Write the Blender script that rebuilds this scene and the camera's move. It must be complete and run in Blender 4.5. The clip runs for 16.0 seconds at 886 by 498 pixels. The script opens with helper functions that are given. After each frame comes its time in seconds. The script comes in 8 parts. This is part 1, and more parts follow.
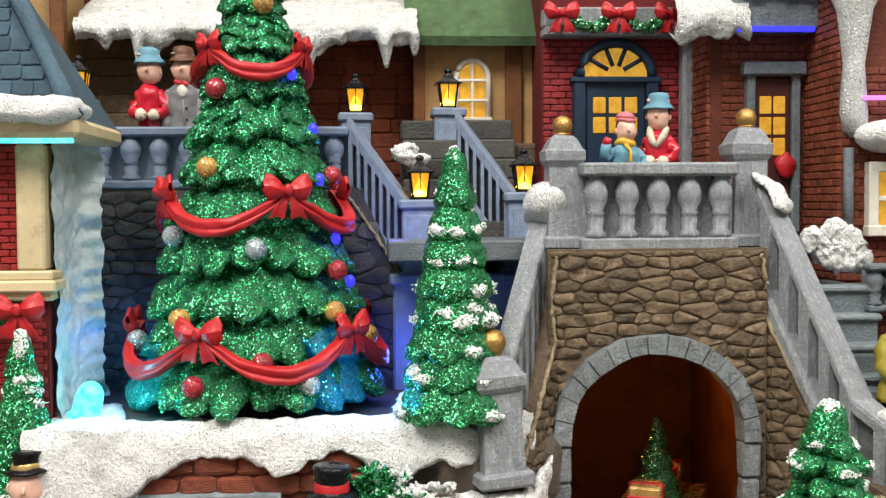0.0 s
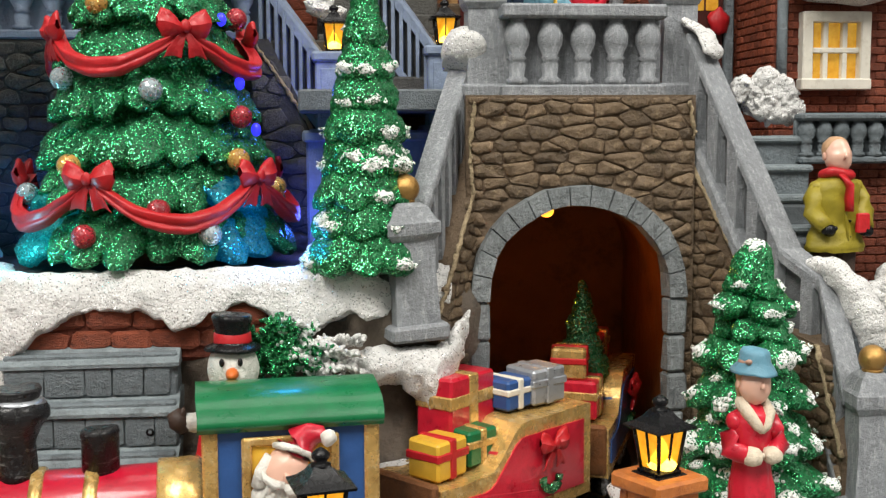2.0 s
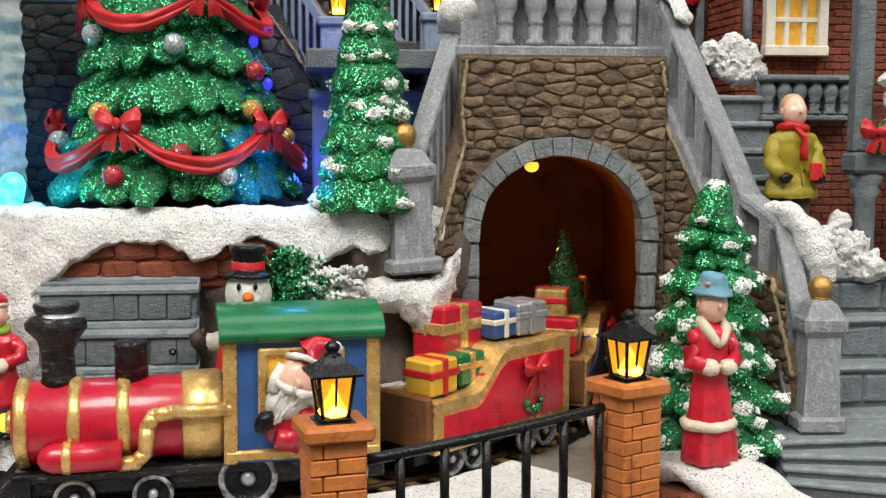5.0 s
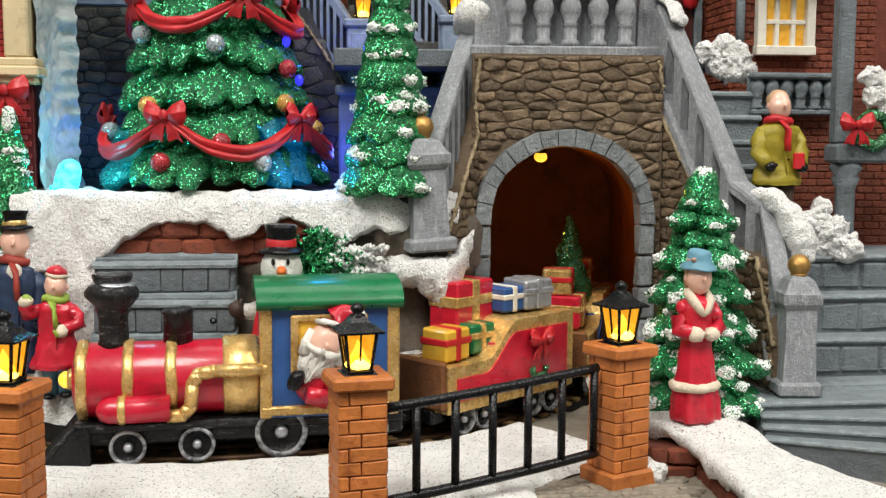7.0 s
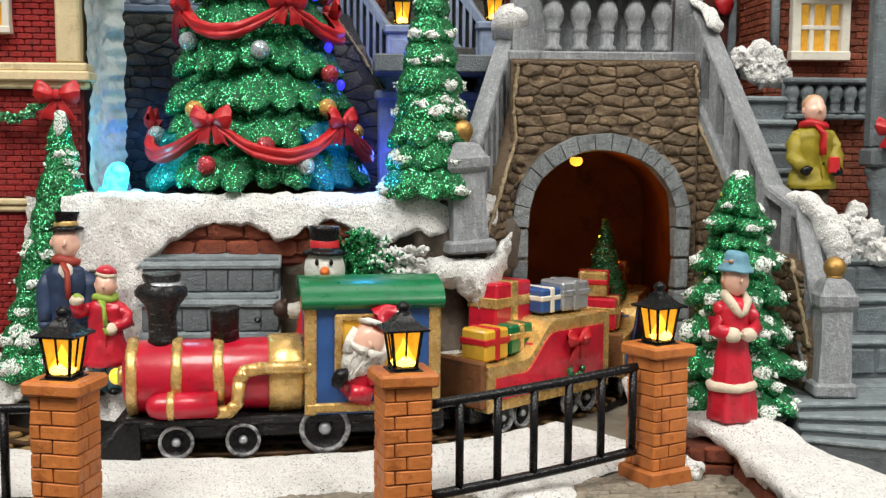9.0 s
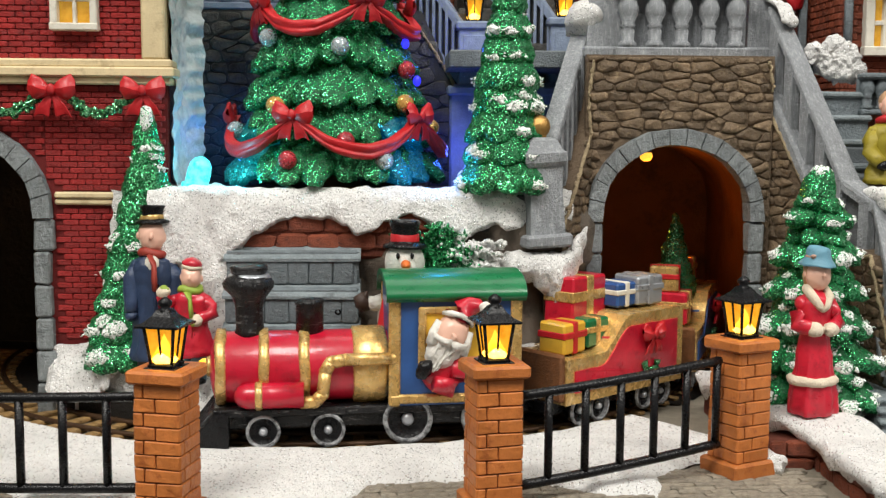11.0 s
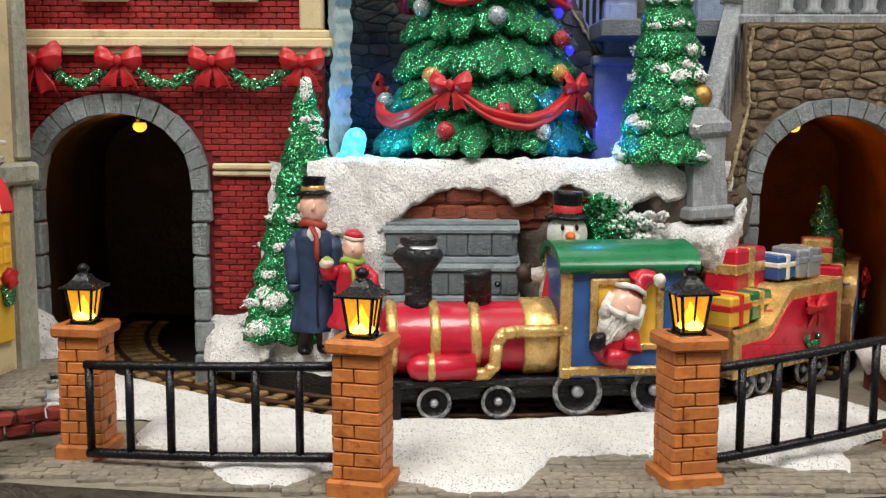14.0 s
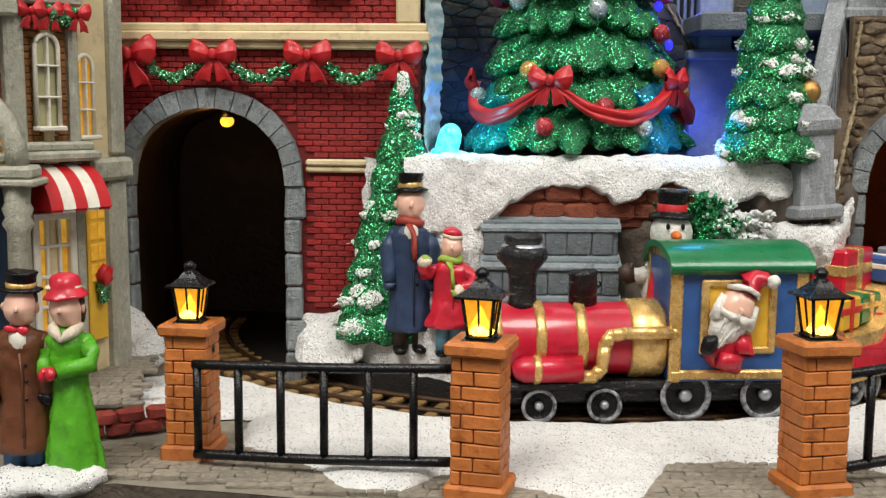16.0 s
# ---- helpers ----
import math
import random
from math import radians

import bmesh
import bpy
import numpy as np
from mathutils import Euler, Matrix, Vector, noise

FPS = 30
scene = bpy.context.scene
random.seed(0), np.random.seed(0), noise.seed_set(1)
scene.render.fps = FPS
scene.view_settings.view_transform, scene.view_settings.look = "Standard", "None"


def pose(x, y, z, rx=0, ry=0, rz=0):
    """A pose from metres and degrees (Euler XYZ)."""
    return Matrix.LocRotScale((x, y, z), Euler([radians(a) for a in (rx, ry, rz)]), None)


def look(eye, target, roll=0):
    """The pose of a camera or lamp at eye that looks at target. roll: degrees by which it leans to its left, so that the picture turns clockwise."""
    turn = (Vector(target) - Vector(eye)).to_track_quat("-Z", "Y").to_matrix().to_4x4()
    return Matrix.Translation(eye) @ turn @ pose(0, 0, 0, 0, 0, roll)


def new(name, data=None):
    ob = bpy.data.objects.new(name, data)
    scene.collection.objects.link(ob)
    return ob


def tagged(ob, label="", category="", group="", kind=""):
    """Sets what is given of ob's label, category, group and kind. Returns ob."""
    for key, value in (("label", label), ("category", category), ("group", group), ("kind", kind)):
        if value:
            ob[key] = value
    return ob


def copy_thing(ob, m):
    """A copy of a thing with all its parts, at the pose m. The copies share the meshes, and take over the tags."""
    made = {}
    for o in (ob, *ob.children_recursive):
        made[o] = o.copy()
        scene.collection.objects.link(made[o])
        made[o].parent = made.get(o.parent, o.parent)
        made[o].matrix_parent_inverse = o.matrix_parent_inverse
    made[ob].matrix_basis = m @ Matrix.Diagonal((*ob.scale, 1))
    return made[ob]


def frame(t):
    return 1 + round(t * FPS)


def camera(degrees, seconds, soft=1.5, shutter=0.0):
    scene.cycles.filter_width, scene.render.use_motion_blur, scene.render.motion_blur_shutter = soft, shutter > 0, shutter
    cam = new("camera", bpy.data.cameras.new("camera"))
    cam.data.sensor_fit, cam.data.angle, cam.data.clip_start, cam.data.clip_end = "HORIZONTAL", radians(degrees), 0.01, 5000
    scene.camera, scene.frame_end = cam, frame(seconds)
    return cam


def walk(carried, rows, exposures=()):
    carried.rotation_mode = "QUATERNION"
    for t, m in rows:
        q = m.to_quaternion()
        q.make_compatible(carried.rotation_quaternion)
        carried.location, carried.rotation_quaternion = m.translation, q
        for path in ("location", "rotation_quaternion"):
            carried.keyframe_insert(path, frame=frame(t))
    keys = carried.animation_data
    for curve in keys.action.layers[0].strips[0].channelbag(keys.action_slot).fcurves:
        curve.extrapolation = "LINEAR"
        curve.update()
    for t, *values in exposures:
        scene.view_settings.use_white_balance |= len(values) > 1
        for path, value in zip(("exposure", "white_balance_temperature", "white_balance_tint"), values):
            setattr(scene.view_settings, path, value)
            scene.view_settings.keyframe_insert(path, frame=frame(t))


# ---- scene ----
cam = camera(44.00, 16.0, soft=1.3)
CM = 0.01  # plan in centimetres
EXPOSURES = [(0.0, 0.07), (1.2, -0.12), (9.0, -0.12), (11.0, -0.19), (13.0, -0.2), (16.0, -0.21)]
# seconds, eye x, y, z in centimetres, yaw, pitch, roll in degrees
PATH_CM = [
    (0.0, -0.277, -17.656, 11.739, -3.784, -2.388, -0.362),
    (0.5, 0.260, -17.878, 10.946, -4.776, -4.352, -0.602),
    (1.0, 0.490, -18.148, 9.994, -6.123, -5.511, -0.574),
    (1.5, 0.789, -17.466, 9.590, -6.387, -6.003, -0.467),
    (2.0, 0.728, -16.372, 9.548, -6.326, -5.805, -0.330),
    (2.5, -0.247, -15.852, 9.305, -5.809, -5.828, 0.225),
    (3.0, 0.019, -16.240, 9.120, -7.118, -6.499, 0.622),
    (3.5, 0.260, -16.708, 8.979, -7.118, -6.351, 0.564),
    (6.0, 0.288, -21.114, 8.195, -6.751, -5.909, -0.074),
    (6.5, 0.284, -21.837, 8.165, -6.313, -6.051, 0.203),
    (7.0, 0.158, -22.016, 8.185, -5.751, -5.916, 0.303),
    (7.5, 0.077, -22.303, 8.168, -5.384, -5.797, 0.245),
    (8.0, 0.070, -22.470, 8.191, -5.016, -5.569, 0.257),
    (10.5, -1.328, -22.687, 7.997, -3.417, -5.771, 0.441),
    (11.0, -1.614, -22.838, 8.111, -2.801, -5.869, 0.405),
    (11.5, -2.108, -22.820, 8.101, -2.322, -6.160, 0.321),
    (12.0, -2.405, -22.801, 8.061, -1.914, -6.401, 0.259),
    (12.5, -2.797, -22.884, 7.960, -1.611, -6.533, 0.244),
    (13.0, -3.129, -22.926, 8.020, -0.903, -6.641, 0.174),
    (13.5, -3.715, -22.803, 8.014, -0.335, -7.073, 0.177),
    (14.0, -4.728, -22.525, 7.951, -0.311, -7.146, 0.216),
    (14.5, -5.676, -22.124, 7.768, 0.214, -7.040, 0.387),
    (15.0, -6.285, -22.056, 7.871, 0.897, -7.045, 0.317),
    (15.5, -6.624, -22.014, 7.851, 1.343, -7.269, 0.344),
    (16.0, -6.585, -21.889, 7.954, 1.289, -7.411, 0.385),
]
walk(cam, [(t, Matrix.Translation((x * CM, y * CM, z * CM)) @ pose(0, 0, 0, 0, 0, yaw) @ pose(0, 0, 0, 90 + pitch) @ pose(0, 0, 0, 0, 0, roll))
           for t, x, y, z, yaw, pitch, roll in PATH_CM], EXPOSURES)

# ---- light: a bright shop, large ceiling panels above ----
world = bpy.data.worlds.new("shop_light")
world.use_nodes = True
world.node_tree.nodes["Background"].inputs[0].default_value = (1.0, 0.965, 0.90, 1)
world.node_tree.nodes["Background"].inputs[1].default_value = 0.40
scene.world = world
for lx, ly, lz, power, size in ((-0.5, -0.75, 1.35, 27.0, 0.6), (0.75, -0.65, 1.35, 20.0, 0.6), (0.0, 0.6, 1.6, 5.0, 0.8)):
    lamp = bpy.data.lights.new("ceiling_panel", "AREA")
    lamp.energy, lamp.size, lamp.color = power, size, (1.0, 0.97, 0.91)
    ob = new("ceiling_panel", lamp)
    ob.matrix_world = look((lx, ly, lz), (0, 0.08, 0.05))


# ---- materials ----
def nodes(name):
    m = bpy.data.materials.new(name)
    m.use_nodes = True
    t = m.node_tree
    return m, t, t.nodes["Principled BSDF"]


def add(t, kind, **sets):
    n = t.nodes.new(kind)
    for k, v in sets.items():
        n.inputs[k.replace("_", " ")].default_value = v
    return n


def coords(t):
    return t.nodes.new("ShaderNodeTexCoord").outputs["Object"]


def noise_tex(t, scale, detail=4.0, rough=0.6, stretch=None):
    n = add(t, "ShaderNodeTexNoise", Scale=scale, Detail=detail, Roughness=rough)
    if stretch:
        mp = t.nodes.new("ShaderNodeMapping")
        mp.inputs["Scale"].default_value = stretch
        t.links.new(coords(t), mp.inputs["Vector"])
        t.links.new(mp.outputs[0], n.inputs["Vector"])
    else:
        t.links.new(coords(t), n.inputs["Vector"])
    return n.outputs["Fac"]


def ramp(t, fac, stops):
    r = t.nodes.new("ShaderNodeValToRGB")
    e = r.color_ramp.elements
    while len(e) < len(stops):
        e.new(0.5)
    for k, (p, c) in enumerate(stops):
        e[k].position, e[k].color = p, (*c, 1)
    t.links.new(fac, r.inputs[0])
    return r.outputs[0]


def mixcol(t, fac, a, b, kind="MIX"):
    n = t.nodes.new("ShaderNodeMix")
    n.data_type, n.blend_type = "RGBA", kind
    for val, k in ((fac, 0), (a, 6), (b, 7)):
        if isinstance(val, (int, float)):
            n.inputs[k].default_value = val
        elif isinstance(val, tuple):
            n.inputs[k].default_value = (*val, 1)
        else:
            t.links.new(val, n.inputs[k])
    return n.outputs[2]


def paint(name, col, rough=0.5, var=0.25, scale=300, bump=0.3, bscale=1300, metal=0.0, wear=None, wear_amt=0.35, vary=0.0, dark=None, coat=0.0, stroke=None, spec=0.38):
    """Hand-painted resin: two scales of tone, fine relief, dry-brushed wear in a second colour, a dark wash in the hollows of the grain."""
    m, t, b = nodes(name)
    lo = tuple(c * (1 - var) for c in col)
    hi = tuple(min(1, c * (1 + var)) for c in col)
    c = ramp(t, noise_tex(t, scale, 5), [(0.3, lo), (0.7, hi)])
    c = mixcol(t, ramp(t, noise_tex(t, scale * 0.2, 3), [(0.35, (0, 0, 0)), (0.7, (1, 1, 1))]), c, tuple(x * 0.8 for x in col))
    if dark:
        c = mixcol(t, ramp(t, noise_tex(t, scale * 0.9, 6, 0.7), [(0.32, (0.75,) * 3), (0.47, (0, 0, 0))]), c, dark)
    if wear:
        c = mixcol(t, ramp(t, noise_tex(t, scale * 2.2, 8, 0.72, stroke), [(1 - wear_amt - 0.12, (0, 0, 0)), (1 - wear_amt + 0.1, (0.9,) * 3)]), c, wear)
    if vary:
        o = t.nodes.new("ShaderNodeObjectInfo").outputs["Random"]
        g = t.nodes.new("ShaderNodeNewGeometry").outputs["Random Per Island"]
        s = t.nodes.new("ShaderNodeMath")
        s.operation = "ADD"
        t.links.new(o, s.inputs[0])
        t.links.new(g, s.inputs[1])
        f = t.nodes.new("ShaderNodeMath")
        f.operation = "FRACT"
        t.links.new(s.outputs[0], f.inputs[0])
        v = ramp(t, f.outputs[0], [(0.0, (1 - vary,) * 3), (1.0, (1.0,) * 3)])
        c = mixcol(t, 1.0, c, v, "MULTIPLY")
    t.links.new(c, b.inputs["Base Color"])
    r = t.nodes.new("ShaderNodeMapRange")
    r.inputs[3].default_value, r.inputs[4].default_value = max(0.05, rough - 0.12), min(1, rough + 0.15)
    t.links.new(noise_tex(t, scale * 2.1, 3), r.inputs[0])
    t.links.new(r.outputs[0], b.inputs["Roughness"])
    b.inputs["Metallic"].default_value = metal
    b.inputs["Specular IOR Level"].default_value = spec
    b.inputs["Coat Weight"].default_value = coat
    b.inputs["Coat Roughness"].default_value = 0.12
    if bump:
        n = add(t, "ShaderNodeBump", Strength=min(1.0, bump), Distance=0.0009)
        t.links.new(noise_tex(t, bscale, 6, 0.65), n.inputs["Height"])
        t.links.new(n.outputs[0], b.inputs["Normal"])
    return m


def glitter(name, base, flake, amount=0.35, rough=0.45, scale=1600, spread=0.9, tint=None, lo=0.6, hi=1.35, speck=0.0, speck_col=(0.2, 0.19, 0.17), grain=0.0):
    """Painted resin strewn with glitter: each small cell is a flake that leans its own way."""
    m, t, b = nodes(name)
    v = add(t, "ShaderNodeTexVoronoi", Scale=scale)
    t.links.new(coords(t), v.inputs["Vector"])
    sep = t.nodes.new("ShaderNodeSeparateColor")
    t.links.new(v.outputs["Color"], sep.inputs[0])
    isf = t.nodes.new("ShaderNodeMath")
    isf.operation, isf.inputs[1].default_value = "GREATER_THAN", 1 - amount
    t.links.new(sep.outputs[0], isf.inputs[0])
    c = ramp(t, noise_tex(t, 260, 5), [(0.3, tuple(x * lo for x in base)), (0.7, tuple(min(1, x * hi) for x in base))])
    fl = mixcol(t, sep.outputs[1], flake, tint or flake)
    c = mixcol(t, isf.outputs[0], c, fl)
    if speck:
        sp = t.nodes.new("ShaderNodeMath")
        sp.operation, sp.inputs[1].default_value = "LESS_THAN", speck
        t.links.new(sep.outputs[2], sp.inputs[0])
        c = mixcol(t, sp.outputs[0], c, speck_col)
    t.links.new(c, b.inputs["Base Color"])
    b.inputs["Specular IOR Level"].default_value = 0.3
    mm = t.nodes.new("ShaderNodeMath")
    mm.operation, mm.inputs[1].default_value = "MULTIPLY", 0.85
    t.links.new(isf.outputs[0], mm.inputs[0])
    t.links.new(mm.outputs[0], b.inputs["Metallic"])
    rr = t.nodes.new("ShaderNodeMapRange")
    rr.inputs[3].default_value, rr.inputs[4].default_value = rough, 0.22
    t.links.new(isf.outputs[0], rr.inputs[0])
    t.links.new(rr.outputs[0], b.inputs["Roughness"])
    geo = t.nodes.new("ShaderNodeNewGeometry")
    sub = t.nodes.new("ShaderNodeVectorMath")
    sub.operation, sub.inputs[1].default_value = "SUBTRACT", (0.5, 0.5, 0.5)
    t.links.new(v.outputs["Color"], sub.inputs[0])
    mul = t.nodes.new("ShaderNodeVectorMath")
    mul.operation = "SCALE"
    mul.inputs["Scale"].default_value = spread
    t.links.new(sub.outputs[0], mul.inputs[0])
    ad = t.nodes.new("ShaderNodeVectorMath")
    ad.operation = "ADD"
    t.links.new(geo.outputs["Normal"], ad.inputs[0])
    t.links.new(mul.outputs[0], ad.inputs[1])
    no = t.nodes.new("ShaderNodeVectorMath")
    no.operation = "NORMALIZE"
    t.links.new(ad.outputs[0], no.inputs[0])
    if grain:
        bu = add(t, "ShaderNodeBump", Strength=grain, Distance=0.0017)
        t.links.new(noise_tex(t, 1050, 4, 0.7), bu.inputs["Height"])
        t.links.new(no.outputs[0], bu.inputs["Normal"])
        t.links.new(bu.outputs[0], b.inputs["Normal"])
    else:
        t.links.new(no.outputs[0], b.inputs["Normal"])
    return m


def glow(name, col, strength, hot=None):
    """A lit LED behind tinted plastic, unevenly bright."""
    m, t, b = nodes(name)
    c = ramp(t, noise_tex(t, 420, 3), [(0.3, col), (0.62, hot or col)])
    b.inputs["Base Color"].default_value = (*[x * 0.8 for x in col], 1)
    b.inputs["Roughness"].default_value = 0.25
    t.links.new(c, b.inputs["Emission Color"])
    b.inputs["Emission Strength"].default_value = strength
    return m


snow = glitter("snow", (0.89, 0.88, 0.855), (0.92, 0.92, 0.93), 0.06, 0.8, 3700, 0.45, lo=0.9, hi=1.05, speck=0.005, speck_col=(0.45, 0.43, 0.38), grain=0.9)
icy_snow = glitter("icy_snow", (0.62, 0.625, 0.60), (0.85, 0.87, 0.88), 0.10, 0.5, 3000, 0.6, lo=0.82, hi=1.1, grain=0.6)
grey_stone = paint("grey_stone", (0.27, 0.285, 0.30), 0.6, 0.2, 350, 0.7, wear=(0.48, 0.49, 0.51), wear_amt=0.38, dark=(0.17, 0.18, 0.19), stroke=(1.4, 1.4, 0.35))
bay_stone = paint("bay_stone", (0.40, 0.39, 0.31), 0.55, 0.2, 350, 0.7, wear=(0.60, 0.59, 0.49), wear_amt=0.36, dark=(0.22, 0.215, 0.175), stroke=(1.4, 1.4, 0.4))
pane_dull = paint("pane_dull", (0.42, 0.40, 0.22), 0.3, 0.2, 300, 0.1)
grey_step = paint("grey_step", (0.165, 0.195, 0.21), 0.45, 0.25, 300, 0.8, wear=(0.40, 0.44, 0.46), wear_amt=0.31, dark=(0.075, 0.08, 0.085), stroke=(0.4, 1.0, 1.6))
# Lighter colour for upper faces than grey_step and slab_grey give the fronts
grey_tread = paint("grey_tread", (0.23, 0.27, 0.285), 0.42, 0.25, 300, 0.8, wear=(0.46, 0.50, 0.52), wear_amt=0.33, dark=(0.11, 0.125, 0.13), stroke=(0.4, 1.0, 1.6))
arch_stone = paint("arch_stone", (0.25, 0.275, 0.28), 0.5, 0.28, 400, 0.9, wear=(0.46, 0.49, 0.50), wear_amt=0.36, vary=0.3, dark=(0.06, 0.065, 0.07), stroke=(1.4, 1.4, 0.35))
brown_stone = paint("brown_stone", (0.215, 0.147, 0.086), 0.5, 0.3, 260, 1.0, 700, wear=(0.48, 0.35, 0.20), wear_amt=0.34, vary=0.55, dark=(0.13, 0.09, 0.055))
brown_mortar = paint("brown_mortar", (0.14, 0.097, 0.06), 0.7, 0.3, 300, 0.9, 700)
# Rail core colour: a dark wash with the shade between balusters painted in
grey_recess_shade = paint("grey_recess_shade", (0.11, 0.115, 0.12), 0.7, 0.3, 350, 0.5, dark=(0.06, 0.062, 0.066))
blue_stone = paint("blue_stone", (0.115, 0.112, 0.10), 0.45, 0.3, 300, 0.9, wear=(0.27, 0.26, 0.23), wear_amt=0.3, vary=0.5, dark=(0.05, 0.05, 0.05))
blue_mortar = paint("blue_mortar", (0.055, 0.055, 0.055), 0.8, 0.3, 400, 0.6)
blue_rail = paint("blue_rail", (0.20, 0.25, 0.34), 0.55, 0.25, 350, 0.4, wear=(0.33, 0.40, 0.52), wear_amt=0.28, stroke=(1.4, 1.4, 0.35))
rock = paint("rock", (0.135, 0.107, 0.082), 0.6, 0.35, 160, 0.9, 500, wear=(0.16, 0.14, 0.12), wear_amt=0.22, dark=(0.03, 0.025, 0.02))
red_brick = paint("red_brick", (0.40, 0.019, 0.017), 0.55, 0.25, 400, 0.5, vary=0.35, wear=(0.36, 0.05, 0.045), wear_amt=0.2, dark=(0.10, 0.008, 0.008))
red_mortar = paint("red_mortar", (0.13, 0.008, 0.007), 0.8, 0.25, 400, 0.5)
rust_brick = paint("rust_brick", (0.32, 0.078, 0.036), 0.5, 0.28, 400, 0.8, vary=0.4, dark=(0.09, 0.02, 0.012))
edging_red = paint("edging_red", (0.42, 0.045, 0.03), 0.4, 0.25, 300, 0.7, vary=0.3, dark=(0.12, 0.014, 0.01), coat=0.2)
rust_mortar = paint("rust_mortar", (0.14, 0.034, 0.018), 0.8, 0.3, 400, 0.6)
pillar_brick = paint("pillar_brick", (0.56, 0.18, 0.042), 0.42, 0.2, 300, 0.45, 700, vary=0.2, dark=(0.25, 0.05, 0.012))
pillar_mortar = paint("pillar_mortar", (0.17, 0.045, 0.016), 0.7, 0.25, 400, 0.4)
cream = paint("cream", (0.70, 0.57, 0.34), 0.5, 0.12, 200, 0.25, dark=(0.38, 0.28, 0.16))
tan = paint("tan", (0.42, 0.25, 0.10), 0.6, 0.22, 180, 0.4, wear=(0.55, 0.40, 0.20), wear_amt=0.2, dark=(0.22, 0.11, 0.04))
bay_tan = paint("bay_tan", (0.36, 0.15, 0.035), 0.55, 0.25, 400, 0.5, vary=0.3, dark=(0.12, 0.04, 0.01))
timber = paint("timber", (0.20, 0.075, 0.022), 0.6, 0.3, 220, 0.6, dark=(0.08, 0.03, 0.01))
green_roof = paint("green_roof", (0.07, 0.13, 0.05), 0.65, 0.35, 260, 0.9, wear=(0.2, 0.27, 0.15), wear_amt=0.2)
blue_roof = paint("blue_roof", (0.075, 0.14, 0.19), 0.55, 0.3, 300, 0.8, vary=0.35, wear=(0.19, 0.30, 0.37), wear_amt=0.2)
door_blue = paint("door_blue", (0.012, 0.03, 0.06), 0.4, 0.3, 300, 0.3)
door_brown = paint("door_brown", (0.07, 0.015, 0.01), 0.45, 0.3, 300, 0.3)
house_red = paint("house_red", (0.30, 0.018, 0.022), 0.5, 0.25, 260, 0.4, vary=0.3, dark=(0.14, 0.008, 0.01))
white_paint = paint("white_paint", (0.74, 0.70, 0.60), 0.45, 0.1, 300, 0.2, dark=(0.5, 0.45, 0.36))
ribbon_red = paint("ribbon_red", (0.50, 0.013, 0.018), 0.42, 0.18, 300, 0.25, wear=(0.55, 0.05, 0.05), wear_amt=0.15, coat=0.14)
gold = paint("gold", (0.55, 0.32, 0.10), 0.38, 0.25, 350, 0.35, metal=0.75, dark=(0.2, 0.09, 0.02))
gold_paint = paint("gold_paint", (0.68, 0.43, 0.14), 0.26, 0.2, 220, 0.22, 500, metal=0.5, wear=(0.92, 0.72, 0.38), wear_amt=0.36, dark=(0.20, 0.09, 0.02), coat=0.3)
black = paint("black", (0.006, 0.006, 0.007), 0.25, 0.3, 350, 0.2, wear=(0.05, 0.05, 0.055), wear_amt=0.15, spec=0.28)
black_worn = paint("black_worn", (0.009, 0.009, 0.010), 0.28, 0.3, 330, 0.6, wear=(0.55, 0.55, 0.53), wear_amt=0.31, stroke=(0.3, 0.3, 2.0), coat=0.2, spec=0.25)
rail_metal = paint("rail_metal", (0.075, 0.04, 0.02), 0.38, 0.3, 350, 0.3, metal=0.5)
sleeper = paint("sleeper", (0.30, 0.18, 0.065), 0.45, 0.3, 250, 0.8, wear=(0.55, 0.42, 0.24), wear_amt=0.32, dark=(0.09, 0.045, 0.015))
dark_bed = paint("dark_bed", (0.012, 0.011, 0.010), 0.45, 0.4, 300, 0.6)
loco_red = paint("loco_red", (0.48, 0.006, 0.028), 0.32, 0.15, 180, 0.2, 450, coat=0.45, dark=(0.20, 0.004, 0.01))
cab_blue = paint("cab_blue", (0.03, 0.09, 0.27), 0.35, 0.2, 220, 0.2, 500, coat=0.3)
roof_green = paint("roof_green", (0.003, 0.14, 0.045), 0.3, 0.18, 180, 0.2, 450, coat=0.35)
yellow_paint = paint("yellow_paint", (0.72, 0.42, 0.04), 0.32, 0.15, 220, 0.2, 500, coat=0.4)
silver_paint = paint("silver_paint", (0.44, 0.46, 0.49), 0.3, 0.2, 220, 0.2, 500, metal=0.5, dark=(0.1, 0.1, 0.11), coat=0.3)
pave_grey = paint("pave_grey", (0.40, 0.35, 0.275), 0.5, 0.3, 260, 1.0, 600, vary=0.25, wear=(0.62, 0.54, 0.40), wear_amt=0.38, dark=(0.17, 0.145, 0.115), stroke=(0.6, 1.6, 1.0))
pave_joint = paint("pave_joint", (0.25, 0.22, 0.17), 0.7, 0.3, 260, 0.8, 700)
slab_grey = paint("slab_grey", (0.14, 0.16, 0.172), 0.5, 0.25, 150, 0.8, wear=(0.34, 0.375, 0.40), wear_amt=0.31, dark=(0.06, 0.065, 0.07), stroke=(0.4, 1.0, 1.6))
skin = paint("skin", (0.82, 0.50, 0.38), 0.32, 0.08, 120, 0.08, wear=(0.80, 0.34, 0.27), wear_amt=0.3, coat=0.2)
fur = paint("fur", (0.72, 0.62, 0.48), 0.8, 0.12, 500, 0.6)
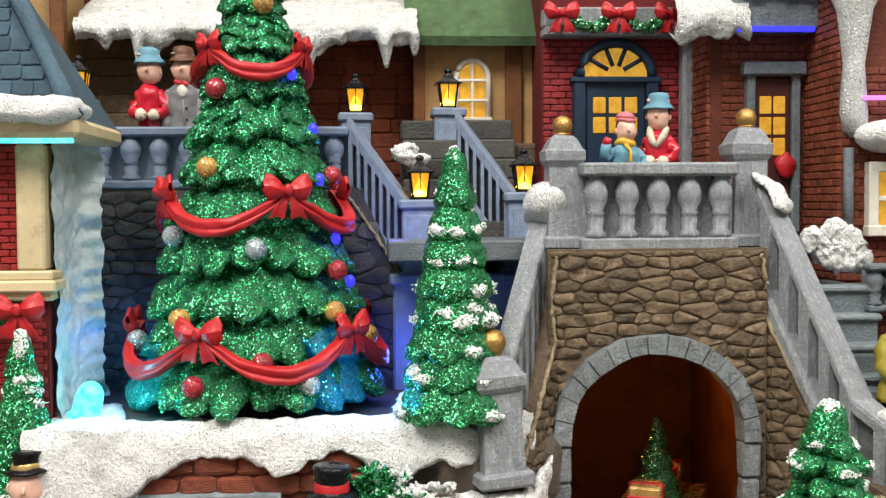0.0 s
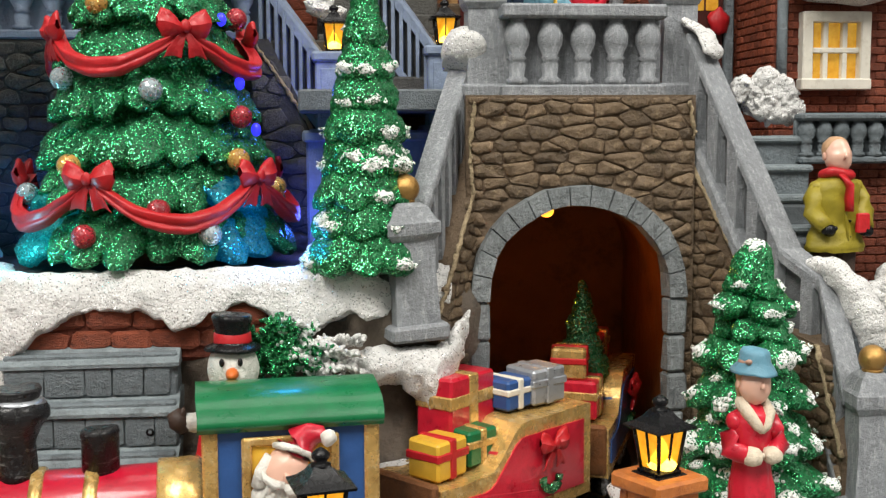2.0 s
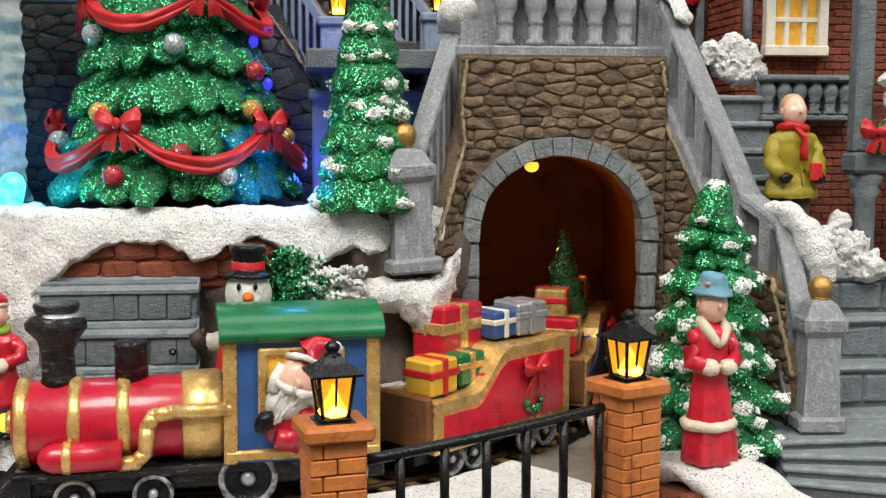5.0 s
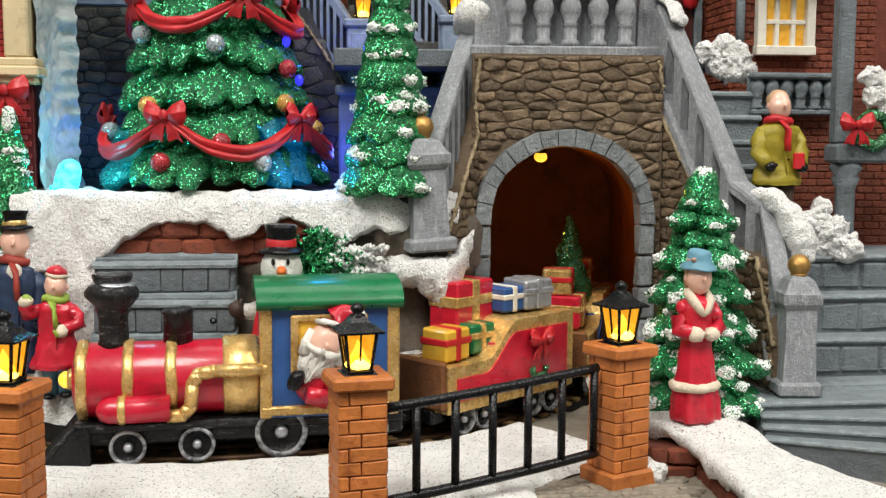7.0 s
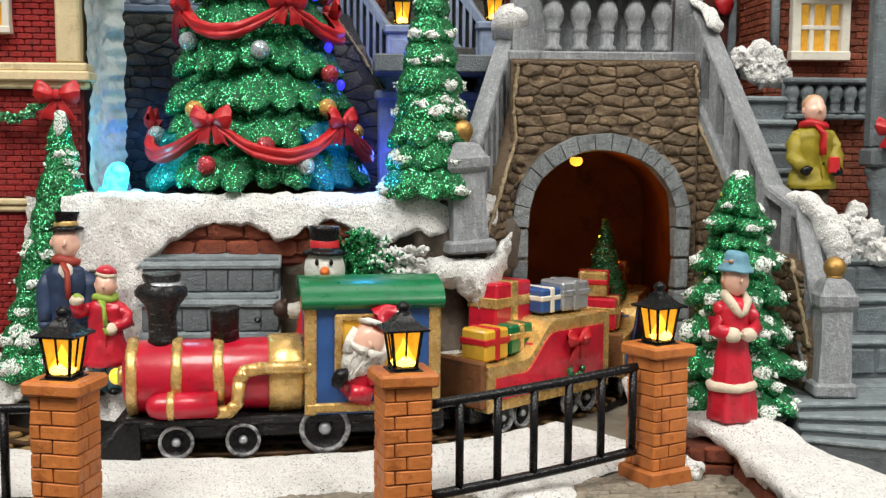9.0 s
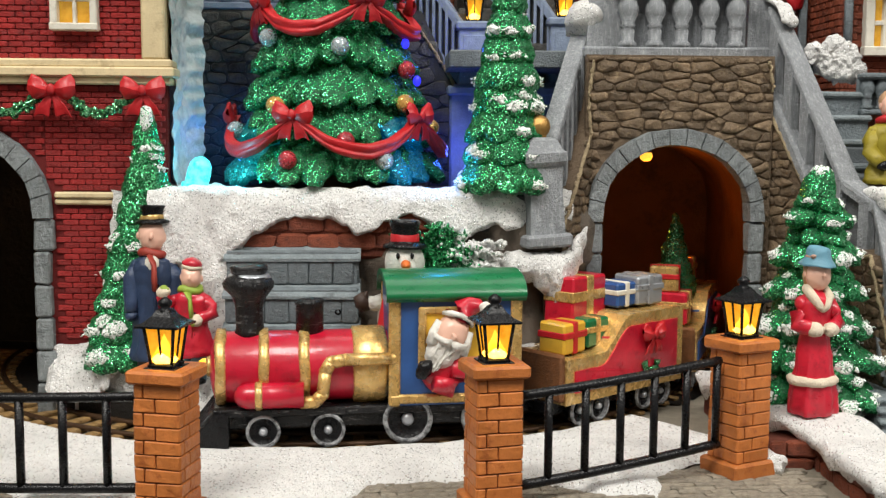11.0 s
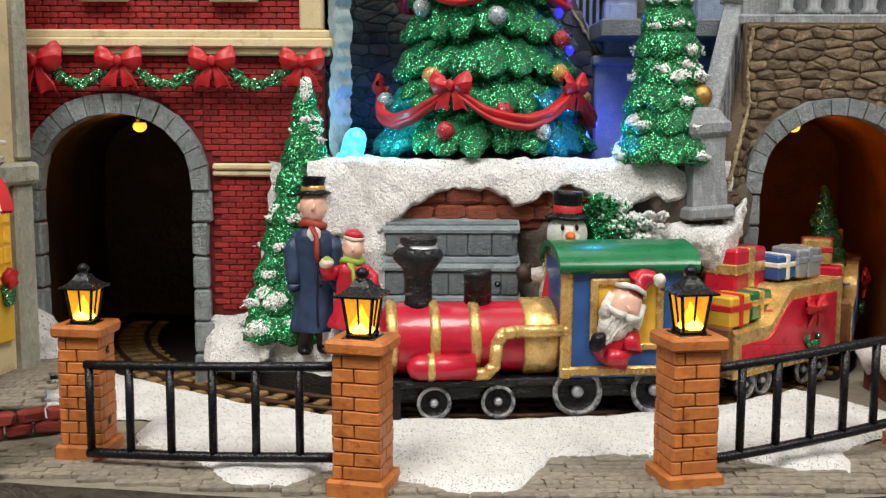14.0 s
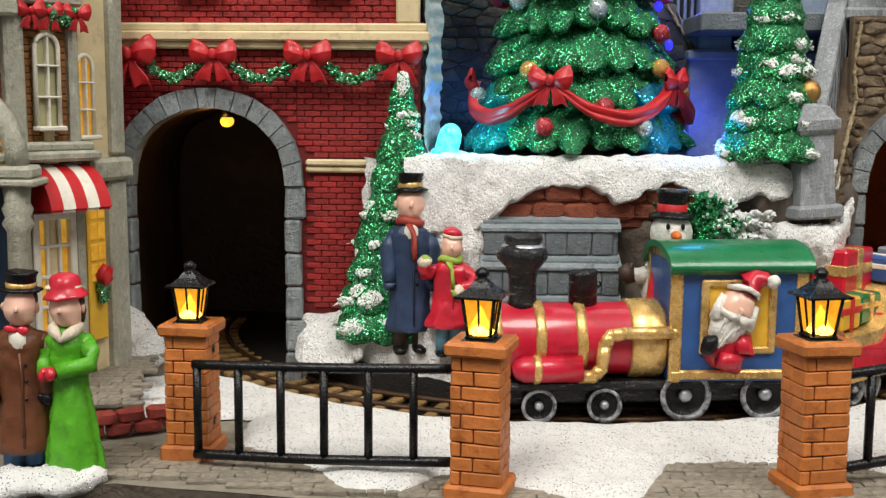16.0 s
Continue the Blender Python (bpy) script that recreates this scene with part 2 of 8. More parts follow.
coat_red = paint("coat_red", (0.54, 0.014, 0.034), 0.3, 0.2, 220, 0.2, 500, dark=(0.24, 0.006, 0.015), coat=0.35)
coat_navy = paint("coat_navy", (0.028, 0.048, 0.10), 0.33, 0.3, 260, 0.25)
coat_olive = paint("coat_olive", (0.30, 0.24, 0.02), 0.45, 0.25, 260, 0.25, dark=(0.13, 0.10, 0.008))
coat_brown = paint("coat_brown", (0.13, 0.045, 0.02), 0.3, 0.3, 260, 0.25)
dress_green = paint("dress_green", (0.09, 0.36, 0.018), 0.26, 0.25, 260, 0.3, dark=(0.03, 0.13, 0.006))
hat_blue = paint("hat_blue", (0.14, 0.32, 0.42), 0.5, 0.2, 300, 0.25)
hair_light = paint("hair_light", (0.60, 0.36, 0.20), 0.5, 0.25, 500, 0.4)
hat_band = paint("hat_band", (0.50, 0.30, 0.22), 0.5, 0.2, 300, 0.25)
scarf_brick = paint("scarf_brick", (0.33, 0.045, 0.03), 0.5, 0.2, 300, 0.3)
trouser_blue = paint("trouser_blue", (0.045, 0.10, 0.20), 0.45, 0.25, 300, 0.25)
coat_grey = paint("coat_grey", (0.20, 0.20, 0.20), 0.5, 0.2, 300, 0.25)
coat_pink = paint("coat_pink", (0.62, 0.17, 0.19), 0.45, 0.15, 300, 0.2)
hair = paint("hair", (0.08, 0.035, 0.015), 0.5, 0.3, 500, 0.4)
carrot = paint("carrot", (0.72, 0.16, 0.03), 0.4, 0.1, 300, 0.1)
scarf_green = paint("scarf_green", (0.30, 0.42, 0.06), 0.5, 0.2, 300, 0.3)
glove_brown = paint("glove_brown", (0.06, 0.035, 0.025), 0.5, 0.3, 300, 0.3)
snowman_white = paint("snowman_white", (0.76, 0.74, 0.68), 0.7, 0.08, 400, 2.2, 420, dark=(0.6, 0.57, 0.5))
tree_green = glitter("tree_green", (0.005, 0.095, 0.03), (0.012, 0.46, 0.16), 0.33, 0.42, 2600, 1.1, (0.30, 0.95, 0.5), grain=0.35)
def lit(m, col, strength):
    """Adds an even emission that stands for LED light shining in the resin."""
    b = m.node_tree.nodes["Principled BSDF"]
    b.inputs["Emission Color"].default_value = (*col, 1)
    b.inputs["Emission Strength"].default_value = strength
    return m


# LED light on the lower boughs, put into their colour and emission
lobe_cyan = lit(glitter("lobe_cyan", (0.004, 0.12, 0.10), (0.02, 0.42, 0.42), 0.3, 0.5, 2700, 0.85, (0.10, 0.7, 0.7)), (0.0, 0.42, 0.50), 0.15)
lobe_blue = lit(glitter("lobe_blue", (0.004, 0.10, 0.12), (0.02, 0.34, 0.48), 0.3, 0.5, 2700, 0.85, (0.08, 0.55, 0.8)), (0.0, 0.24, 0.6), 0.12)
fir_green = glitter("fir_green", (0.005, 0.10, 0.028), (0.012, 0.46, 0.15), 0.35, 0.42, 2800, 1.1, (0.30, 0.9, 0.46), grain=0.35)
fir_frost = glitter("fir_frost", (0.86, 0.86, 0.83), (0.02, 0.3, 0.11), 0.17, 0.8, 3200, 0.4, (0.2, 0.5, 0.3), lo=0.9, hi=1.05, speck=0.13, speck_col=(0.03, 0.14, 0.06), grain=0.5)
garland_green = glitter("garland_green", (0.012, 0.10, 0.03), (0.10, 0.55, 0.25), 0.45, 0.4, 2600, 1.0, (0.5, 0.85, 0.5))
ball_red = glitter("ball_red", (0.33, 0.02, 0.03), (0.7, 0.15, 0.16), 0.3, 0.35, 2600, 0.5)
ball_silver = glitter("ball_silver", (0.30, 0.36, 0.38), (0.75, 0.82, 0.84), 0.4, 0.3, 2600, 0.6)
ball_gold = glitter("ball_gold", (0.45, 0.24, 0.06), (0.85, 0.6, 0.25), 0.3, 0.3, 2600, 0.5)
lamp_glow = glow("lamp_glow", (0.85, 0.33, 0.01), 1.0, (1.0, 0.58, 0.05))
t = lamp_glow.node_tree
clear = t.nodes.new("ShaderNodeBsdfTransparent")
clear.inputs[0].default_value = (1.0, 0.72, 0.25, 1)
blend = t.nodes.new("ShaderNodeMixShader")
blend.inputs[0].default_value = 0.4
t.links.new(t.nodes["Principled BSDF"].outputs[0], blend.inputs[1])
t.links.new(clear.outputs[0], blend.inputs[2])
t.links.new(blend.outputs[0], t.nodes["Material Output"].inputs[0])
lamp_core = glow("lamp_core", (1.0, 0.55, 0.05), 4.5, (1.0, 0.68, 0.14))
headlight_glow = glow("headlight_glow", (1.0, 0.48, 0.03), 1.5, (1.0, 0.6, 0.08))
window_glow = glow("window_glow", (0.56, 0.25, 0.015), 0.45, (0.92, 0.55, 0.07))
bulb_amber = glow("bulb_amber", (1.0, 0.42, 0.02), 1.7, (1.0, 0.55, 0.06))
led_cyan = glow("led_cyan", (0.0, 0.62, 0.72), 1.3, (0.25, 1.0, 1.0))
sand = paint("sand", (0.36, 0.28, 0.17), 0.85, 0.25, 500, 0.9, dark=(0.2, 0.15, 0.09))
rim_silver = paint("rim_silver", (0.025, 0.025, 0.026), 0.35, 0.3, 260, 0.3, wear=(0.42, 0.43, 0.44), wear_amt=0.5, spec=0.3)
led_blue = glow("led_blue", (0.03, 0.03, 1.0), 1.6)
led_purple = glow("led_purple", (0.55, 0.12, 1.0), 2.2)
ice = paint("ice", (0.62, 0.69, 0.70), 0.35, 0.2, 200, 1.4, 500, coat=0.2, dark=(0.30, 0.42, 0.48))


# ---- mesh tools, all in centimetres ----
class Mesh:
    def __init__(self):
        self.v, self.f, self.mi, self.sm = [], [], [], []

    def take(self, vs, fs, mi=0, smooth=False):
        o = len(self.v)
        self.v += [Vector(p) for p in vs]
        self.f += [[i + o for i in f] for f in fs]
        self.mi += [mi] * len(fs)
        self.sm += [smooth] * len(fs)
        return self

    def box(self, x0, x1, y0, y1, z0, z1, bev=0.05, mi=0, m=None):
        """A box with chamfered edges."""
        c = Vector(((x0 + x1) / 2, (y0 + y1) / 2, (z0 + z1) / 2))
        h = Vector((abs(x1 - x0) / 2, abs(y1 - y0) / 2, abs(z1 - z0) / 2))
        b = min(bev, h.x * 0.8, h.y * 0.8, h.z * 0.8)
        vs, key = [], {}
        for sx in (-1, 1):
            for sy in (-1, 1):
                for sz in (-1, 1):
                    for a in range(3):
                        p = Vector((sx * (h.x - b * (a != 0)), sy * (h.y - b * (a != 1)), sz * (h.z - b * (a != 2))))
                        key[sx, sy, sz, a] = len(vs)
                        vs.append((m @ (p + c)) if m else p + c)
        fs = []
        for a in range(3):
            u, w = (a + 1) % 3, (a + 2) % 3
            for s in (-1, 1):
                q = []
                for su, sw in ((-1, -1), (1, -1), (1, 1), (-1, 1)):
                    k = [0, 0, 0]
                    k[a], k[u], k[w] = s, su, sw
                    q.append(key[(*k, a)])
                fs.append(q if s > 0 else q[::-1])
        for a in range(3):
            u, w = (a + 1) % 3, (a + 2) % 3
            for su in (-1, 1):
                for sw in (-1, 1):
                    q = []
                    for s, ax in ((-1, u), (1, u), (1, w), (-1, w)):
                        k = [0, 0, 0]
                        k[a], k[u], k[w] = s, su, sw
                        q.append(key[(*k, ax)])
                    fs.append(q if su * sw > 0 else q[::-1])
        for sx in (-1, 1):
            for sy in (-1, 1):
                for sz in (-1, 1):
                    q = [key[sx, sy, sz, a] for a in range(3)]
                    fs.append(q if sx * sy * sz > 0 else q[::-1])
        return self.take(vs, fs, mi)

    def lathe(self, prof, seg=16, at=(0, 0, 0), mi=0, smooth=True, m=None, sx=1.0, sy=1.0, lobes=0, lobe=0.0, caps=True):
        """A turned shape from (radius, height) pairs, closed at both ends."""
        vs, fs = [], []
        for r, z in prof:
            for k in range(seg):
                a = 2 * math.pi * (k + 0.5) / seg
                rr = r * (1 + lobe * math.cos(lobes * a)) if lobes else r
                p = Vector((rr * math.cos(a) * sx, rr * math.sin(a) * sy, z))
                vs.append((m @ p if m else p) + Vector(at))
        n = len(prof)
        for i in range(n - 1):
            for k in range(seg):
                fs.append([i * seg + k, i * seg + (k + 1) % seg, (i + 1) * seg + (k + 1) % seg, (i + 1) * seg + k])
        if caps:
            fs.append(list(range(seg))[::-1])
            fs.append([(n - 1) * seg + k for k in range(seg)])
        return self.take(vs, fs, mi, smooth)

    def ball(self, c, r, mi=0, u=12, v=8, m=None):
        r = (r, r, r) if isinstance(r, (int, float)) else r
        vs, fs = [], []
        for i in range(v + 1):
            b = math.pi * i / v - math.pi / 2
            for k in range(u):
                a = 2 * math.pi * k / u
                p = Vector((r[0] * math.cos(b) * math.cos(a), r[1] * math.cos(b) * math.sin(a), r[2] * math.sin(b)))
                vs.append((m @ p if m else p) + Vector(c))
        for i in range(v):
            for k in range(u):
                fs.append([i * u + k, i * u + (k + 1) % u, (i + 1) * u + (k + 1) % u, (i + 1) * u + k])
        return self.take(vs, fs, mi, True)

    def tube(self, pts, r, seg=8, mi=0, smooth=True, flat=1.0, closed=False):
        """A pipe along points; r is one radius or one for each point; flat squashes it."""
        pts = [Vector(p) for p in pts]
        rs = [r] * len(pts) if isinstance(r, (int, float)) else list(r)
        vs, fs = [], []
        n = len(pts)
        for i, p in enumerate(pts):
            d = (pts[(i + 1) % n] - pts[i - 1]) if closed else (pts[min(i + 1, n - 1)] - pts[max(i - 1, 0)])
            d.normalize()
            ref = Vector((0, 0, 1)) if abs(d.z) < 0.9 else Vector((1, 0, 0))
            s = d.cross(ref).normalized()
            w = s.cross(d).normalized()
            for k in range(seg):
                a = 2 * math.pi * (k + 0.5) / seg
                vs.append(p + s * (math.cos(a) * rs[i]) + w * (math.sin(a) * rs[i] * flat))
        for i in range(n if closed else n - 1):
            j = (i + 1) % n
            for k in range(seg):
                fs.append([i * seg + k, i * seg + (k + 1) % seg, j * seg + (k + 1) % seg, j * seg + k][::-1])
        if not closed:
            fs.append(list(range(seg)))
            fs.append([(n - 1) * seg + k for k in range(seg)][::-1])
        return self.take(vs, fs, mi, smooth)

    def prism(self, poly, y0, y1, mi=0, m=None, smooth=False):
        """An outline of (x, z), anticlockwise from the front, drawn from y0 back to y1."""
        n = len(poly)
        vs = [Vector((x, y0, z)) for x, z in poly] + [Vector((x, y1, z)) for x, z in poly]
        if m:
            vs = [m @ p for p in vs]
        fs = [list(range(n)), [n + k for k in range(n)][::-1]]
        self.take(vs, fs, mi)
        return self.take(vs, [[k, n + k, n + (k + 1) % n, (k + 1) % n] for k in range(n)], mi, smooth)

    def grid(self, fn, nu, nv, mi=0, smooth=True, flip=False):
        """A sheet of fn(u, v) with u and v from 0 to 1."""
        vs = [fn(i / nu, j / nv) for j in range(nv + 1) for i in range(nu + 1)]
        fs = [[j * (nu + 1) + i, j * (nu + 1) + i + 1, (j + 1) * (nu + 1) + i + 1, (j + 1) * (nu + 1) + i] for j in range(nv) for i in range(nu)]
        return self.take(vs, [f[::-1] for f in fs] if flip else fs, mi, smooth)

    def rough(self, amp, freq, start=0):
        for i in range(start, len(self.v)):
            self.v[i] += noise.noise_vector(self.v[i] * freq) * amp
        return self

    def data(self, name, mats):
        me = bpy.data.meshes.new(name)
        me.from_pydata([p * CM for p in self.v], [], self.f)
        for mt in mats if isinstance(mats, (list, tuple)) else [mats]:
            me.materials.append(mt)
        me.polygons.foreach_set("material_index", self.mi)
        me.polygons.foreach_set("use_smooth", self.sm)
        me.validate()
        me.update()
        return me


def part(name, mesh, mats, parent=None, label="", at=None):
    """One mesh object, under a thing or a part, at a place in centimetres."""
    ob = new(name, mesh.data(name, mats) if isinstance(mesh, Mesh) else mesh)
    if parent:
        ob.parent = parent
    if at:
        ob.location = Vector(at) * CM
    return tagged(ob, label)


def thing(name, label, category, at=(0, 0, 0), turn=0.0, group="", kind=""):
    ob = new(name)
    ob.empty_display_size = 0.005
    ob.matrix_basis = pose(at[0] * CM, at[1] * CM, at[2] * CM, 0, 0, turn)
    return tagged(ob, label, category, group, kind)


def whole(name, mesh, mats, label, category, at=(0, 0, 0), turn=0.0, group="", kind=""):
    ob = part(name, mesh, mats)
    ob.matrix_basis = pose(at[0] * CM, at[1] * CM, at[2] * CM, 0, 0, turn)
    return tagged(ob, label, category, group, kind)


def cmpose(x, y, z, rx=0, ry=0, rz=0):
    return pose(x * CM, y * CM, z * CM, rx, ry, rz)


def arch_line(cx, half, spring, top, n=18, squash=0.86):
    """(x, z) along a round arch, left springing to right."""
    return [(cx - half * math.cos(math.pi * k / n), spring + (top - spring) * math.sin(math.pi * k / n) ** squash) for k in range(n + 1)]


def wall_with_arch(mesh, x0, x1, z0, z1, cx, half, spring, top, y0, y1, mi=0):
    """A wall from x0 to x1 with a round-headed opening through it."""
    arc = arch_line(cx, half, spring, top)
    mesh.prism([(x0, z0), (cx - half, z0), (cx - half, spring), (x0, spring)], y0, y1, mi)
    mesh.prism([(cx + half, z0), (x1, z0), (x1, spring), (cx + half, spring)], y0, y1, mi)
    for k in range(len(arc) - 1):
        (xa, za), (xb, zb) = arc[k], arc[k + 1]
        mesh.prism([(xa, za), (xb, zb), (xb, z1), (xa, z1)], y0, y1, mi)
    mesh.prism([(x0, spring), (cx - half, spring), (cx - half, z1), (x0, z1)], y0, y1, mi)
    mesh.prism([(cx + half, spring), (x1, spring), (x1, z1), (cx + half, z1)], y0, y1, mi)
    return mesh


# ---- setting: base, track, banks ----
TRACK = Vector((-3.4, 17.7, 0))
RAD = 12.25


def ring(r, a, z):
    """A point on the track's circle; a in degrees, 0 straight towards the front, growing to the right."""
    return Vector((TRACK.x + r * math.sin(radians(a)), TRACK.y - r * math.cos(radians(a)), z))


def base_height(x, y):
    h = 0.10 + 0.06 * noise.noise(Vector((x * 0.3, y * 0.3, 0)))
    return h


def front_y(x):
    """The rounded front edge of the base."""
    if x < -14.3:
        return 0.36 - (-14.3 - x) * 0.5
    return min(0.36, -0.9 + 0.0095 * (x + 2.5) ** 2)


g = Mesh().grid(lambda u, v: Vector((-30 + 60 * u, front_y(-30 + 60 * u) + 40 * v, base_height(-30 + 60 * u, 40 * v) - 0.12)), 90, 60)
ground = whole("ground", g, pave_joint, "grey paved stone base of the village", "ground", kind="structure")

g = Mesh().grid(lambda u, v: Vector((-30 + 60 * u, front_y(-30 + 60 * u) + 0.1 * math.sin(v * 3.1) - 0.05, -2.2 + 2.2 * v)), 90, 6)
part("base_rim", g, rock, ground, "dark brown front rim of the base")
whole("display_table", Mesh().box(-60, 60, -40, 45, -4.5, -2.2, 0.3), dark_bed, "dark display table under the village", "table", kind="structure")

# track bed, a dark trough
g = Mesh().grid(lambda u, v: ring(RAD - 1.25 + 2.5 * v, -100 + 200 * u, -0.02), 90, 3)
track_bed = whole("track_bed", g, dark_bed, "black trough under the toy railway", "track bed", kind="structure")
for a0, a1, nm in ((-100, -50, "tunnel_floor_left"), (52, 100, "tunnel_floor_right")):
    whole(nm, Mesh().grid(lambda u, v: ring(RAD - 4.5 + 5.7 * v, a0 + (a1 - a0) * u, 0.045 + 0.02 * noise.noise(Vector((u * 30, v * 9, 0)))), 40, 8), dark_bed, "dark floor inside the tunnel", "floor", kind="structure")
railway = thing("railway_track", "curved toy railway with brown rails on golden sleepers", "railway track")
for r in (RAD - 0.5, RAD + 0.5):
    part("rail", Mesh().tube([ring(r, a, 0.17) for a in range(-92, 93, 2)], 0.085, 6), rail_metal, railway)
sl = Mesh().box(-0.17, 0.17, -0.9, 0.9, -0.06, 0.06, 0.03).rough(0.05, 2).data("sleeper", sleeper)
for k in range(56):
    a = -91 + k * 3.3
    ob = part("sleeper", sl, None, railway)
    p = ring(RAD, a, 0.08)
    ob.matrix_basis = cmpose(p.x, p.y, p.z, 0, 0, a)


def table(x, rows):
    for (xa, ya), (xb, yb) in zip(rows, rows[1:]):
        if x < xb:
            k = max(0, (x - xa) / (xb - xa))
            return ya + (yb - ya) * k * k * (3 - 2 * k)
    return rows[-1][1]


# snow between the lamp pillars and the track: how far it reaches over the forecourt
REACH = ((-13.5, 5.0), (-12.0, 2.8), (-10.3, 1.5), (-9.0, -0.2), (-7.9, -0.1), (-7.0, 0.9), (-5.6, 0.3), (-4.3, -0.7), (-3.0, -0.4), (-2.1, 1.7), (-0.8, 2.1), (0.8, 1.7), (2.2, 1.6), (3.4, 0.9), (4.4, 0.8), (5.3, 2.2), (6.3, 3.4), (9.0, 5.0))


def edge_y(x):
    for (xa, ya), (xb, yb) in zip(REACH, REACH[1:]):
        if x < xb:
            return ya + (yb - ya) * max(0, (x - xa) / (xb - xa))
    return REACH[-1][1]


# snow sheet
def front_snow(u, v):
    a = -52 + 92 * u
    inner = 13.35 + 0.08 * noise.noise(Vector((a * 0.4, 0, 0)))
    mid = Vector((-3.5, 17.75, 0))
    way = Vector((math.sin(radians(a)), -math.cos(radians(a)), 0))
    p0 = mid + way * inner
    p1 = mid + way * (inner + 0.8)
    for _ in range(6):
        y1 = edge_y(p1.x) + 0.3 * noise.noise(Vector((p1.x * 1.3, 1, 0))) + 0.12 * noise.noise(Vector((p1.x * 4.5, 1, 0)))
        reach = max(0.6, (mid.y - y1) / max(0.2, -way.y) - inner)
        p1 = mid + way * (inner + reach)
    p = p0.lerp(p1, v)
    h = 0.30 * min(1, v * 14 + 0.1) * (1 - 0.35 * v) * min(1, (1 - v) * 9) ** 0.6
    h += 0.05 * noise.noise(p * 1.1) + 0.012 * noise.noise(p * 7)
    p.z = 0.02 + max(0, h)
    return p


g = Mesh().grid(front_snow, 200, 60, flip=True)
front = whole("snow_verge", g, snow, "white snowy verge between railway and lamp pillars", "snow", kind="structure")


# inner bank that carries the figures; its rim rises towards both tunnels
def rim(a):
    return table(a, ((-50, 1.75), (-43, 1.25), (-33, 0.9), (-22, 0.7), (-14, 0.58), (-6, 0.42), (2, 0.42), (13, 0.58), (26, 0.75), (42, 1.35)))


def rim_r(a):
    return RAD - 0.85


def hug(p):
    """Keeps the snow in front of the red house's wall."""
    if p.x < -8.3:
        p.y = min(p.y, 8.84 + 0.08 * noise.noise(p * 1.3))
    return p


def bank(u, v):
    a = -46 + 88 * u
    r = rim_r(a) - 7.5 * v
    p = ring(r + 0.12 * noise.noise(Vector((a * 0.35, 7, 0))) * (1 - v), a, 0)
    h = 0.02 + rim(a) * min(1, v * 16) ** 0.5 + 0.6 * min(1, v * 15) ** 0.9 + 0.5 * max(0, v - 0.2)
    p.z = h + 0.06 * noise.noise(p * 1.3) + 0.015 * noise.noise(p * 6)
    return hug(p)


g = Mesh().grid(bank, 160, 50, flip=True)
bank_ob = whole("snow_bank", g, snow, "snow-covered bank inside the railway curve", "snow", kind="structure")
g = Mesh().grid(lambda u, v: hug(ring(rim_r(-46 + 88 * u), -46 + 88 * u, -0.05 + (rim(-46 + 88 * u) + 0.02) * v) + Vector((0, 0, 0.05 * v * noise.noise(Vector((u * 60, 0, 0))))) + Vector((0, -0.03, 0))), 160, 3)
part("bank_edge", g, dark_bed, bank_ob, "black rim of the trough")


# ---- retaining wall with stairs under the tree terrace ----
def retaining(u, v):
    x = -6.35 + 10.85 * u
    y = 8.5 + 0.5 * noise.noise(Vector((x * 0.5, v * 3, 1))) + 0.25 * noise.noise(Vector((x * 1.7, v * 6, 1))) - 0.6 * (1 - v)
    if x > 2.2:
        y += (x - 2.2) * 0.55
    return Vector((x, y, 0.4 + 6.0 * v))


g = Mesh().grid(retaining, 110, 50)
wall_ret = whole("retaining_wall", g, rock, "rough brown rock retaining wall below the terrace", "wall", kind="structure")
g = Mesh().box(-6.6, -0.4, 8.25, 9.2, 4.6, 6.3, 0.1)
part("brick_backing", g, rust_mortar, wall_ret, "dark red brick strip above the stairs")

steps = thing("stone_stairs", "grey stone stairs with block-patterned risers", "stairs", (-4.33, 7.0, 1.0))
for k, (yf, zt) in enumerate(((6.9, 1.95), (7.22, 2.95), (7.54, 4.0), (7.86, 5.02))):
    z0 = 0.2 if k == 0 else (1.95, 2.95, 4.0)[k - 1] - 0.35
    g = Mesh().box(-1.85, 1.85, yf - 7.0, 9.2 - 7.0, z0 - 1.0, zt - 1.0 - 0.12, 0.05)
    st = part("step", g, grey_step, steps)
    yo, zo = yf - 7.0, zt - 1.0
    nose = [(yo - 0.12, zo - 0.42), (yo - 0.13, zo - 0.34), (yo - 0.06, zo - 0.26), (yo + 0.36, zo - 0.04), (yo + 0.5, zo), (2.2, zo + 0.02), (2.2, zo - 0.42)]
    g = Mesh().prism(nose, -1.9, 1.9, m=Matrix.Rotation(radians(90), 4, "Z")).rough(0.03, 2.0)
    part("tread", g, grey_tread, st, "lighter grey tread")
    if k == 2:
        part("drain_hole", Mesh().lathe([(0.085, 0.04), (0.09, 0.055), (0.03, 0.05)], 14, m=Matrix.Translation((1.28, yo - 0.02, zo - 0.78)) @ Matrix.Rotation(radians(90), 4, "X")), black, st, "small round hole")


# the lower edge of the snow that hangs over the wall
LIP = ((-8.3, 4.6), (-6.6, 4.4), (-5.85, 4.95), (-5.4, 5.4), (-4.4, 5.84), (-3.3, 5.8), (-2.9, 5.6), (-2.5, 5.38), (-2.1, 5.45), (-1.7, 5.7), (-1.1, 5.92), (-0.2, 5.55), (0.5, 5.3), (1.3, 5.6), (2.4, 5.5), (3.7, 5.7))


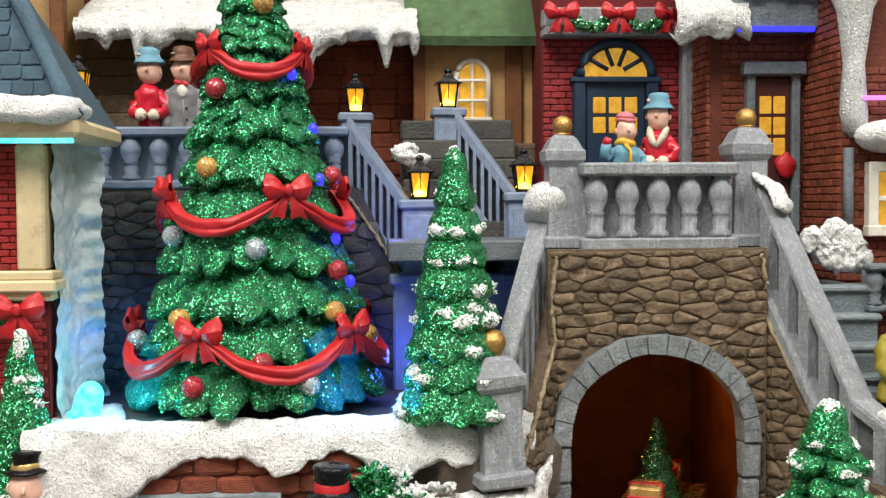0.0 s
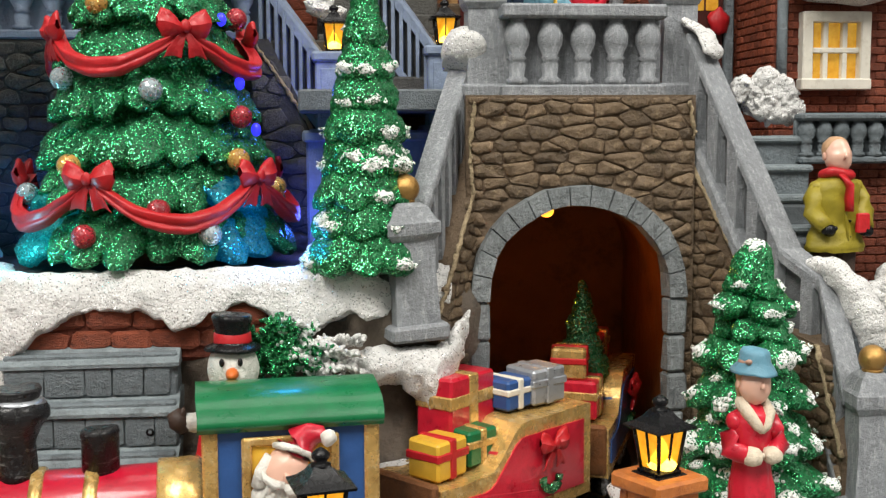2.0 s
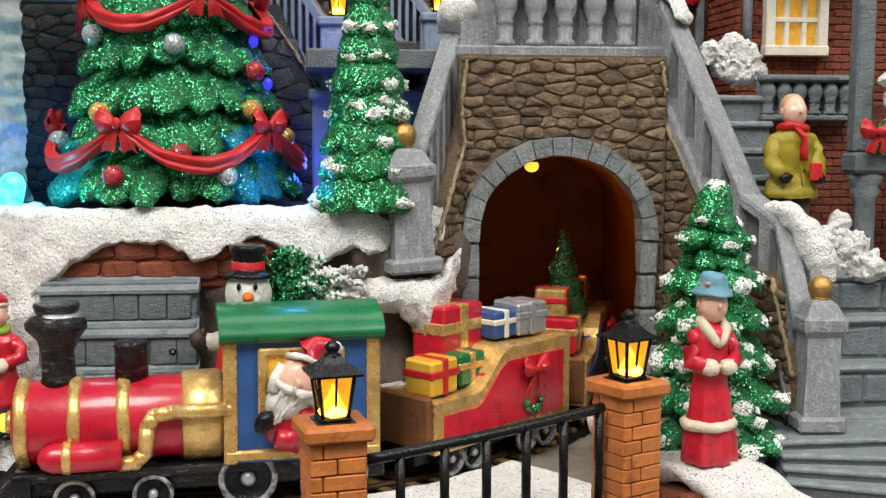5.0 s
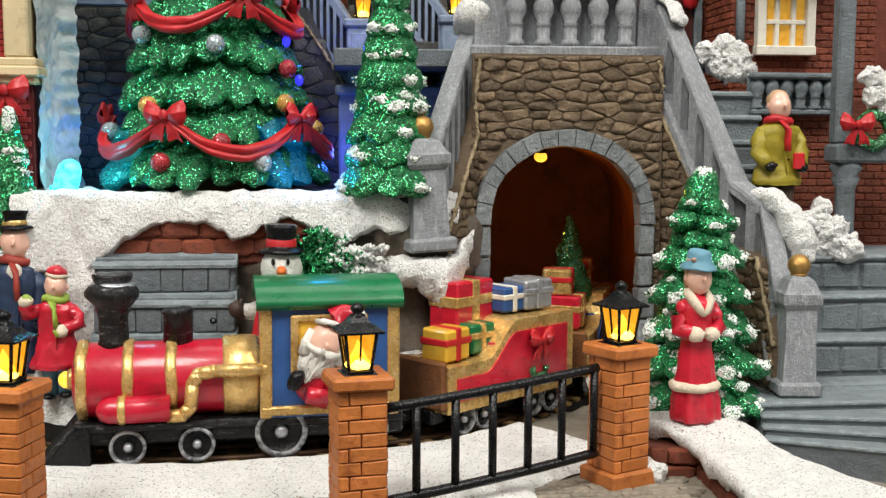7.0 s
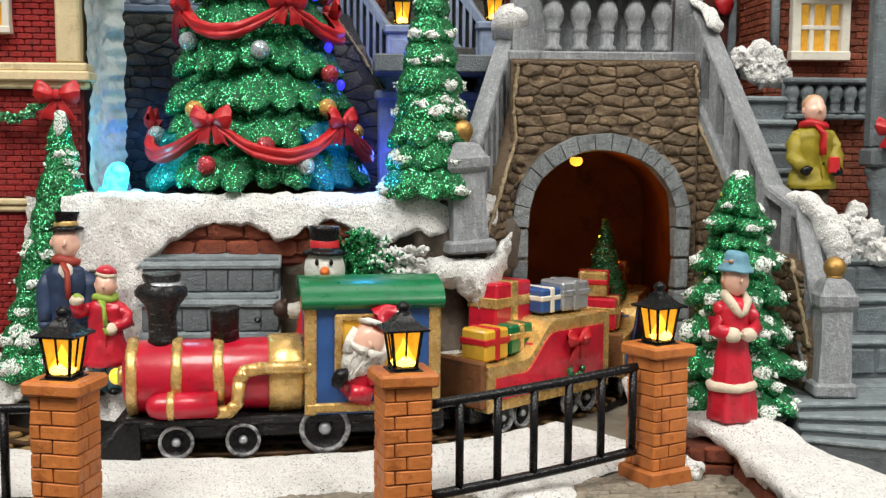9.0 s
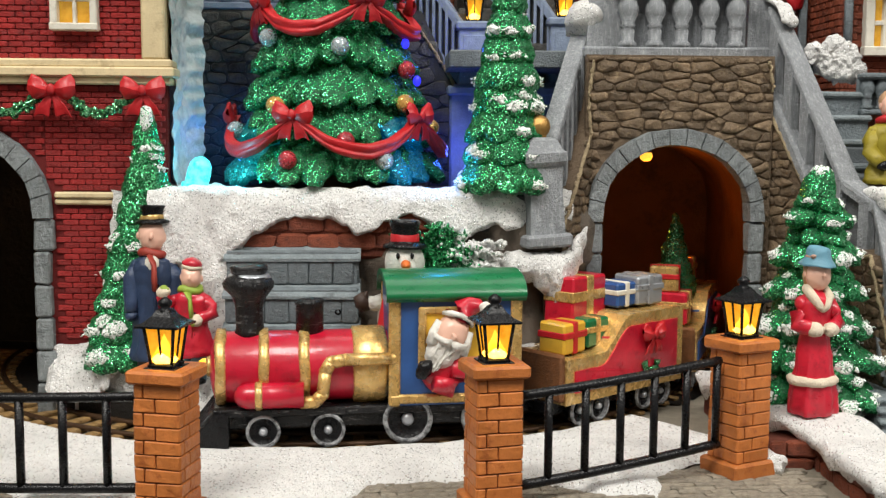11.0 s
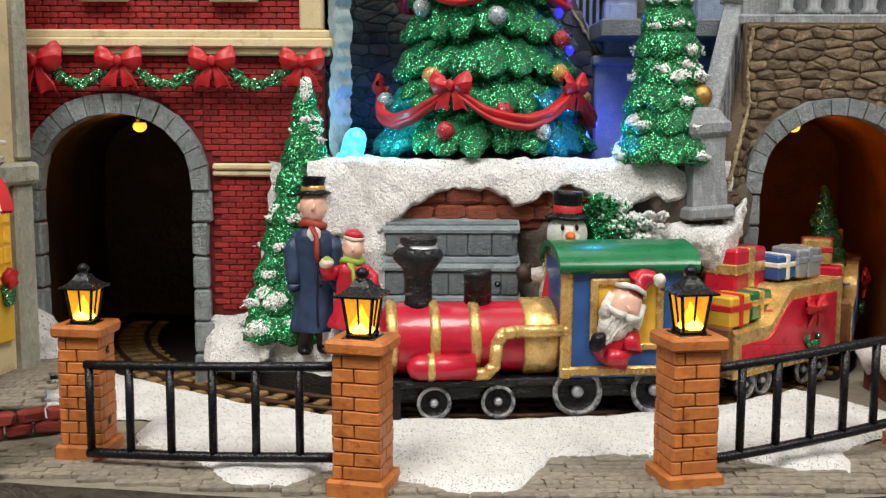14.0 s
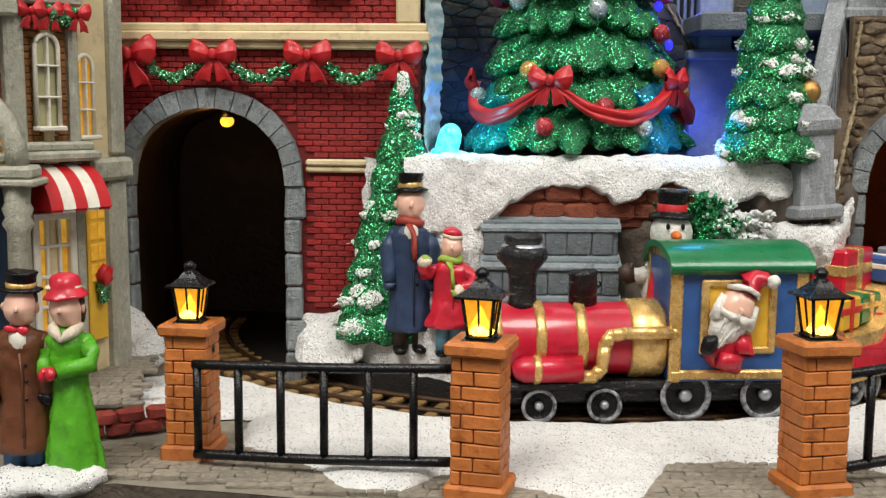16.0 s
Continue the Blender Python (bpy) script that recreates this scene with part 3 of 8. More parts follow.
def terrace(u, v):
    x = -8.3 + 12.0 * u
    lip = 7.95 + 0.25 * noise.noise(Vector((x * 0.6, 0, 5))) + (max(0, x - 1.8) * 0.4)
    lip += -0.55 * max(0, 1 - abs(x + 7.8) / 1.2)
    drip = 6.55 - table(x, LIP) + 0.1 * noise.noise(Vector((x * 1.9, 0, 2))) + 0.06 * noise.noise(Vector((x * 5, 0, 2)))
    if v < 0.5:
        k = v / 0.5
        deep = 0.55 + 0.5 * noise.noise(Vector((x * 0.7, 4, 0))) + 3.0 * max(0, min(1, (x - 0.3) / 1.0)) + 3.5 * max(0, min(1, (-6.2 - x) / 0.8))
        y = lip + 0.45 + deep * (1 - k)
        z = 6.64 + 0.05 * noise.noise(Vector((x, y, 0)) * 1.5) - 0.24 * (1 - k) ** 4
    elif v < 0.85:
        k = (v - 0.5) / 0.35
        y = lip + 0.45 * (1 - math.sin(k * math.pi / 2))
        z = 6.64 - drip * (1 - math.cos(k * math.pi / 2)) ** 0.9 - 0.05
    else:
        k = (v - 0.85) / 0.15
        y = lip + 0.7 * k
        z = 6.59 - drip - 0.1 * math.sin(k * math.pi)
    return Vector((x, y, z)) + noise.noise_vector(Vector((x, y, z)) * 2.2) * 0.07 + noise.noise_vector(Vector((x, y, z)) * 6) * 0.035


g = Mesh().grid(terrace, 170, 60, flip=True)
whole("snow_terrace", g, snow, "snow-covered terrace with dripping edge", "snow", kind="structure")
g = Mesh().box(-9, 3.0, 8.3, 20, 5.4, 6.46, 0.05)
terrace_floor = whole("terrace_floor", g, blue_mortar, "dark paved terrace under the tree", "floor", kind="structure")

# left flank of the terrace: snow running down to the bank beside the couple
def flank(u, v):
    x = -9.5 + 3.75 * u
    x += 0.55 * (1 - u) * (noise.noise(Vector((v * 5, 2, 2))) + 0.6 * noise.noise(Vector((v * 13, 2, 2)))) - 1.2 * (1 - u) * v ** 2.2
    z = 6.5 - 5.9 * v + 0.15 * noise.noise(Vector((x * 1.2, v * 4, 9)))
    y = 8.65 - 0.6 * math.sin(u * math.pi) - 0.9 * v ** 1.5 + 0.15 * noise.noise(Vector((x * 2.5, v * 9, 4)))
    p = Vector((x, y - 0.4 * u * u, z))
    away = Vector((p.x - TRACK.x, p.y - TRACK.y, 0))
    if away.length > 11.25:
        away = away.normalized() * 11.25
        p.x, p.y = TRACK.x + away.x, TRACK.y + away.y
    return hug(p)


g = Mesh().grid(flank, 50, 80, flip=True)
whole("snow_flank", g, snow, "snow slope beside the small fir", "snow", kind="structure")



# ---- pieces laid on walls ----
def lay(o, x, n):
    """A frame at o with x along the wall and n outwards."""
    x, n = Vector(x).normalized(), Vector(n).normalized()
    z = x.cross(-n).normalized()
    return Matrix(((x.x, -n.x, z.x, o[0]), (x.y, -n.y, z.y, o[1]), (x.z, -n.z, z.z, o[2]), (0, 0, 0, 1)))


class Face:
    """A flat wall face: origin, direction along it, outward normal (towards the front by default)."""

    def __init__(self, o, x=(1, 0, 0), n=(0, -1, 0)):
        self.m = lay(o, x, n)

    def at(self, u, v, out=0.0):
        return self.m @ Vector((u, -out, v))


def unit_pieces(kind, count, bev, amp, mat):
    out = []
    for k in range(count):
        g = Mesh().box(-0.5, 0.5, -0.5, 0.5, -0.5, 0.5, bev)
        for i, p in enumerate(g.v):
            g.v[i] = p + noise.noise_vector(p * 1.7 + Vector((k * 7.3, 0, 0))) * amp
        g.v = [p for p in g.v]
        out.append(g.data(kind, mat))
    return out


def piece_bond(face, parent, kind, meshes, u0, u1, v0, v1, wide, high, depth, inside, limit, rnd, gap=0.05, uneven=0.0, mat=None, proud=0.5):
    """Pieces in courses over a face; those past the limit join one mesh."""
    rest, count, v, row = Mesh(), 0, v0, 0
    while v < v1 - high * 0.3:
        h = high * rnd.uniform(1 - uneven * 0.5, 1 + uneven * 0.5)
        u = u0 - (rnd.uniform(0, wide) if uneven else wide * 0.5 * (row % 2))
        while u < u1:
            w = wide * rnd.uniform(1 - uneven, 1 + uneven)
            a, b = max(u, u0), min(u + w, u1)
            u += w
            if b - a < wide * 0.25 or not inside((a + b) / 2, v + h / 2, (b - a) / 2, h / 2):
                continue
            c = ((a + b) / 2, v + h / 2 + rnd.uniform(-0.16, 0.16) * uneven * h)
            hh = h * (1 + uneven * rnd.uniform(-0.25, 0.3))
            d = depth * rnd.uniform(0.8, 1.15)
            m = face.m @ Matrix.Translation((c[0], d * (0.5 - proud), c[1])) @ Matrix.Rotation(rnd.uniform(-1, 1) * 0.2 * uneven, 4, "Y") @ Matrix.Diagonal((b - a - gap, d, hh - gap * 0.8, 1))
            if count < limit:
                ob = new(kind, rnd.choice(meshes))
                ob.parent = parent
                ob.matrix_basis = Matrix.Translation(m.translation * CM) @ (m.to_3x3() * 1.0).to_4x4()
                ob.matrix_basis = Matrix(((m[0][0] * 1, m[0][1] * 1, m[0][2] * 1, m[0][3] * CM), (m[1][0], m[1][1], m[1][2], m[1][3] * CM), (m[2][0], m[2][1], m[2][2], m[2][3] * CM), (0, 0, 0, 1)))
                count += 1
            else:
                rest.box(-0.5, 0.5, -0.5, 0.5, -0.5, 0.5, 0.12, m=m)
        v += h
        row += 1
    if rest.v:
        tagged(part(kind + "_courses", rest, mat, parent), kind="stuff")


def rubble(face, parent, kind, mat, u0, u1, v0, v1, du, dv, inside, rn, depth=0.06, gap=0.028, corner=0.16):
    """Irregular stones that interlock like cells over a face, each domed, with sunk joints between them."""
    k = 1.2 * du / dv
    seeds = []
    for j in range(int((v1 - v0) / dv) + 1):
        for i in range(-1, int((u1 - u0) / du) + 2):
            if rn.random() < 0.86:
                seeds.append(Vector((u0 + (i + 0.5 * (j % 2)) * du + rn.uniform(-0.38, 0.38) * du, (v0 + (j + 0.5) * dv + rn.uniform(-0.2, 0.2) * dv) * k)))
    for c in seeds:
        poly = [Vector((u0, v0 * k)), Vector((u1, v0 * k)), Vector((u1, v1 * k)), Vector((u0, v1 * k))]
        for q in seeds:
            if q is c or (q - c).length > 3 * du:
                continue
            mid, n = (c + q) / 2, q - c
            cut = []
            for p0, p1 in zip(poly, poly[1:] + poly[:1]):
                d0, d1 = (p0 - mid).dot(n), (p1 - mid).dot(n)
                if d0 <= 0:
                    cut.append(p0)
                if d0 * d1 < 0:
                    cut.append(p0.lerp(p1, d0 / (d0 - d1)))
            poly = cut
            if len(poly) < 3:
                break
        if len(poly) < 3:
            continue
        pts = [Vector((p.x, p.y / k)) for p in poly]
        m = sum(pts, Vector((0, 0))) / len(pts)
        wide, high = max(p.x for p in pts) - min(p.x for p in pts), max(p.y for p in pts) - min(p.y for p in pts)
        if wide < 0.18 or high < 0.12 or not inside(m.x, m.y, wide * 0.3, high * 0.3):
            continue
        edge = []
        for p0, p1 in zip(pts, pts[1:] + pts[:1]):
            edge += [p0.lerp(p1, corner), p0.lerp(p1, 1 - corner)]
        inn = [m + (p - m) * max(0.5, 1 - gap / max(0.05, (p - m).length)) for p in edge]
        d = depth * rn.uniform(0.6, 1.25)
        n = len(inn)
        tilt = Vector((rn.uniform(-0.12, 0.12), rn.uniform(-0.12, 0.12)))
        vs = [face.at(p.x, p.y, -0.06) for p in inn] + [face.at(p.x, p.y, d * 0.7) for p in inn]
        vs += [face.at(*(m + (p - m) * 0.9), d + (p - m).dot(tilt)) for p in inn] + [face.at(m.x, m.y, d * 0.98)]
        fs = [[r * n + i, r * n + (i + 1) % n, (r + 1) * n + (i + 1) % n, (r + 1) * n + i] for r in range(2) for i in range(n)]
        fs += [[2 * n + i, 2 * n + (i + 1) % n, 3 * n] for i in range(n)]
        part(kind, Mesh().take(vs, fs, 0, True).rough(0.045, 5), mat, parent)


anywhere = lambda u, v, a, b: True
rnd = random.Random(4)

# ---- rear wall of the terrace ----
g = Mesh().box(-10.0, 0.9, 14.0, 16.0, 5.5, 12.2, 0.05)
wall_rear = whole("wall_rear", g, blue_mortar, "dark cobbled stone wall behind the tree", "wall", kind="structure")
g = Mesh().box(-14, 0.9, 14.2, 24, 11.7, 12.2, 0.05)
whole("upper_street", g, brown_mortar, "upper street behind the balustrade", "floor", kind="structure")
g = Mesh().box(0.2, 12.0, 11.0, 26, 10.2, 10.75, 0.05)
whole("bridge_street", g, slab_grey, "grey street level behind the bridge", "floor", kind="structure")
g = Mesh().prism([(-1.1, 5.5), (0.62, 5.5), (0.62, 9.7), (-0.6, 12.2), (-1.1, 12.2)], 13.75, 14.1)
wall_stair = whole("wall_stair", g, blue_mortar, "dark stone flank of the upper stairs", "wall", kind="structure")


def balustrade(label, x0, x1, y, z0, z1, n, mat, thick=0.6, backing=True):
    """Plinth, turned balusters and top rail, with a closed back."""
    b = thing("balustrade", label, "balustrade", ((x0 + x1) / 2, y, z0))
    w, h = (x1 - x0) / 2, z1 - z0
    part("plinth", Mesh().box(-w, w, -thick / 2, thick / 2, 0, h * 0.14, 0.05).rough(0.02, 2), mat, b)
    part("top_rail", Mesh().box(-w, w, -thick / 2 - 0.06, thick / 2, h * 0.85, h, 0.06).rough(0.02, 2), mat, b)
    if backing:
        part("back_panel", Mesh().box(-w, w, thick * 0.22, thick / 2, h * 0.13, h * 0.86, 0.02), mat, b)
    r = min(0.3, h * 0.17)
    bal = Mesh().lathe([(r * 0.9, 0), (r * 0.9, 0.08), (r * 0.6, 0.13), (r * 0.72, 0.3), (r * 0.55, 0.36), (r * 0.8, 0.4), (r * 0.6, 0.44), (r * 1.0, 0.6), (r * 1.05, 0.74), (r * 0.75, 0.9), (r * 0.5, 0.95), (r * 0.8, 1.0)], 12)
    bal.v = [Vector((p.x, p.y, h * (0.14 + 0.72 * p.z))) for p in bal.v]
    me = bal.data("baluster", mat)
    for k in range(n):
        part("baluster", me, None, b, at=(-w + (k + 0.5) * 2 * w / n, -thick * 0.12, 0))
    return b


balustrade("blue-grey stone balustrade above the terrace wall", -8.3, -0.9, 14.3, 12.2, 13.95, 9, blue_rail, 0.7)

# ---- bridge wall with the right tunnel ----
g = Mesh()
wall_with_arch(g, 4.2, 9.85, 0.0, 10.55, 6.93, 2.3, 5.6, 7.95, 9.75, 10.05)
wall_bridge = whole("wall_bridge", g, brown_mortar, "brown fieldstone wall with tunnel mouth", "wall", kind="structure")


def arch_ring(parent, cx, half, out, spring, top, y0, y1, z0, n=15, jambs=6):
    """Grey arch stones, each a wedge, and the jamb blocks below."""
    inn, ou = arch_line(cx, half, spring, top, n), arch_line(cx, out, spring, top + (out - half) * 1.1, n)
    for k in range(n):
        a0, a1, b1, b0 = Vector(inn[k]), Vector(inn[k + 1]), Vector(ou[k + 1]), Vector(ou[k])
        c = (a0 + a1 + b0 + b1) / 4
        dy = rnd.uniform(-0.04, 0.04)
        front = [p + (c - p) * 0.06 for p in (a0, a1, b1, b0)]
        rim = [p + (c - p) * 0.015 for p in (a0, a1, b1, b0)]
        vs = [Vector((p.x, y0 + dy, p.y)) for p in front] + [Vector((p.x, y0 + dy + 0.09, p.y)) for p in rim] + [Vector((p.x, y1, p.y)) for p in rim]
        fs = [[3, 2, 1, 0]] + [[i, (i + 1) % 4, 4 + (i + 1) % 4, 4 + i] for i in range(4)] + [[4 + i, 4 + (i + 1) % 4, 8 + (i + 1) % 4, 8 + i] for i in range(4)]
        part("arch_stone", Mesh().take(vs, fs).rough(0.05, 2.2), arch_stone, parent)
    h = (spring - z0) / jambs
    for s in (-1, 1):
        for k in range(jambs):
            xa, xb = sorted((cx + s * half, cx + s * out))
            xx = rnd.uniform(-0.08, 0.05)
            g = Mesh().box(xa - (xx if s < 0 else 0), xb + (xx if s > 0 else 0), y0 + rnd.uniform(-0.05, 0.05), y1, z0 + k * h + 0.02, z0 + (k + 1) * h - 0.02, 0.06).rough(0.05, 2.2)
            part("jamb_stone", g, arch_stone, parent)


arch_ring(wall_bridge, 6.93, 2.22, 2.68, 5.6, 7.88, 9.4, 10.0, 0.0)


def bore(cx, half, spring, top, y0, y1, bend, mat, name, label):
    """The inside of a tunnel, bending as it goes back, closed behind."""
    arc = [(cx - half, -0.2)] + arch_line(cx, half, spring, top, 20) + [(cx + half, -0.2)]
    n = len(arc) - 1

    def fn(u, v):
        k = u * n
        i = min(n - 1, int(k))
        x = arc[i][0] + (arc[i + 1][0] - arc[i][0]) * (k - i)
        z = arc[i][1] + (arc[i + 1][1] - arc[i][1]) * (k - i)
        y = y0 + (y1 - y0) * v
        return Vector((cx + (x - cx) * (1 + 0.35 * min(1, v * 7)) + bend * v * v, y, z)) + noise.noise_vector(Vector((x, y, z)) * 0.9) * 0.12

    g = Mesh().grid(fn, 60, 30)
    g.box(cx + bend - half - 1, cx + bend + half + 1, y1 - 0.3, y1 + 0.3, -0.2, top + 0.5, 0.05)
    return whole(name, g, mat, label, "tunnel", kind="structure")


# Near-black copy of the brown lining: the unlit depth is in its colour
tunnel_unlit = paint("tunnel_unlit", (0.045, 0.028, 0.014), 0.4, 0.4, 90, 0.8, 400, dark=(0.012, 0.008, 0.005))
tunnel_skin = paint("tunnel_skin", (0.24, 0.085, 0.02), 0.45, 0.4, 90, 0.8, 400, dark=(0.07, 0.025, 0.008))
bore(6.93, 2.3, 5.6, 7.95, 10.0, 21.0, 1.2, tunnel_skin, "tunnel_right", "brown tunnel lining behind the bridge arch")

# wing walls under the stair railings
WING_L = Face((3.35, 8.35, 0.0), (1.45, 2.0, 0), (2.0, -1.45, 0))
WING_R = Face((9.7, 10.2, 0.0), (1.65, -2.4, 0), (-2.4, -1.65, 0))
WING_S = Face((11.35, 7.8, 0.0), (0.3, -2.5, 0), (-2.5, -0.3, 0))
lenL, lenR, lenS = math.hypot(1.45, 2.0), math.hypot(1.65, 2.4), 2.52


def wing(face, poly, name, label):
    vs = [face.at(u, v) for u, v in poly] + [face.at(u, v, -0.6) for u, v in poly]
    n = len(poly)
    g = Mesh().take(vs, [list(range(n)), [n + k for k in range(n)][::-1]] + [[k, n + k, n + (k + 1) % n, (k + 1) % n] for k in range(n)])
    return whole(name, g, brown_mortar, label, "wall", kind="structure")


topR = lambda u: 9.35 - 4.75 * u / lenR
topS = lambda u: 5.1 - 0.1 * u if u < 1.5 else 4.95 - 2.2 * (u - 1.5)
wing_l = wing(WING_L, [(0, 0), (lenL, 0), (lenL, 9.45), (0, 5.45)], "wing_wall_left", "fieldstone flank under the stair railing")
wing_r = wing(WING_R, [(0, 0), (lenR, 0), (lenR, 4.6), (0, 9.35)], "wing_wall_right", "fieldstone flank under the long stair railing")
wing_s = wing(WING_S, [(0, 0), (lenS, 0), (lenS, 2.75), (1.5, 4.95), (0, 5.1)], "wing_wall_lower", "fieldstone flank under the lower stair railing")

# ---- red house with the left tunnel ----
g = Mesh()
wall_with_arch(g, -16.75, -7.95, 0.0, 9.6, -13.9, 2.2, 5.75, 7.88, 9.0, 9.35)
wall_left = whole("wall_left", g, red_mortar, "red brick house wall with tunnel mouth", "wall", kind="structure")
arch_ring(wall_left, -13.9, 2.15, 2.68, 5.7, 7.86, 8.7, 9.3, 0.0)
bore(-13.9, 2.2, 5.75, 7.88, 9.3, 21, -1.0, tunnel_unlit, "tunnel_left", "tunnel lining behind the house arch, coloured near-black as unlit")
g = Mesh().box(-16.75, -8.0, 9.05, 12.2, 9.6, 13.4, 0.05)
wall_upper = whole("wall_upper", g, red_mortar, "red brick upper storey of the house", "wall", kind="structure")
for z0, z1, y0, xr in ((9.5, 9.72, 8.72, -7.78), (9.7, 9.98, 8.58, -7.68), (9.96, 10.2, 8.70, -7.76), (6.08, 6.25, 8.85, -8.9), (6.27, 6.46, 8.8, -8.9)):
    x0 = -16.5 if z0 > 9 else -11.15
    g = Mesh().box(x0, xr, y0, 9.6, z0, z1, 0.05).rough(0.03, 1.5)
    whole("band_course", g, cream, "cream moulded band on the red house", "trim", kind="structure")
g = Mesh().box(-8.62, -7.95, 8.8, 9.6, 10.2, 13.2, 0.06).rough(0.02, 1)
whole("corner_pilaster", g, cream, "cream corner pilaster of the red house", "trim", kind="structure")
g = Mesh().box(-18, -6.95, 8.1, 12.6, 13.3, 13.75, 0.12).rough(0.04, 1)
whole("cornice", g, cream, "cream cornice under the blue roof", "trim", kind="structure")
g = Mesh().box(-18, -7.1, 8.22, 8.34, 13.18, 13.3, 0.03)
whole("led_strip", g, led_cyan, "glowing cyan LED strip under the cornice", "LED strip")
# hipped roof with snow along its eaves
vs = [(-18, 8.2, 13.75), (-7.05, 8.2, 13.75), (-7.05, 12.6, 13.75), (-18, 12.6, 13.75), (-18, 10.6, 18.2), (-9.6, 10.6, 18.2)]
roof_left = whole("roof_left", Mesh().take(vs, [[0, 1, 5, 4], [1, 2, 5], [2, 3, 4, 5], [0, 4, 3], [0, 3, 2, 1]]), blue_roof, "blue slate roof of the red house", "roof", kind="structure")
slate = unit_pieces("slate", 4, 0.1, 0.05, blue_roof)
d = Vector((0, 2.4, 4.45)).normalized()
face = Face((-16, 8.2, 13.75), (1, 0, 0), (0, -d.z, d.y))
piece_bond(face, roof_left, "slate", slate, 3.5, 8.9, 0.6, 5.0, 0.5, 0.42, 0.12, lambda u, v, a, b: u + a < 8.95 - v * 0.505, 200, rnd, 0.05, 0.1, blue_roof)
e0, e1 = Vector((-7.05, 8.15, 13.8)), Vector((-9.6, 10.55, 18.3))
whole("roof_ridge", Mesh().tube([e0.lerp(e1, k / 8) for k in range(9)], 0.22, 7).rough(0.05, 2), blue_roof, "blue hip ridge of the roof", "roof ridge", kind="structure")


def snow_roll(pts, r, label, seed=0, flat=0.8, drip=0.0):
    """A rounded bank of snow along a line, with drips under it."""
    q = [Vector(p) for p in pts]
    n = 10
    line = []
    for a, b in zip(q, q[1:]):
        line += [a.lerp(b, k / n) for k in range(n)]
    line.append(q[-1])
    rs = [r * (0.75 + 0.45 * abs(noise.noise(p * 0.9 + Vector((seed, 0, 0))))) for p in line]
    rs = [q * min(1, 0.12 + 1.6 * math.sin(math.pi * i / (len(rs) - 1))) ** 0.6 for i, q in enumerate(rs)]
    g = Mesh().tube(line, rs, 20, flat=flat)
    if drip:
        for k in range(2, len(line) - 2, 3):
            p = line[k]
            L = drip * (0.4 + abs(noise.noise(p * 1.7 + Vector((0, seed, 0)))) * 1.6)
            g.lathe([(0.03, -L), (r * 0.16, -L * 0.8), (r * 0.34, -L * 0.35), (r * 0.6, 0.05)], 9, at=p + Vector((0, -r * 0.35, -r * 0.2)))
    g.rough(0.12, 1.5).rough(0.08, 4).rough(0.04, 9)
    return whole("snow_drift", g, snow, label, "snow", kind="structure")


snow_roll([(-12, 8.2, 13.85), (-9.5, 8.1, 13.9), (-7.3, 8.1, 13.95), (-6.9, 9.0, 13.9)], 0.45, "snow along the eaves of the blue roof", 2)

# ---- houses behind ----
g = Mesh().box(1.2, 5.4, 18.5, 24, 10, 18.0, 0.08)
wall_tan = whole("wall_tan", g, tan, "tan plaster cottage wall", "wall", kind="structure")
for x0, x1 in ((1.15, 1.55), (4.2, 4.75)):
    part("timber_post", Mesh().box(x0, x1, 18.3, 18.6, 10.5, 17.4, 0.05).rough(0.04, 1.5), timber, wall_tan)
part("stone_footing", Mesh().box(4.0, 5.4, 17.9, 18.6, 12.6, 13.7, 0.1).rough(0.1, 1.5), brown_stone, wall_tan)
g = Mesh().take([(0.9, 17.6, 17.1), (5.2, 17.6, 17.1), (5.3, 20, 20.2), (0.9, 20, 20.2), (0.9, 17.7, 16.8), (5.2, 17.7, 16.8), (5.3, 20.1, 19.9), (0.9, 20.1, 19.9)], [[0, 1, 2, 3], [0, 4, 5, 1], [1, 5, 6, 2], [3, 7, 4, 0], [7, 6, 5, 4]])
whole("roof_green", g, green_roof, "mossy green cottage roof", "roof", kind="structure")
g = Mesh().box(-14, 1.3, 19.5, 24, 11, 19.5, 0.08)
wall_back = whole("wall_back", g, rust_mortar, "rust-red brick wall at the back", "wall", kind="structure")
g = Mesh().box(5.1, 9.9, 16.6, 22, 10, 19.5, 0.08)
wall_red = whole("wall_red", g, red_mortar, "deep red brick house wall", "wall", kind="structure")
part("column", Mesh().box(9.5, 10.25, 16.1, 16.9, 10.5, 17.0, 0.1).rough(0.04, 1), grey_stone, wall_red)
g = Mesh().box(9.8, 22, 14.6, 22, 9, 19.5, 0.08)
wall_brick = whole("wall_brick", g, rust_mortar, "rust brick house wall", "wall", kind="structure")
g = Mesh().box(12.75, 22, 12.1, 16, 0, 19.5, 0.08)
wall_right = whole("wall_right", g, rust_mortar, "rust brick house front", "wall", kind="structure")
g = Mesh().box(12.2, 22, 10.35, 12.2, 0, 9.4, 0.08)
wall_low = whole("wall_low", g, rust_mortar, "rust brick base below the window balustrade", "wall", kind="structure")
for x0, x1, z1, y0 in ((-40, -17.3, 21, 9.2), (22, 40, 21, 12)):
    whole("wall_far", Mesh().box(x0, x1, y0, y0 + 1, -0.5, z1, 0.05), brown_mortar, "plain dark side of the village", "wall", kind="structure")
whole("wall_behind", Mesh().box(-40, 40, 24, 25, -0.5, 26, 0.05), brown_mortar, "plain back of the village", "wall", kind="structure")


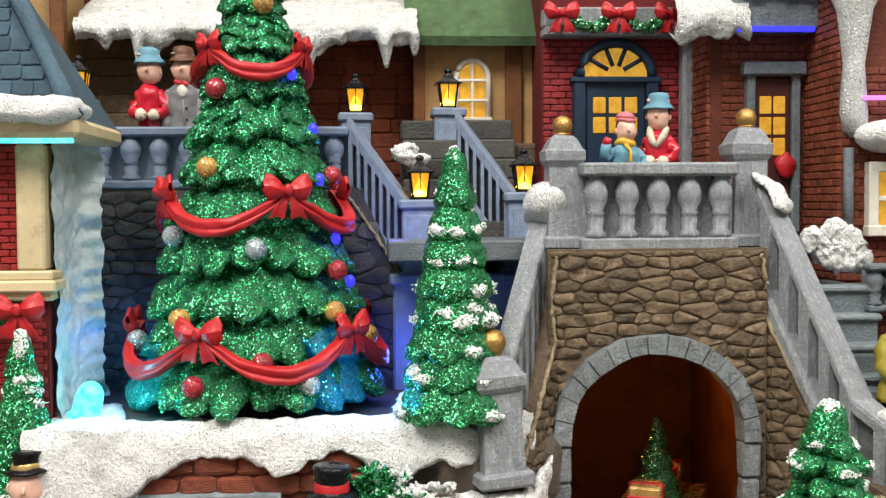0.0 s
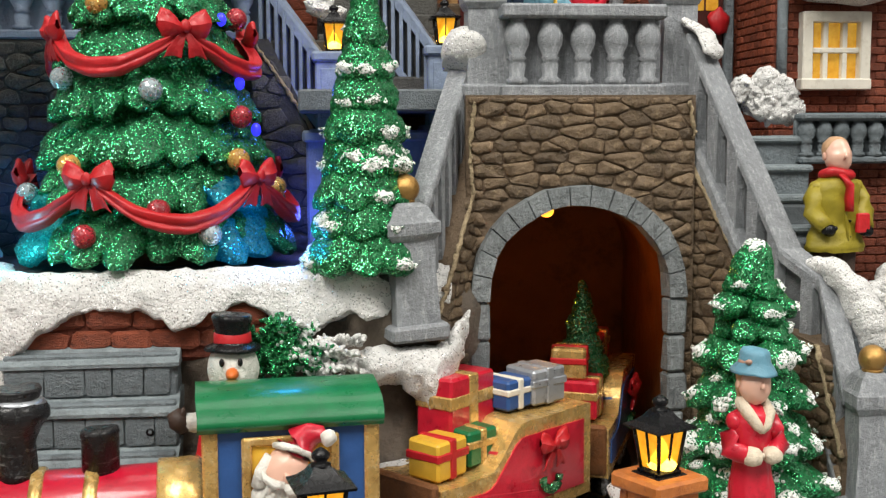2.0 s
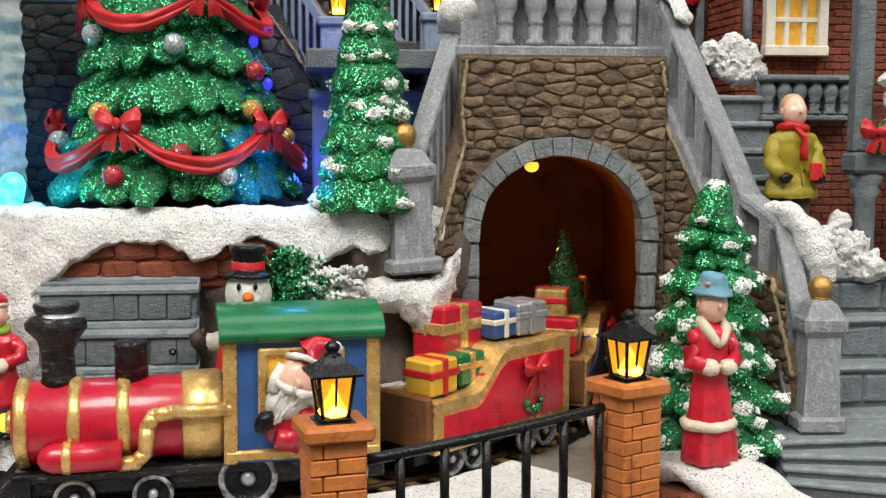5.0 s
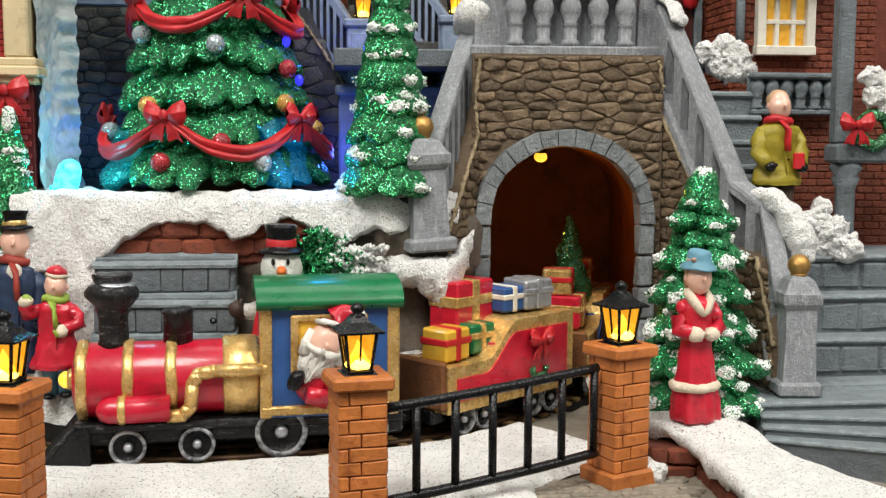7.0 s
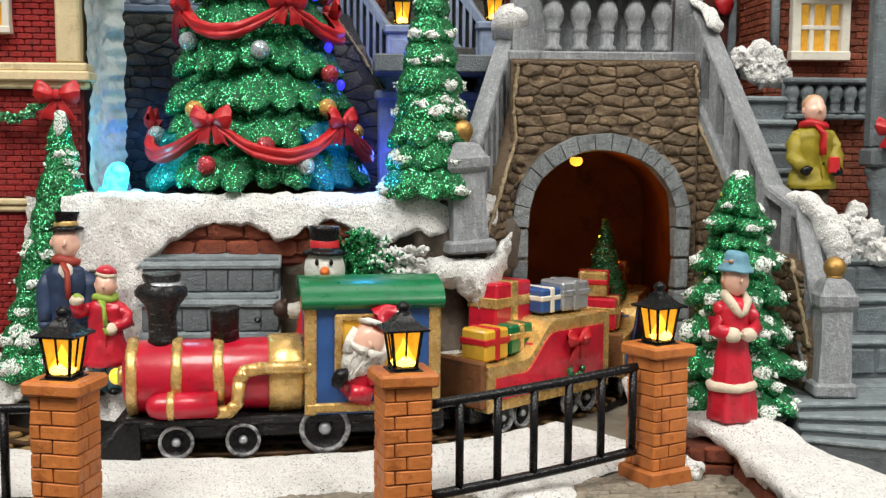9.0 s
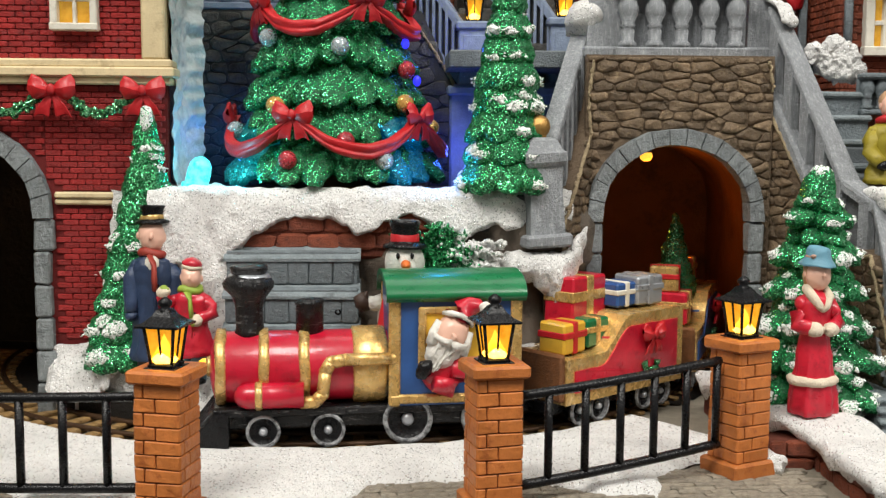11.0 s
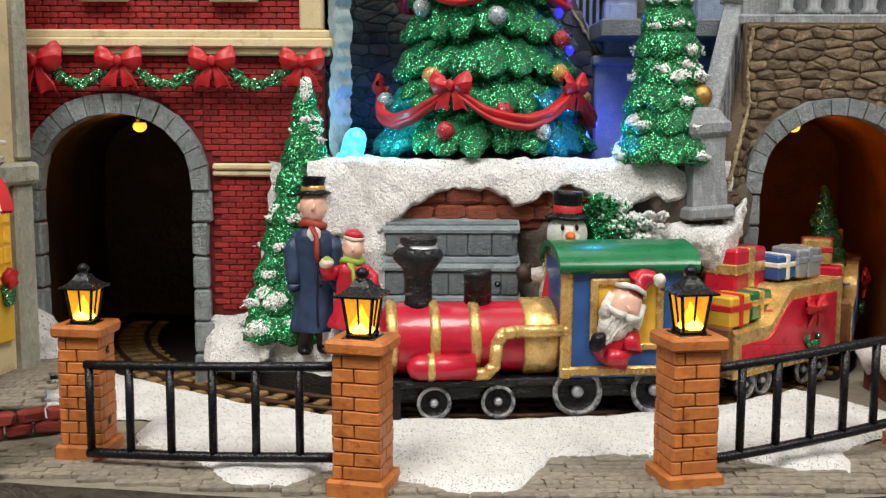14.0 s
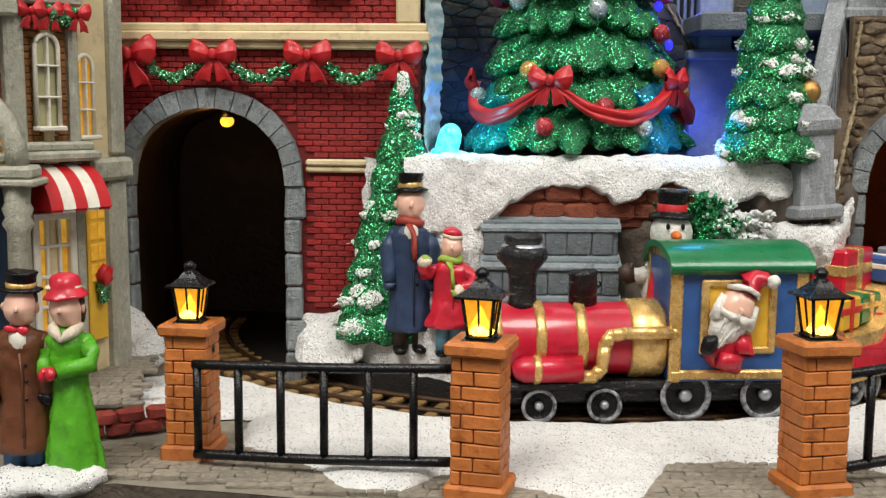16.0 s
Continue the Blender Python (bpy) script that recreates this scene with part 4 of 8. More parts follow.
# ---- lamp pillars and gates ----
def lantern(parent, z, s=1.0):
    """A black four-sided lantern with amber panes, standing at height z."""
    part("lamp_base", Mesh().lathe([(0.34 * s, z), (0.36 * s, z + 0.06 * s), (0.28 * s, z + 0.1 * s)], 4, mi=0, smooth=False), black, parent)
    pane = part("lamp_glass", Mesh().lathe([(0.27 * s, z + 0.09 * s), (0.39 * s, z + 0.78 * s)], 4, smooth=False), lamp_glow, parent, "glowing amber lantern glass")
    part("bulb", Mesh().lathe([(0.22 * s, z + 0.1 * s), (0.25 * s, z + 0.17 * s), (0.2 * s, z + 0.25 * s), (0.12 * s, z + 0.36 * s), (0.07 * s, z + 0.5 * s), (0.01 * s, z + 0.62 * s)], 14, at=(0, -0.06 * s, 0)).rough(0.03, 6), lamp_core, pane, "bright yellow bulb")
    g = Mesh()
    for k in range(4):
        a = math.pi / 4 + k * math.pi / 2
        c, sn = math.cos(a), math.sin(a)
        g.tube([(0.29 * s * c, 0.29 * s * sn, z + 0.06 * s), (0.42 * s * c, 0.42 * s * sn, z + 0.8 * s)], 0.035 * s, 5)
        a2 = a + math.pi / 4
        g.tube([(0.20 * s * math.cos(a2), 0.20 * s * math.sin(a2), z + 0.08 * s), (0.30 * s * math.cos(a2), 0.30 * s * math.sin(a2), z + 0.78 * s)], 0.022 * s, 4)
    part("lamp_frame", g, black, parent)
    g = Mesh().lathe([(0.44 * s, z + 0.76 * s), (0.59 * s, z + 0.77 * s), (0.60 * s, z + 0.81 * s), (0.42 * s, z + 0.87 * s), (0.28 * s, z + 0.96 * s), (0.17 * s, z + 1.07 * s)], 4, smooth=False)
    g.lathe([(0.14 * s, z + 1.02 * s), (0.15 * s, z + 1.08 * s), (0.08 * s, z + 1.11 * s), (0.13 * s, z + 1.17 * s), (0.13 * s, z + 1.23 * s), (0.06 * s, z + 1.29 * s), (0.02 * s, z + 1.31 * s)], 12)
    part("lamp_roof", g, black, parent)


def lamp_pillar():
    p = thing("lamp_pillar", "orange brick pillar with glowing black lantern on top", "lamp pillar", group="lamp pillars along the verge")
    part("core", Mesh().box(-0.47, 0.47, -0.47, 0.47, 0.2, 2.95, 0.02), pillar_mortar, p)
    part("plinth", Mesh().box(-0.64, 0.64, -0.64, 0.64, -0.2, 0.22, 0.06).rough(0.04, 2).rough(0.02, 6), pillar_brick, p)
    part("cap", Mesh().box(-0.64, 0.64, -0.64, 0.64, 2.88, 3.18, 0.06).rough(0.03, 2).rough(0.015, 6), pillar_brick, p)
    part("lamp_seat", Mesh().box(-0.36, 0.36, -0.36, 0.36, 3.16, 3.195, 0.01), black, p, "dark rim round the lantern's foot")
    h = 0.295
    for side in range(4):
        for k in range(9):
            z0 = 0.225 + k * h
            cuts = (-0.51, -0.04, 0.51) if k % 2 else (-0.51, -0.3, 0.21, 0.51)
            for i in range(len(cuts) - 1):
                if k % 2 == 0 and i == 2:
                    continue
                x1 = cuts[i + 1] if not (k % 2 == 0 and i == 1) else 0.51
                g = Mesh().box(cuts[i] + 0.013, x1 - 0.013, -0.52, -0.42, z0 + 0.01, z0 + h - 0.009, 0.02, m=Matrix.Rotation(side * math.pi / 2, 4, "Z"))
                part("brick", g.rough(0.025, 3), pillar_brick, p)
    lantern(p, 3.18, 1.12)
    return p


pill = lamp_pillar()
PILLARS = ((0.65, 0.45, 0.1, 11.7), (-6.28, 0.0, 0.1, -13.9), (6.83, 2.75, 0.2, 26), (-12.77, 2.2, 0.18, -5.5))
for k, (x, y, z, turn) in enumerate(PILLARS):
    if k == 0:
        pill.matrix_basis = cmpose(x, y, z, 0, 0, turn)
    else:
        size = 0.93 if x < -10 else 1.0
        ob = copy_thing(pill, cmpose(x, y, z, 0, 0, turn) @ Matrix.Diagonal((size, size, size, 1)))
        if x < -10:
            for hz in (0.72, 2.5):
                part("screw_hole", Mesh().lathe([(0.1, 0.0), (0.1, 0.008), (0.02, 0.006)], 12, m=Matrix.Translation((0.52, 0.05, hz)) @ Matrix.Rotation(radians(90), 4, "Y")), black, ob, "small dark screw hole")


def gate(a, b, bow, first, last, name="railing"):
    """A black railing between two pillars, bowed towards the front."""
    a, b = Vector(a), Vector(b)
    r = thing(name, "black metal railing with plain upright bars", "railing", a, group="railings between the pillars")

    def at(s, z):
        p = (b - a) * s
        out = Vector(((b - a).y, -(b - a).x, 0)).normalized()
        return p + out * bow * math.sin(math.pi * s) + Vector((0, 0, z))

    for z in (0.32, 2.33):
        part("rail", Mesh().tube([at(s / 16, z) for s in range(17)], 0.11, 8), black, r)
    n = 6
    for k in range(n):
        s = first + (last - first) * k / (n - 1)
        part("bar", Mesh().tube([at(s, 0.3), at(s, 2.35)], 0.095, 8), black, r)
    return r


gate((1.18, 0.5, 0.15), (6.2, 2.35, 0.55), 0.12, 0.14, 0.985)
gate((-12.55, 1.4, 0.0), (-6.85, 0.45, 0.2), 0.12, 0.015, 0.855)



# ---- stone posts and stair railings ----
def stone_post(label, at, h, w, turn=0.0, mat=grey_stone, ball=0.33, lean=0.0):
    """A square post with stepped plinth, moulded cap and gilt ball."""
    p = thing("stone_post", label, "post", at, turn)
    p.matrix_basis = p.matrix_basis @ pose(0, 0, 0, 0, lean, 0)
    k = math.sqrt(2)
    part("plinth", Mesh().box(-w * 1.38, w * 1.38, -w * 1.38, w * 1.38, 0, h * 0.12, 0.07).rough(0.03, 2), mat, p)
    part("shaft", Mesh().lathe([(w * 1.04 * k, h * 0.1), (w * 0.94 * k, h * 0.5), (w * 0.98 * k, h * 0.74)], 4, smooth=False).rough(0.03, 2), mat, p)
    part("cap", Mesh().lathe([(w * 1.02 * k, h * 0.73), (w * 1.22 * k, h * 0.78), (w * 1.25 * k, h * 0.86), (w * 1.1 * k, h * 0.88), (w * 0.8 * k, h * 0.97), (w * 0.55 * k, h)], 4, smooth=False).rough(0.03, 2), mat, p)
    part("ball_finial", Mesh().lathe([(0.2, h - 0.02), (0.22, h + 0.05), (0.15, h + 0.1)], 12).ball((0, 0, h + ball * 0.95), ball, 0, 18, 12), gold, p, "gilt ball finial")
    return p


stone_post("worn grey stone post with gilt ball beside the tunnel", (2.78, 8.35, 5.0), 3.1, 0.5, 12, lean=-3)
stone_post("worn grey stone post with gilt ball at the lower stairs", (12.15, 5.1, 1.52), 3.1, 0.41, -6, ball=0.29)
stone_post("grey stone bridge post with gilt ball", (4.8, 11.1, 10.5), 3.0, 0.43, 0, ball=0.27)
stone_post("grey stone bridge post with gilt ball", (9.78, 11.2, 10.5), 3.2, 0.45, 0, ball=0.27)
balustrade("grey stone bridge balustrade with five turned balusters", 5.12, 9.22, 10.45, 10.5, 12.75, 5, grey_stone, 0.8)


def stair_rail(label, path, width, drop, n, mat, side=(1, 0, 0), recess=None, thick=0.3, string=0.3, broad=1.1):
    """A sloping stone railing: broad handrail, lower string, square balusters between."""
    recess = recess or grey_recess_shade
    path = [Vector(p) for p in path]
    r = thing("stair_railing", label, "stair railing", path[0])
    o = path[0]
    sv = Vector(side).normalized() * width / 2

    def slab(off, th, name, shrink=1.0):
        vs, fs = [], []
        for p in path:
            q = p - o + Vector((0, 0, off))
            s = sv * shrink
            ch = th * 0.3
            vs += [q - s + Vector((0, 0, -th)), q + s + Vector((0, 0, -th)), q + s + Vector((0, 0, -ch)), q + s * 0.9, q - s * 0.9, q - s + Vector((0, 0, -ch))]
        for i in range(len(path) - 1):
            for k in range(6):
                fs.append([i * 6 + k, (i + 1) * 6 + k, (i + 1) * 6 + (k + 1) % 6, i * 6 + (k + 1) % 6])
        fs.append([0, 1, 2, 3, 4, 5])
        fs.append([(len(path) - 1) * 6 + k for k in range(6)][::-1])
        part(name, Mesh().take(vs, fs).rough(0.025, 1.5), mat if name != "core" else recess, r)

    slab(0, thick, "handrail")
    slab(-drop, string, "string", broad)
    # core takes the darker colour that carries the shade of the gaps
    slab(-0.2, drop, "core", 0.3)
    total = sum((b - a).length for a, b in zip(path, path[1:]))
    flat_run = sum(math.hypot(b.x - a.x, b.y - a.y) for a, b in zip(path, path[1:]))
    for k in range(n):
        d = total * (k + 0.5) / n
        for a, b in zip(path, path[1:]):
            if d <= (b - a).length:
                c = a.lerp(b, d / (b - a).length) - o
                break
            d -= (b - a).length
        slope = (b - a).normalized()
        hw = Vector((slope.x, slope.y, 0)).normalized() * min(0.2, flat_run / n * 0.21)
        e = sv.normalized() * min(0.2, width * 0.24)
        for sgn in (-1, 1):
            cc = c + sv * 0.62 * sgn
            g = Mesh()
            lo, hi = -drop - 0.1, -0.2
            rise = slope.z / max(1e-3, math.hypot(slope.x, slope.y)) * hw.length
            q = [cc - hw - e, cc + hw - e, cc + hw + e, cc - hw + e]
            dz = [-rise, rise, rise, -rise]
            vs = [p + Vector((0, 0, lo + z)) for p, z in zip(q, dz)] + [p + Vector((0, 0, hi + z)) for p, z in zip(q, dz)]
            fs = [[0, 1, 5, 4], [1, 2, 6, 5], [2, 3, 7, 6], [3, 0, 4, 7]]
            part("baluster", g.take(vs, fs), mat, r)
    return r


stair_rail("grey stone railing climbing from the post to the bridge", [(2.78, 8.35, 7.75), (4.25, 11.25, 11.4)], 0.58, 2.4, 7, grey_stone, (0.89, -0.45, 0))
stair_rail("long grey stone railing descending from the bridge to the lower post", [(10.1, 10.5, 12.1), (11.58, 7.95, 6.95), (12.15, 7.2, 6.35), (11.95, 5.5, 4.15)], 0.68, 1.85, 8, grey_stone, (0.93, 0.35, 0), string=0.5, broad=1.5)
snow_roll([(4.25, 10.8, 11.4), (4.4, 11.2, 11.75), (4.5, 11.4, 11.7)], 0.66, "snow lump on the end of the stair railing", 5, 0.9)
snow_roll([(9.85, 10.8, 12.5), (10.2, 10.4, 12.15), (10.5, 10.0, 11.45)], 0.42, "snow on the top of the long railing", 7, 0.35)
g = Mesh()
bend = [Vector(p) for p in ((11.9, 7.55, 6.6), (12.25, 7.15, 6.5), (12.62, 6.8, 6.0), (12.82, 6.5, 5.3), (12.9, 6.4, 4.9))]
for k in range(33):
    p = bend[k // 8].lerp(bend[min(4, k // 8 + 1)], k % 8 / 8)
    r = 0.22 + 0.22 * math.sin(math.pi * (k + 2) / 36)
    g.ball(p, (r, r * 0.9, r * 0.62), 0, 16, 10)
whole("snow_drift", g.rough(0.14, 1.6).rough(0.06, 4).rough(0.03, 9), snow, "snow on the bend of the long railing", "snow", kind="structure")

for pts in ([WING_L.at(0.0, 5.5, 0.02), WING_L.at(lenL * 0.33, 6.85, 0.05), WING_L.at(lenL * 0.66, 8.2, 0.06), Vector((4.27, 9.66, 9.3)), Vector((4.4, 9.66, 10.38))], [Vector((9.66, 9.66, 10.38)), Vector((9.8, 9.68, 9.6)), WING_R.at(0.1, 9.2, 0.05), WING_R.at(lenR * 0.5, 6.95, 0.06), WING_R.at(lenR, 4.6, 0.05), WING_S.at(1.5, 4.95, 0.04), WING_S.at(lenS, 2.75, 0.02)], [Vector((-1.0, 13.68, 12.1)), Vector((-0.2, 13.66, 10.95)), Vector((0.55, 13.68, 9.75))]):
    line = []
    for a, b in zip(pts, pts[1:]):
        line += [a.lerp(b, k / 24) for k in range(25)]
    whole("sand_edge", Mesh().tube(line, 0.05, 8).rough(0.02, 3).rough(0.055, 9), sand, "rough sandy edge along the stone flank", "trim", kind="structure")

# ---- upper stairs between two railings ----
st = thing("upper_stairs", "blue-grey stone stairs leading to the upper street", "stairs", (2.3, 14, 10.6))
for k in range(6):
    part("step", Mesh().box(-1.6, 1.9, k * 0.5, 3.6, k * 0.62, k * 0.62 + 0.62, 0.06).rough(0.02, 2), blue_stone, st)
# blue_mortar as core colour puts shade into the gaps of these rails
stair_rail("blue-grey railing beside the upper stairs", [(0.85, 13.9, 11.85), (-0.85, 14.35, 14.2)], 0.6, 1.95, 8, blue_rail, (0.25, 1, 0), blue_mortar, 0.5)
stair_rail("blue-grey railing beside the upper stairs", [(4.05, 14.2, 12.0), (2.3, 14.7, 14.45)], 0.6, 1.95, 8, blue_rail, (0.25, 1, 0), blue_mortar, 0.5)


def lamp_pedestal(label, at, w, h):
    p = thing("lamp_pedestal", label, "lamp pedestal", at)
    part("shaft", Mesh().box(-w * 0.85, w * 0.85, -w * 0.85, w * 0.85, 0, h - 0.25, 0.05), blue_rail, p)
    part("panel", Mesh().box(-w * 0.62, w * 0.62, -w * 0.88, -w * 0.8, h * 0.25, h - 0.45, 0.02), blue_rail, p)
    part("cap", Mesh().box(-w, w, -w, w, h - 0.28, h, 0.06).rough(0.02, 2), blue_rail, p)
    part("foot", Mesh().box(-w * 1.15, w * 1.15, -w * 1.1, w, 0, 0.3, 0.05).rough(0.02, 2), blue_rail, p)
    lantern(p, h, 0.98)
    return p


lamp_pedestal("blue stone pedestal with glowing lantern", (1.15, 13.85, 9.5), 0.62, 2.35)
lamp_pedestal("blue stone pedestal with glowing lantern", (4.2, 14.2, 9.6), 0.62, 2.45)
lamp_pedestal("blue stone pedestal with glowing lantern", (-0.7, 16.9, 11.6), 0.55, 2.95)
lamp_pedestal("blue stone pedestal with glowing lantern", (2.2, 16.9, 11.7), 0.55, 3.0)
lamp_pedestal("dark stone pedestal with glowing lantern", (-8.85, 15.6, 11.6), 0.5, 3.3)
g = Mesh().box(0.35, 4.9, 13.3, 15.5, 5.5, 9.5, 0.06)
whole("stair_base", g, blue_rail, "blue-grey block below the upper stairs", "wall", kind="structure")
whole("stair_ledge", Mesh().box(0.25, 4.9, 13.1, 13.6, 9.45, 9.75, 0.06).rough(0.03, 2), blue_rail, "blue-grey ledge of the stair block", "trim", kind="structure")

# ---- right side: landing, stairs, slabs ----
whole("landing", Mesh().box(12.1, 13.4, 7.9, 10.3, 0.5, 5.6, 0.08), slab_grey, "grey stone stair landing", "floor", kind="structure")
st = thing("right_stairs", "weathered grey stone stairs beside the brick house", "stairs", (15.2, 6.5, 1.0))
for k in range(4):
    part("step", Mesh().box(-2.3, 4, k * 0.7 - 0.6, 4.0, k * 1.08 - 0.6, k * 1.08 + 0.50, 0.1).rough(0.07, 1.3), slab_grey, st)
    part("tread", Mesh().box(-2.35, 4, k * 0.7 - 0.7, 4.0, k * 1.08 + 0.42, k * 1.08 + 0.62, 0.08).rough(0.06, 1.3).rough(0.03, 5), grey_tread, st, "lighter grey tread")
    x = -2.25 + 0.3 * (k % 2)
    for w in (0.85, 1.15, 0.95, 1.2):
        part("facing_stone", Mesh().box(x + 0.03, x + w - 0.03, k * 0.7 - 0.66, k * 0.7 - 0.45, k * 1.08 - 0.38, k * 1.08 + 0.36, 0.06).rough(0.05, 2), grey_step, st)
        x += w
st = thing("house_stairs", "grey stone steps up to the brick house", "stairs", (11.4, 8.4, 6.3))
for k in range(4):
    part("step", Mesh().box(0.15, 1.4, k * 0.75, 4.5, k * 0.8, k * 0.8 + 0.8, 0.08).rough(0.04, 1.3), slab_grey, st)
for x0, y0, z1, turn in ((10.9, 4.3, 1.5, 0), (10.85, 4.05, 1.27, -12), (10.8, 3.85, 1.04, -20), (10.75, 3.6, 0.8, -26)):
    sl = thing("stone_slab", "broad grey stone slab at the foot of the stairs", "slab", (x0, y0, z1), turn)
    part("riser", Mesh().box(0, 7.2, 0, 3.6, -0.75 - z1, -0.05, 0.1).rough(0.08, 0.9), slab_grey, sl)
    # thin cover in the lighter grey, riser below in the darker one
    part("tread", Mesh().box(-0.04, 7.2, -0.06, 3.6, -0.14, 0.03, 0.06).rough(0.08, 0.9).rough(0.03, 4), grey_tread, sl, "lighter grey top")


def span(y, table):
    for (ya, xa), (yb, xb) in zip(table, table[1:]):
        if y > yb:
            return xa + (xb - xa) * min(1, max(0, (ya - y) / (ya - yb)))
    return table[-1][1]


BED_L = ((9.0, 7.6), (4.4, 7.6), (3.7, 8.2), (3.0, 8.75), (1.5, 8.85), (-5.0, 8.75))
BED_R = ((9.0, 11.2), (5.6, 11.0), (3.9, 10.5), (2.0, 11.0), (0.2, 11.8), (-5.0, 13.6))


def lady_snow(u, v):
    """Snow bed round the lady that runs forward as a band with a rounded lip on its open side."""
    y = 8.8 - 13.3 * v
    xl, xr = span(y, BED_L), span(y, BED_R)
    wob = 0.18 * noise.noise(Vector((y * 0.9, 3, 0))) + 0.08 * noise.noise(Vector((y * 3.1, 3, 0)))
    top = 0.92 + 0.3 * max(0, min(1, (y - 2.5) / 1.0))
    if u < 0.25:
        k = 1 - u / 0.25
        x = xl + wob - 0.25 * math.sin(k * math.pi * 0.8) + 0.15 * k
        z = top - (0.50 + 0.28 * noise.noise(Vector((y * 1.3, 9, 0)))) * k ** 1.5
    else:
        k = (u - 0.25) / 0.75
        x = xl + wob + (xr + 0.25 * noise.noise(Vector((y * 1.1, 6, 0))) - xl - wob) * k
        z = top + 0.05 * math.sin(k * math.pi) - 0.3 * k ** 8
    p = Vector((x, y, z))
    return p + noise.noise_vector(p * 1.3) * 0.05 + noise.noise_vector(p * 6) * 0.02


whole("snow_corner", Mesh().grid(lady_snow, 60, 140), snow, "snowy corner bed around the lady and the fir", "snow", kind="structure")
g = Mesh().box(8.95, 10.6, -5, 3.1, -0.5, 0.7, 0.05).box(7.75, 10.4, 3.2, 8.8, -0.5, 0.7, 0.05)
wall_bed = whole("wall_bed", g, rust_mortar, "red brick edging under the snowy corner", "wall", kind="structure")
snow_roll([(7.35, 2.9, 0.35), (7.7, 2.7, 0.3), (8.0, 2.6, 0.25)], 0.32, "snow lump beside the brick pillar", 21, 0.9)

def fluff(lumps, seed):
    """Flocked snow on twigs: crumbly lumps with blunt shoots that point up and outwards."""
    rf = random.Random(seed)
    g = Mesh()
    for c, r in lumps:
        c = Vector(c)
        g.ball(c, (r, r * 0.7, r * 0.8), 0, 30, 20)
        for k in range(int(30 * r / 0.5)):
            d = Vector((rf.gauss(0, 1), rf.gauss(-0.2, 0.7), rf.gauss(0.35, 0.9))).normalized()
            q = c + Vector((d.x * r, d.y * r * 0.7, d.z * r * 0.8)) * 0.85
            d = (d + Vector((rf.uniform(-1, 1), rf.uniform(-1, 1), rf.uniform(-0.5, 1))) * 0.35).normalized()
            e = r * rf.uniform(0.12, 0.34)
            g.tube([q, q + d * e * 0.6, q + d * e], [r * 0.22, r * 0.16, r * 0.06], 7)
    return g.rough(0.12, 2.6).rough(0.06, 6)


# window with balustrade on the brick house
def window(label, at, w, h, nx, nz, arched=False, turn=0.0, depth=0.3, frame_mat=None, glass=None):
    """A small-paned window with raised frame and lit panes."""
    fm = frame_mat or white_paint
    o = thing("window", label, "window", at, turn)
    part("pane", Mesh().box(-w / 2, w / 2, -0.02, 0.1, 0, h * (0.98 if not arched else 0.9), 0.02) if not arched else Mesh().prism([(-w / 2, 0), (w / 2, 0)] + [(w / 2 * math.cos(math.pi * k / 12), h - w / 2 + w / 2 * math.sin(math.pi * k / 12)) for k in range(13)], -0.02, 0.1), glass or window_glow, o, "dull olive pane" if glass else "amber lit pane")
    b = w * 0.09
    g = Mesh()
    if arched:
        g.tube([(-w / 2, -0.1, 0)] + [(-w / 2 * math.cos(math.pi * k / 12), -0.1, h - w / 2 + w / 2 * math.sin(math.pi * k / 12)) for k in range(13)] + [(w / 2, -0.1, 0)], b * 1.1, 6)
    else:
        for x in (-w / 2, w / 2):
            g.box(x - b, x + b, -depth, 0.05, -b, h + b, 0.03)
        g.box(-w / 2 - b, w / 2 + b, -depth, 0.05, h - b, h + b, 0.03)
    g.box(-w / 2 - b * 1.2, w / 2 + b * 1.2, -depth - 0.03, 0.05, -b * 1.2, b * 0.9, 0.03)
    part("frame", g.rough(0.012, 2), fm, o)
    for k in range(1, nx):
        x = -w / 2 + w * k / nx
        part("glazing_bar", Mesh().box(x - b * 0.5, x + b * 0.5, -depth * 0.6, 0.05, 0, h * 0.97, 0.02), fm, o)
    for k in range(1, nz):
        z = h * k / nz
        part("glazing_bar", Mesh().box(-w / 2, w / 2, -depth * 0.6 - 0.01, 0.05, z - b * 0.5, z + b * 0.5, 0.02), fm, o)
    return o


st = thing("side_stairs", "grey stone stairs beside the window balustrade", "stairs", (11.9, 10.0, 8.0))
for k in range(4):
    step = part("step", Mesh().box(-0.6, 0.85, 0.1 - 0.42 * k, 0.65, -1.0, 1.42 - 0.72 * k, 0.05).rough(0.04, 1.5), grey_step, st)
    part("tread", Mesh().box(-0.66, 0.92, -0.02 - 0.42 * k, 0.6, 1.36 - 0.72 * k, 1.55 - 0.72 * k, 0.06).rough(0.04, 1.5), grey_tread, step, "lighter grey tread")
window("white six-pane window with amber light", (14.4, 12.05, 10.92), 1.6, 1.75, 3, 2)
balustrade("grey moulded window balustrade on the brick house", 12.6, 15.3, 10.1, 8.85, 10.1, 6, grey_step, 0.5)
whole("snow_shrub", fluff([((-0.05, 0, 0.35), 0.34), ((-0.5, 0, 0.1), 0.42), ((0.3, 0, 0.05), 0.45), ((0.35, 0.1, -0.4), 0.5), ((-0.15, 0, -0.3), 0.42), ((0.7, 0, -0.45), 0.3)], 31), snow, "frosted white shrub on the window ledge", "shrub", (12.0, 10.6, 10.62))
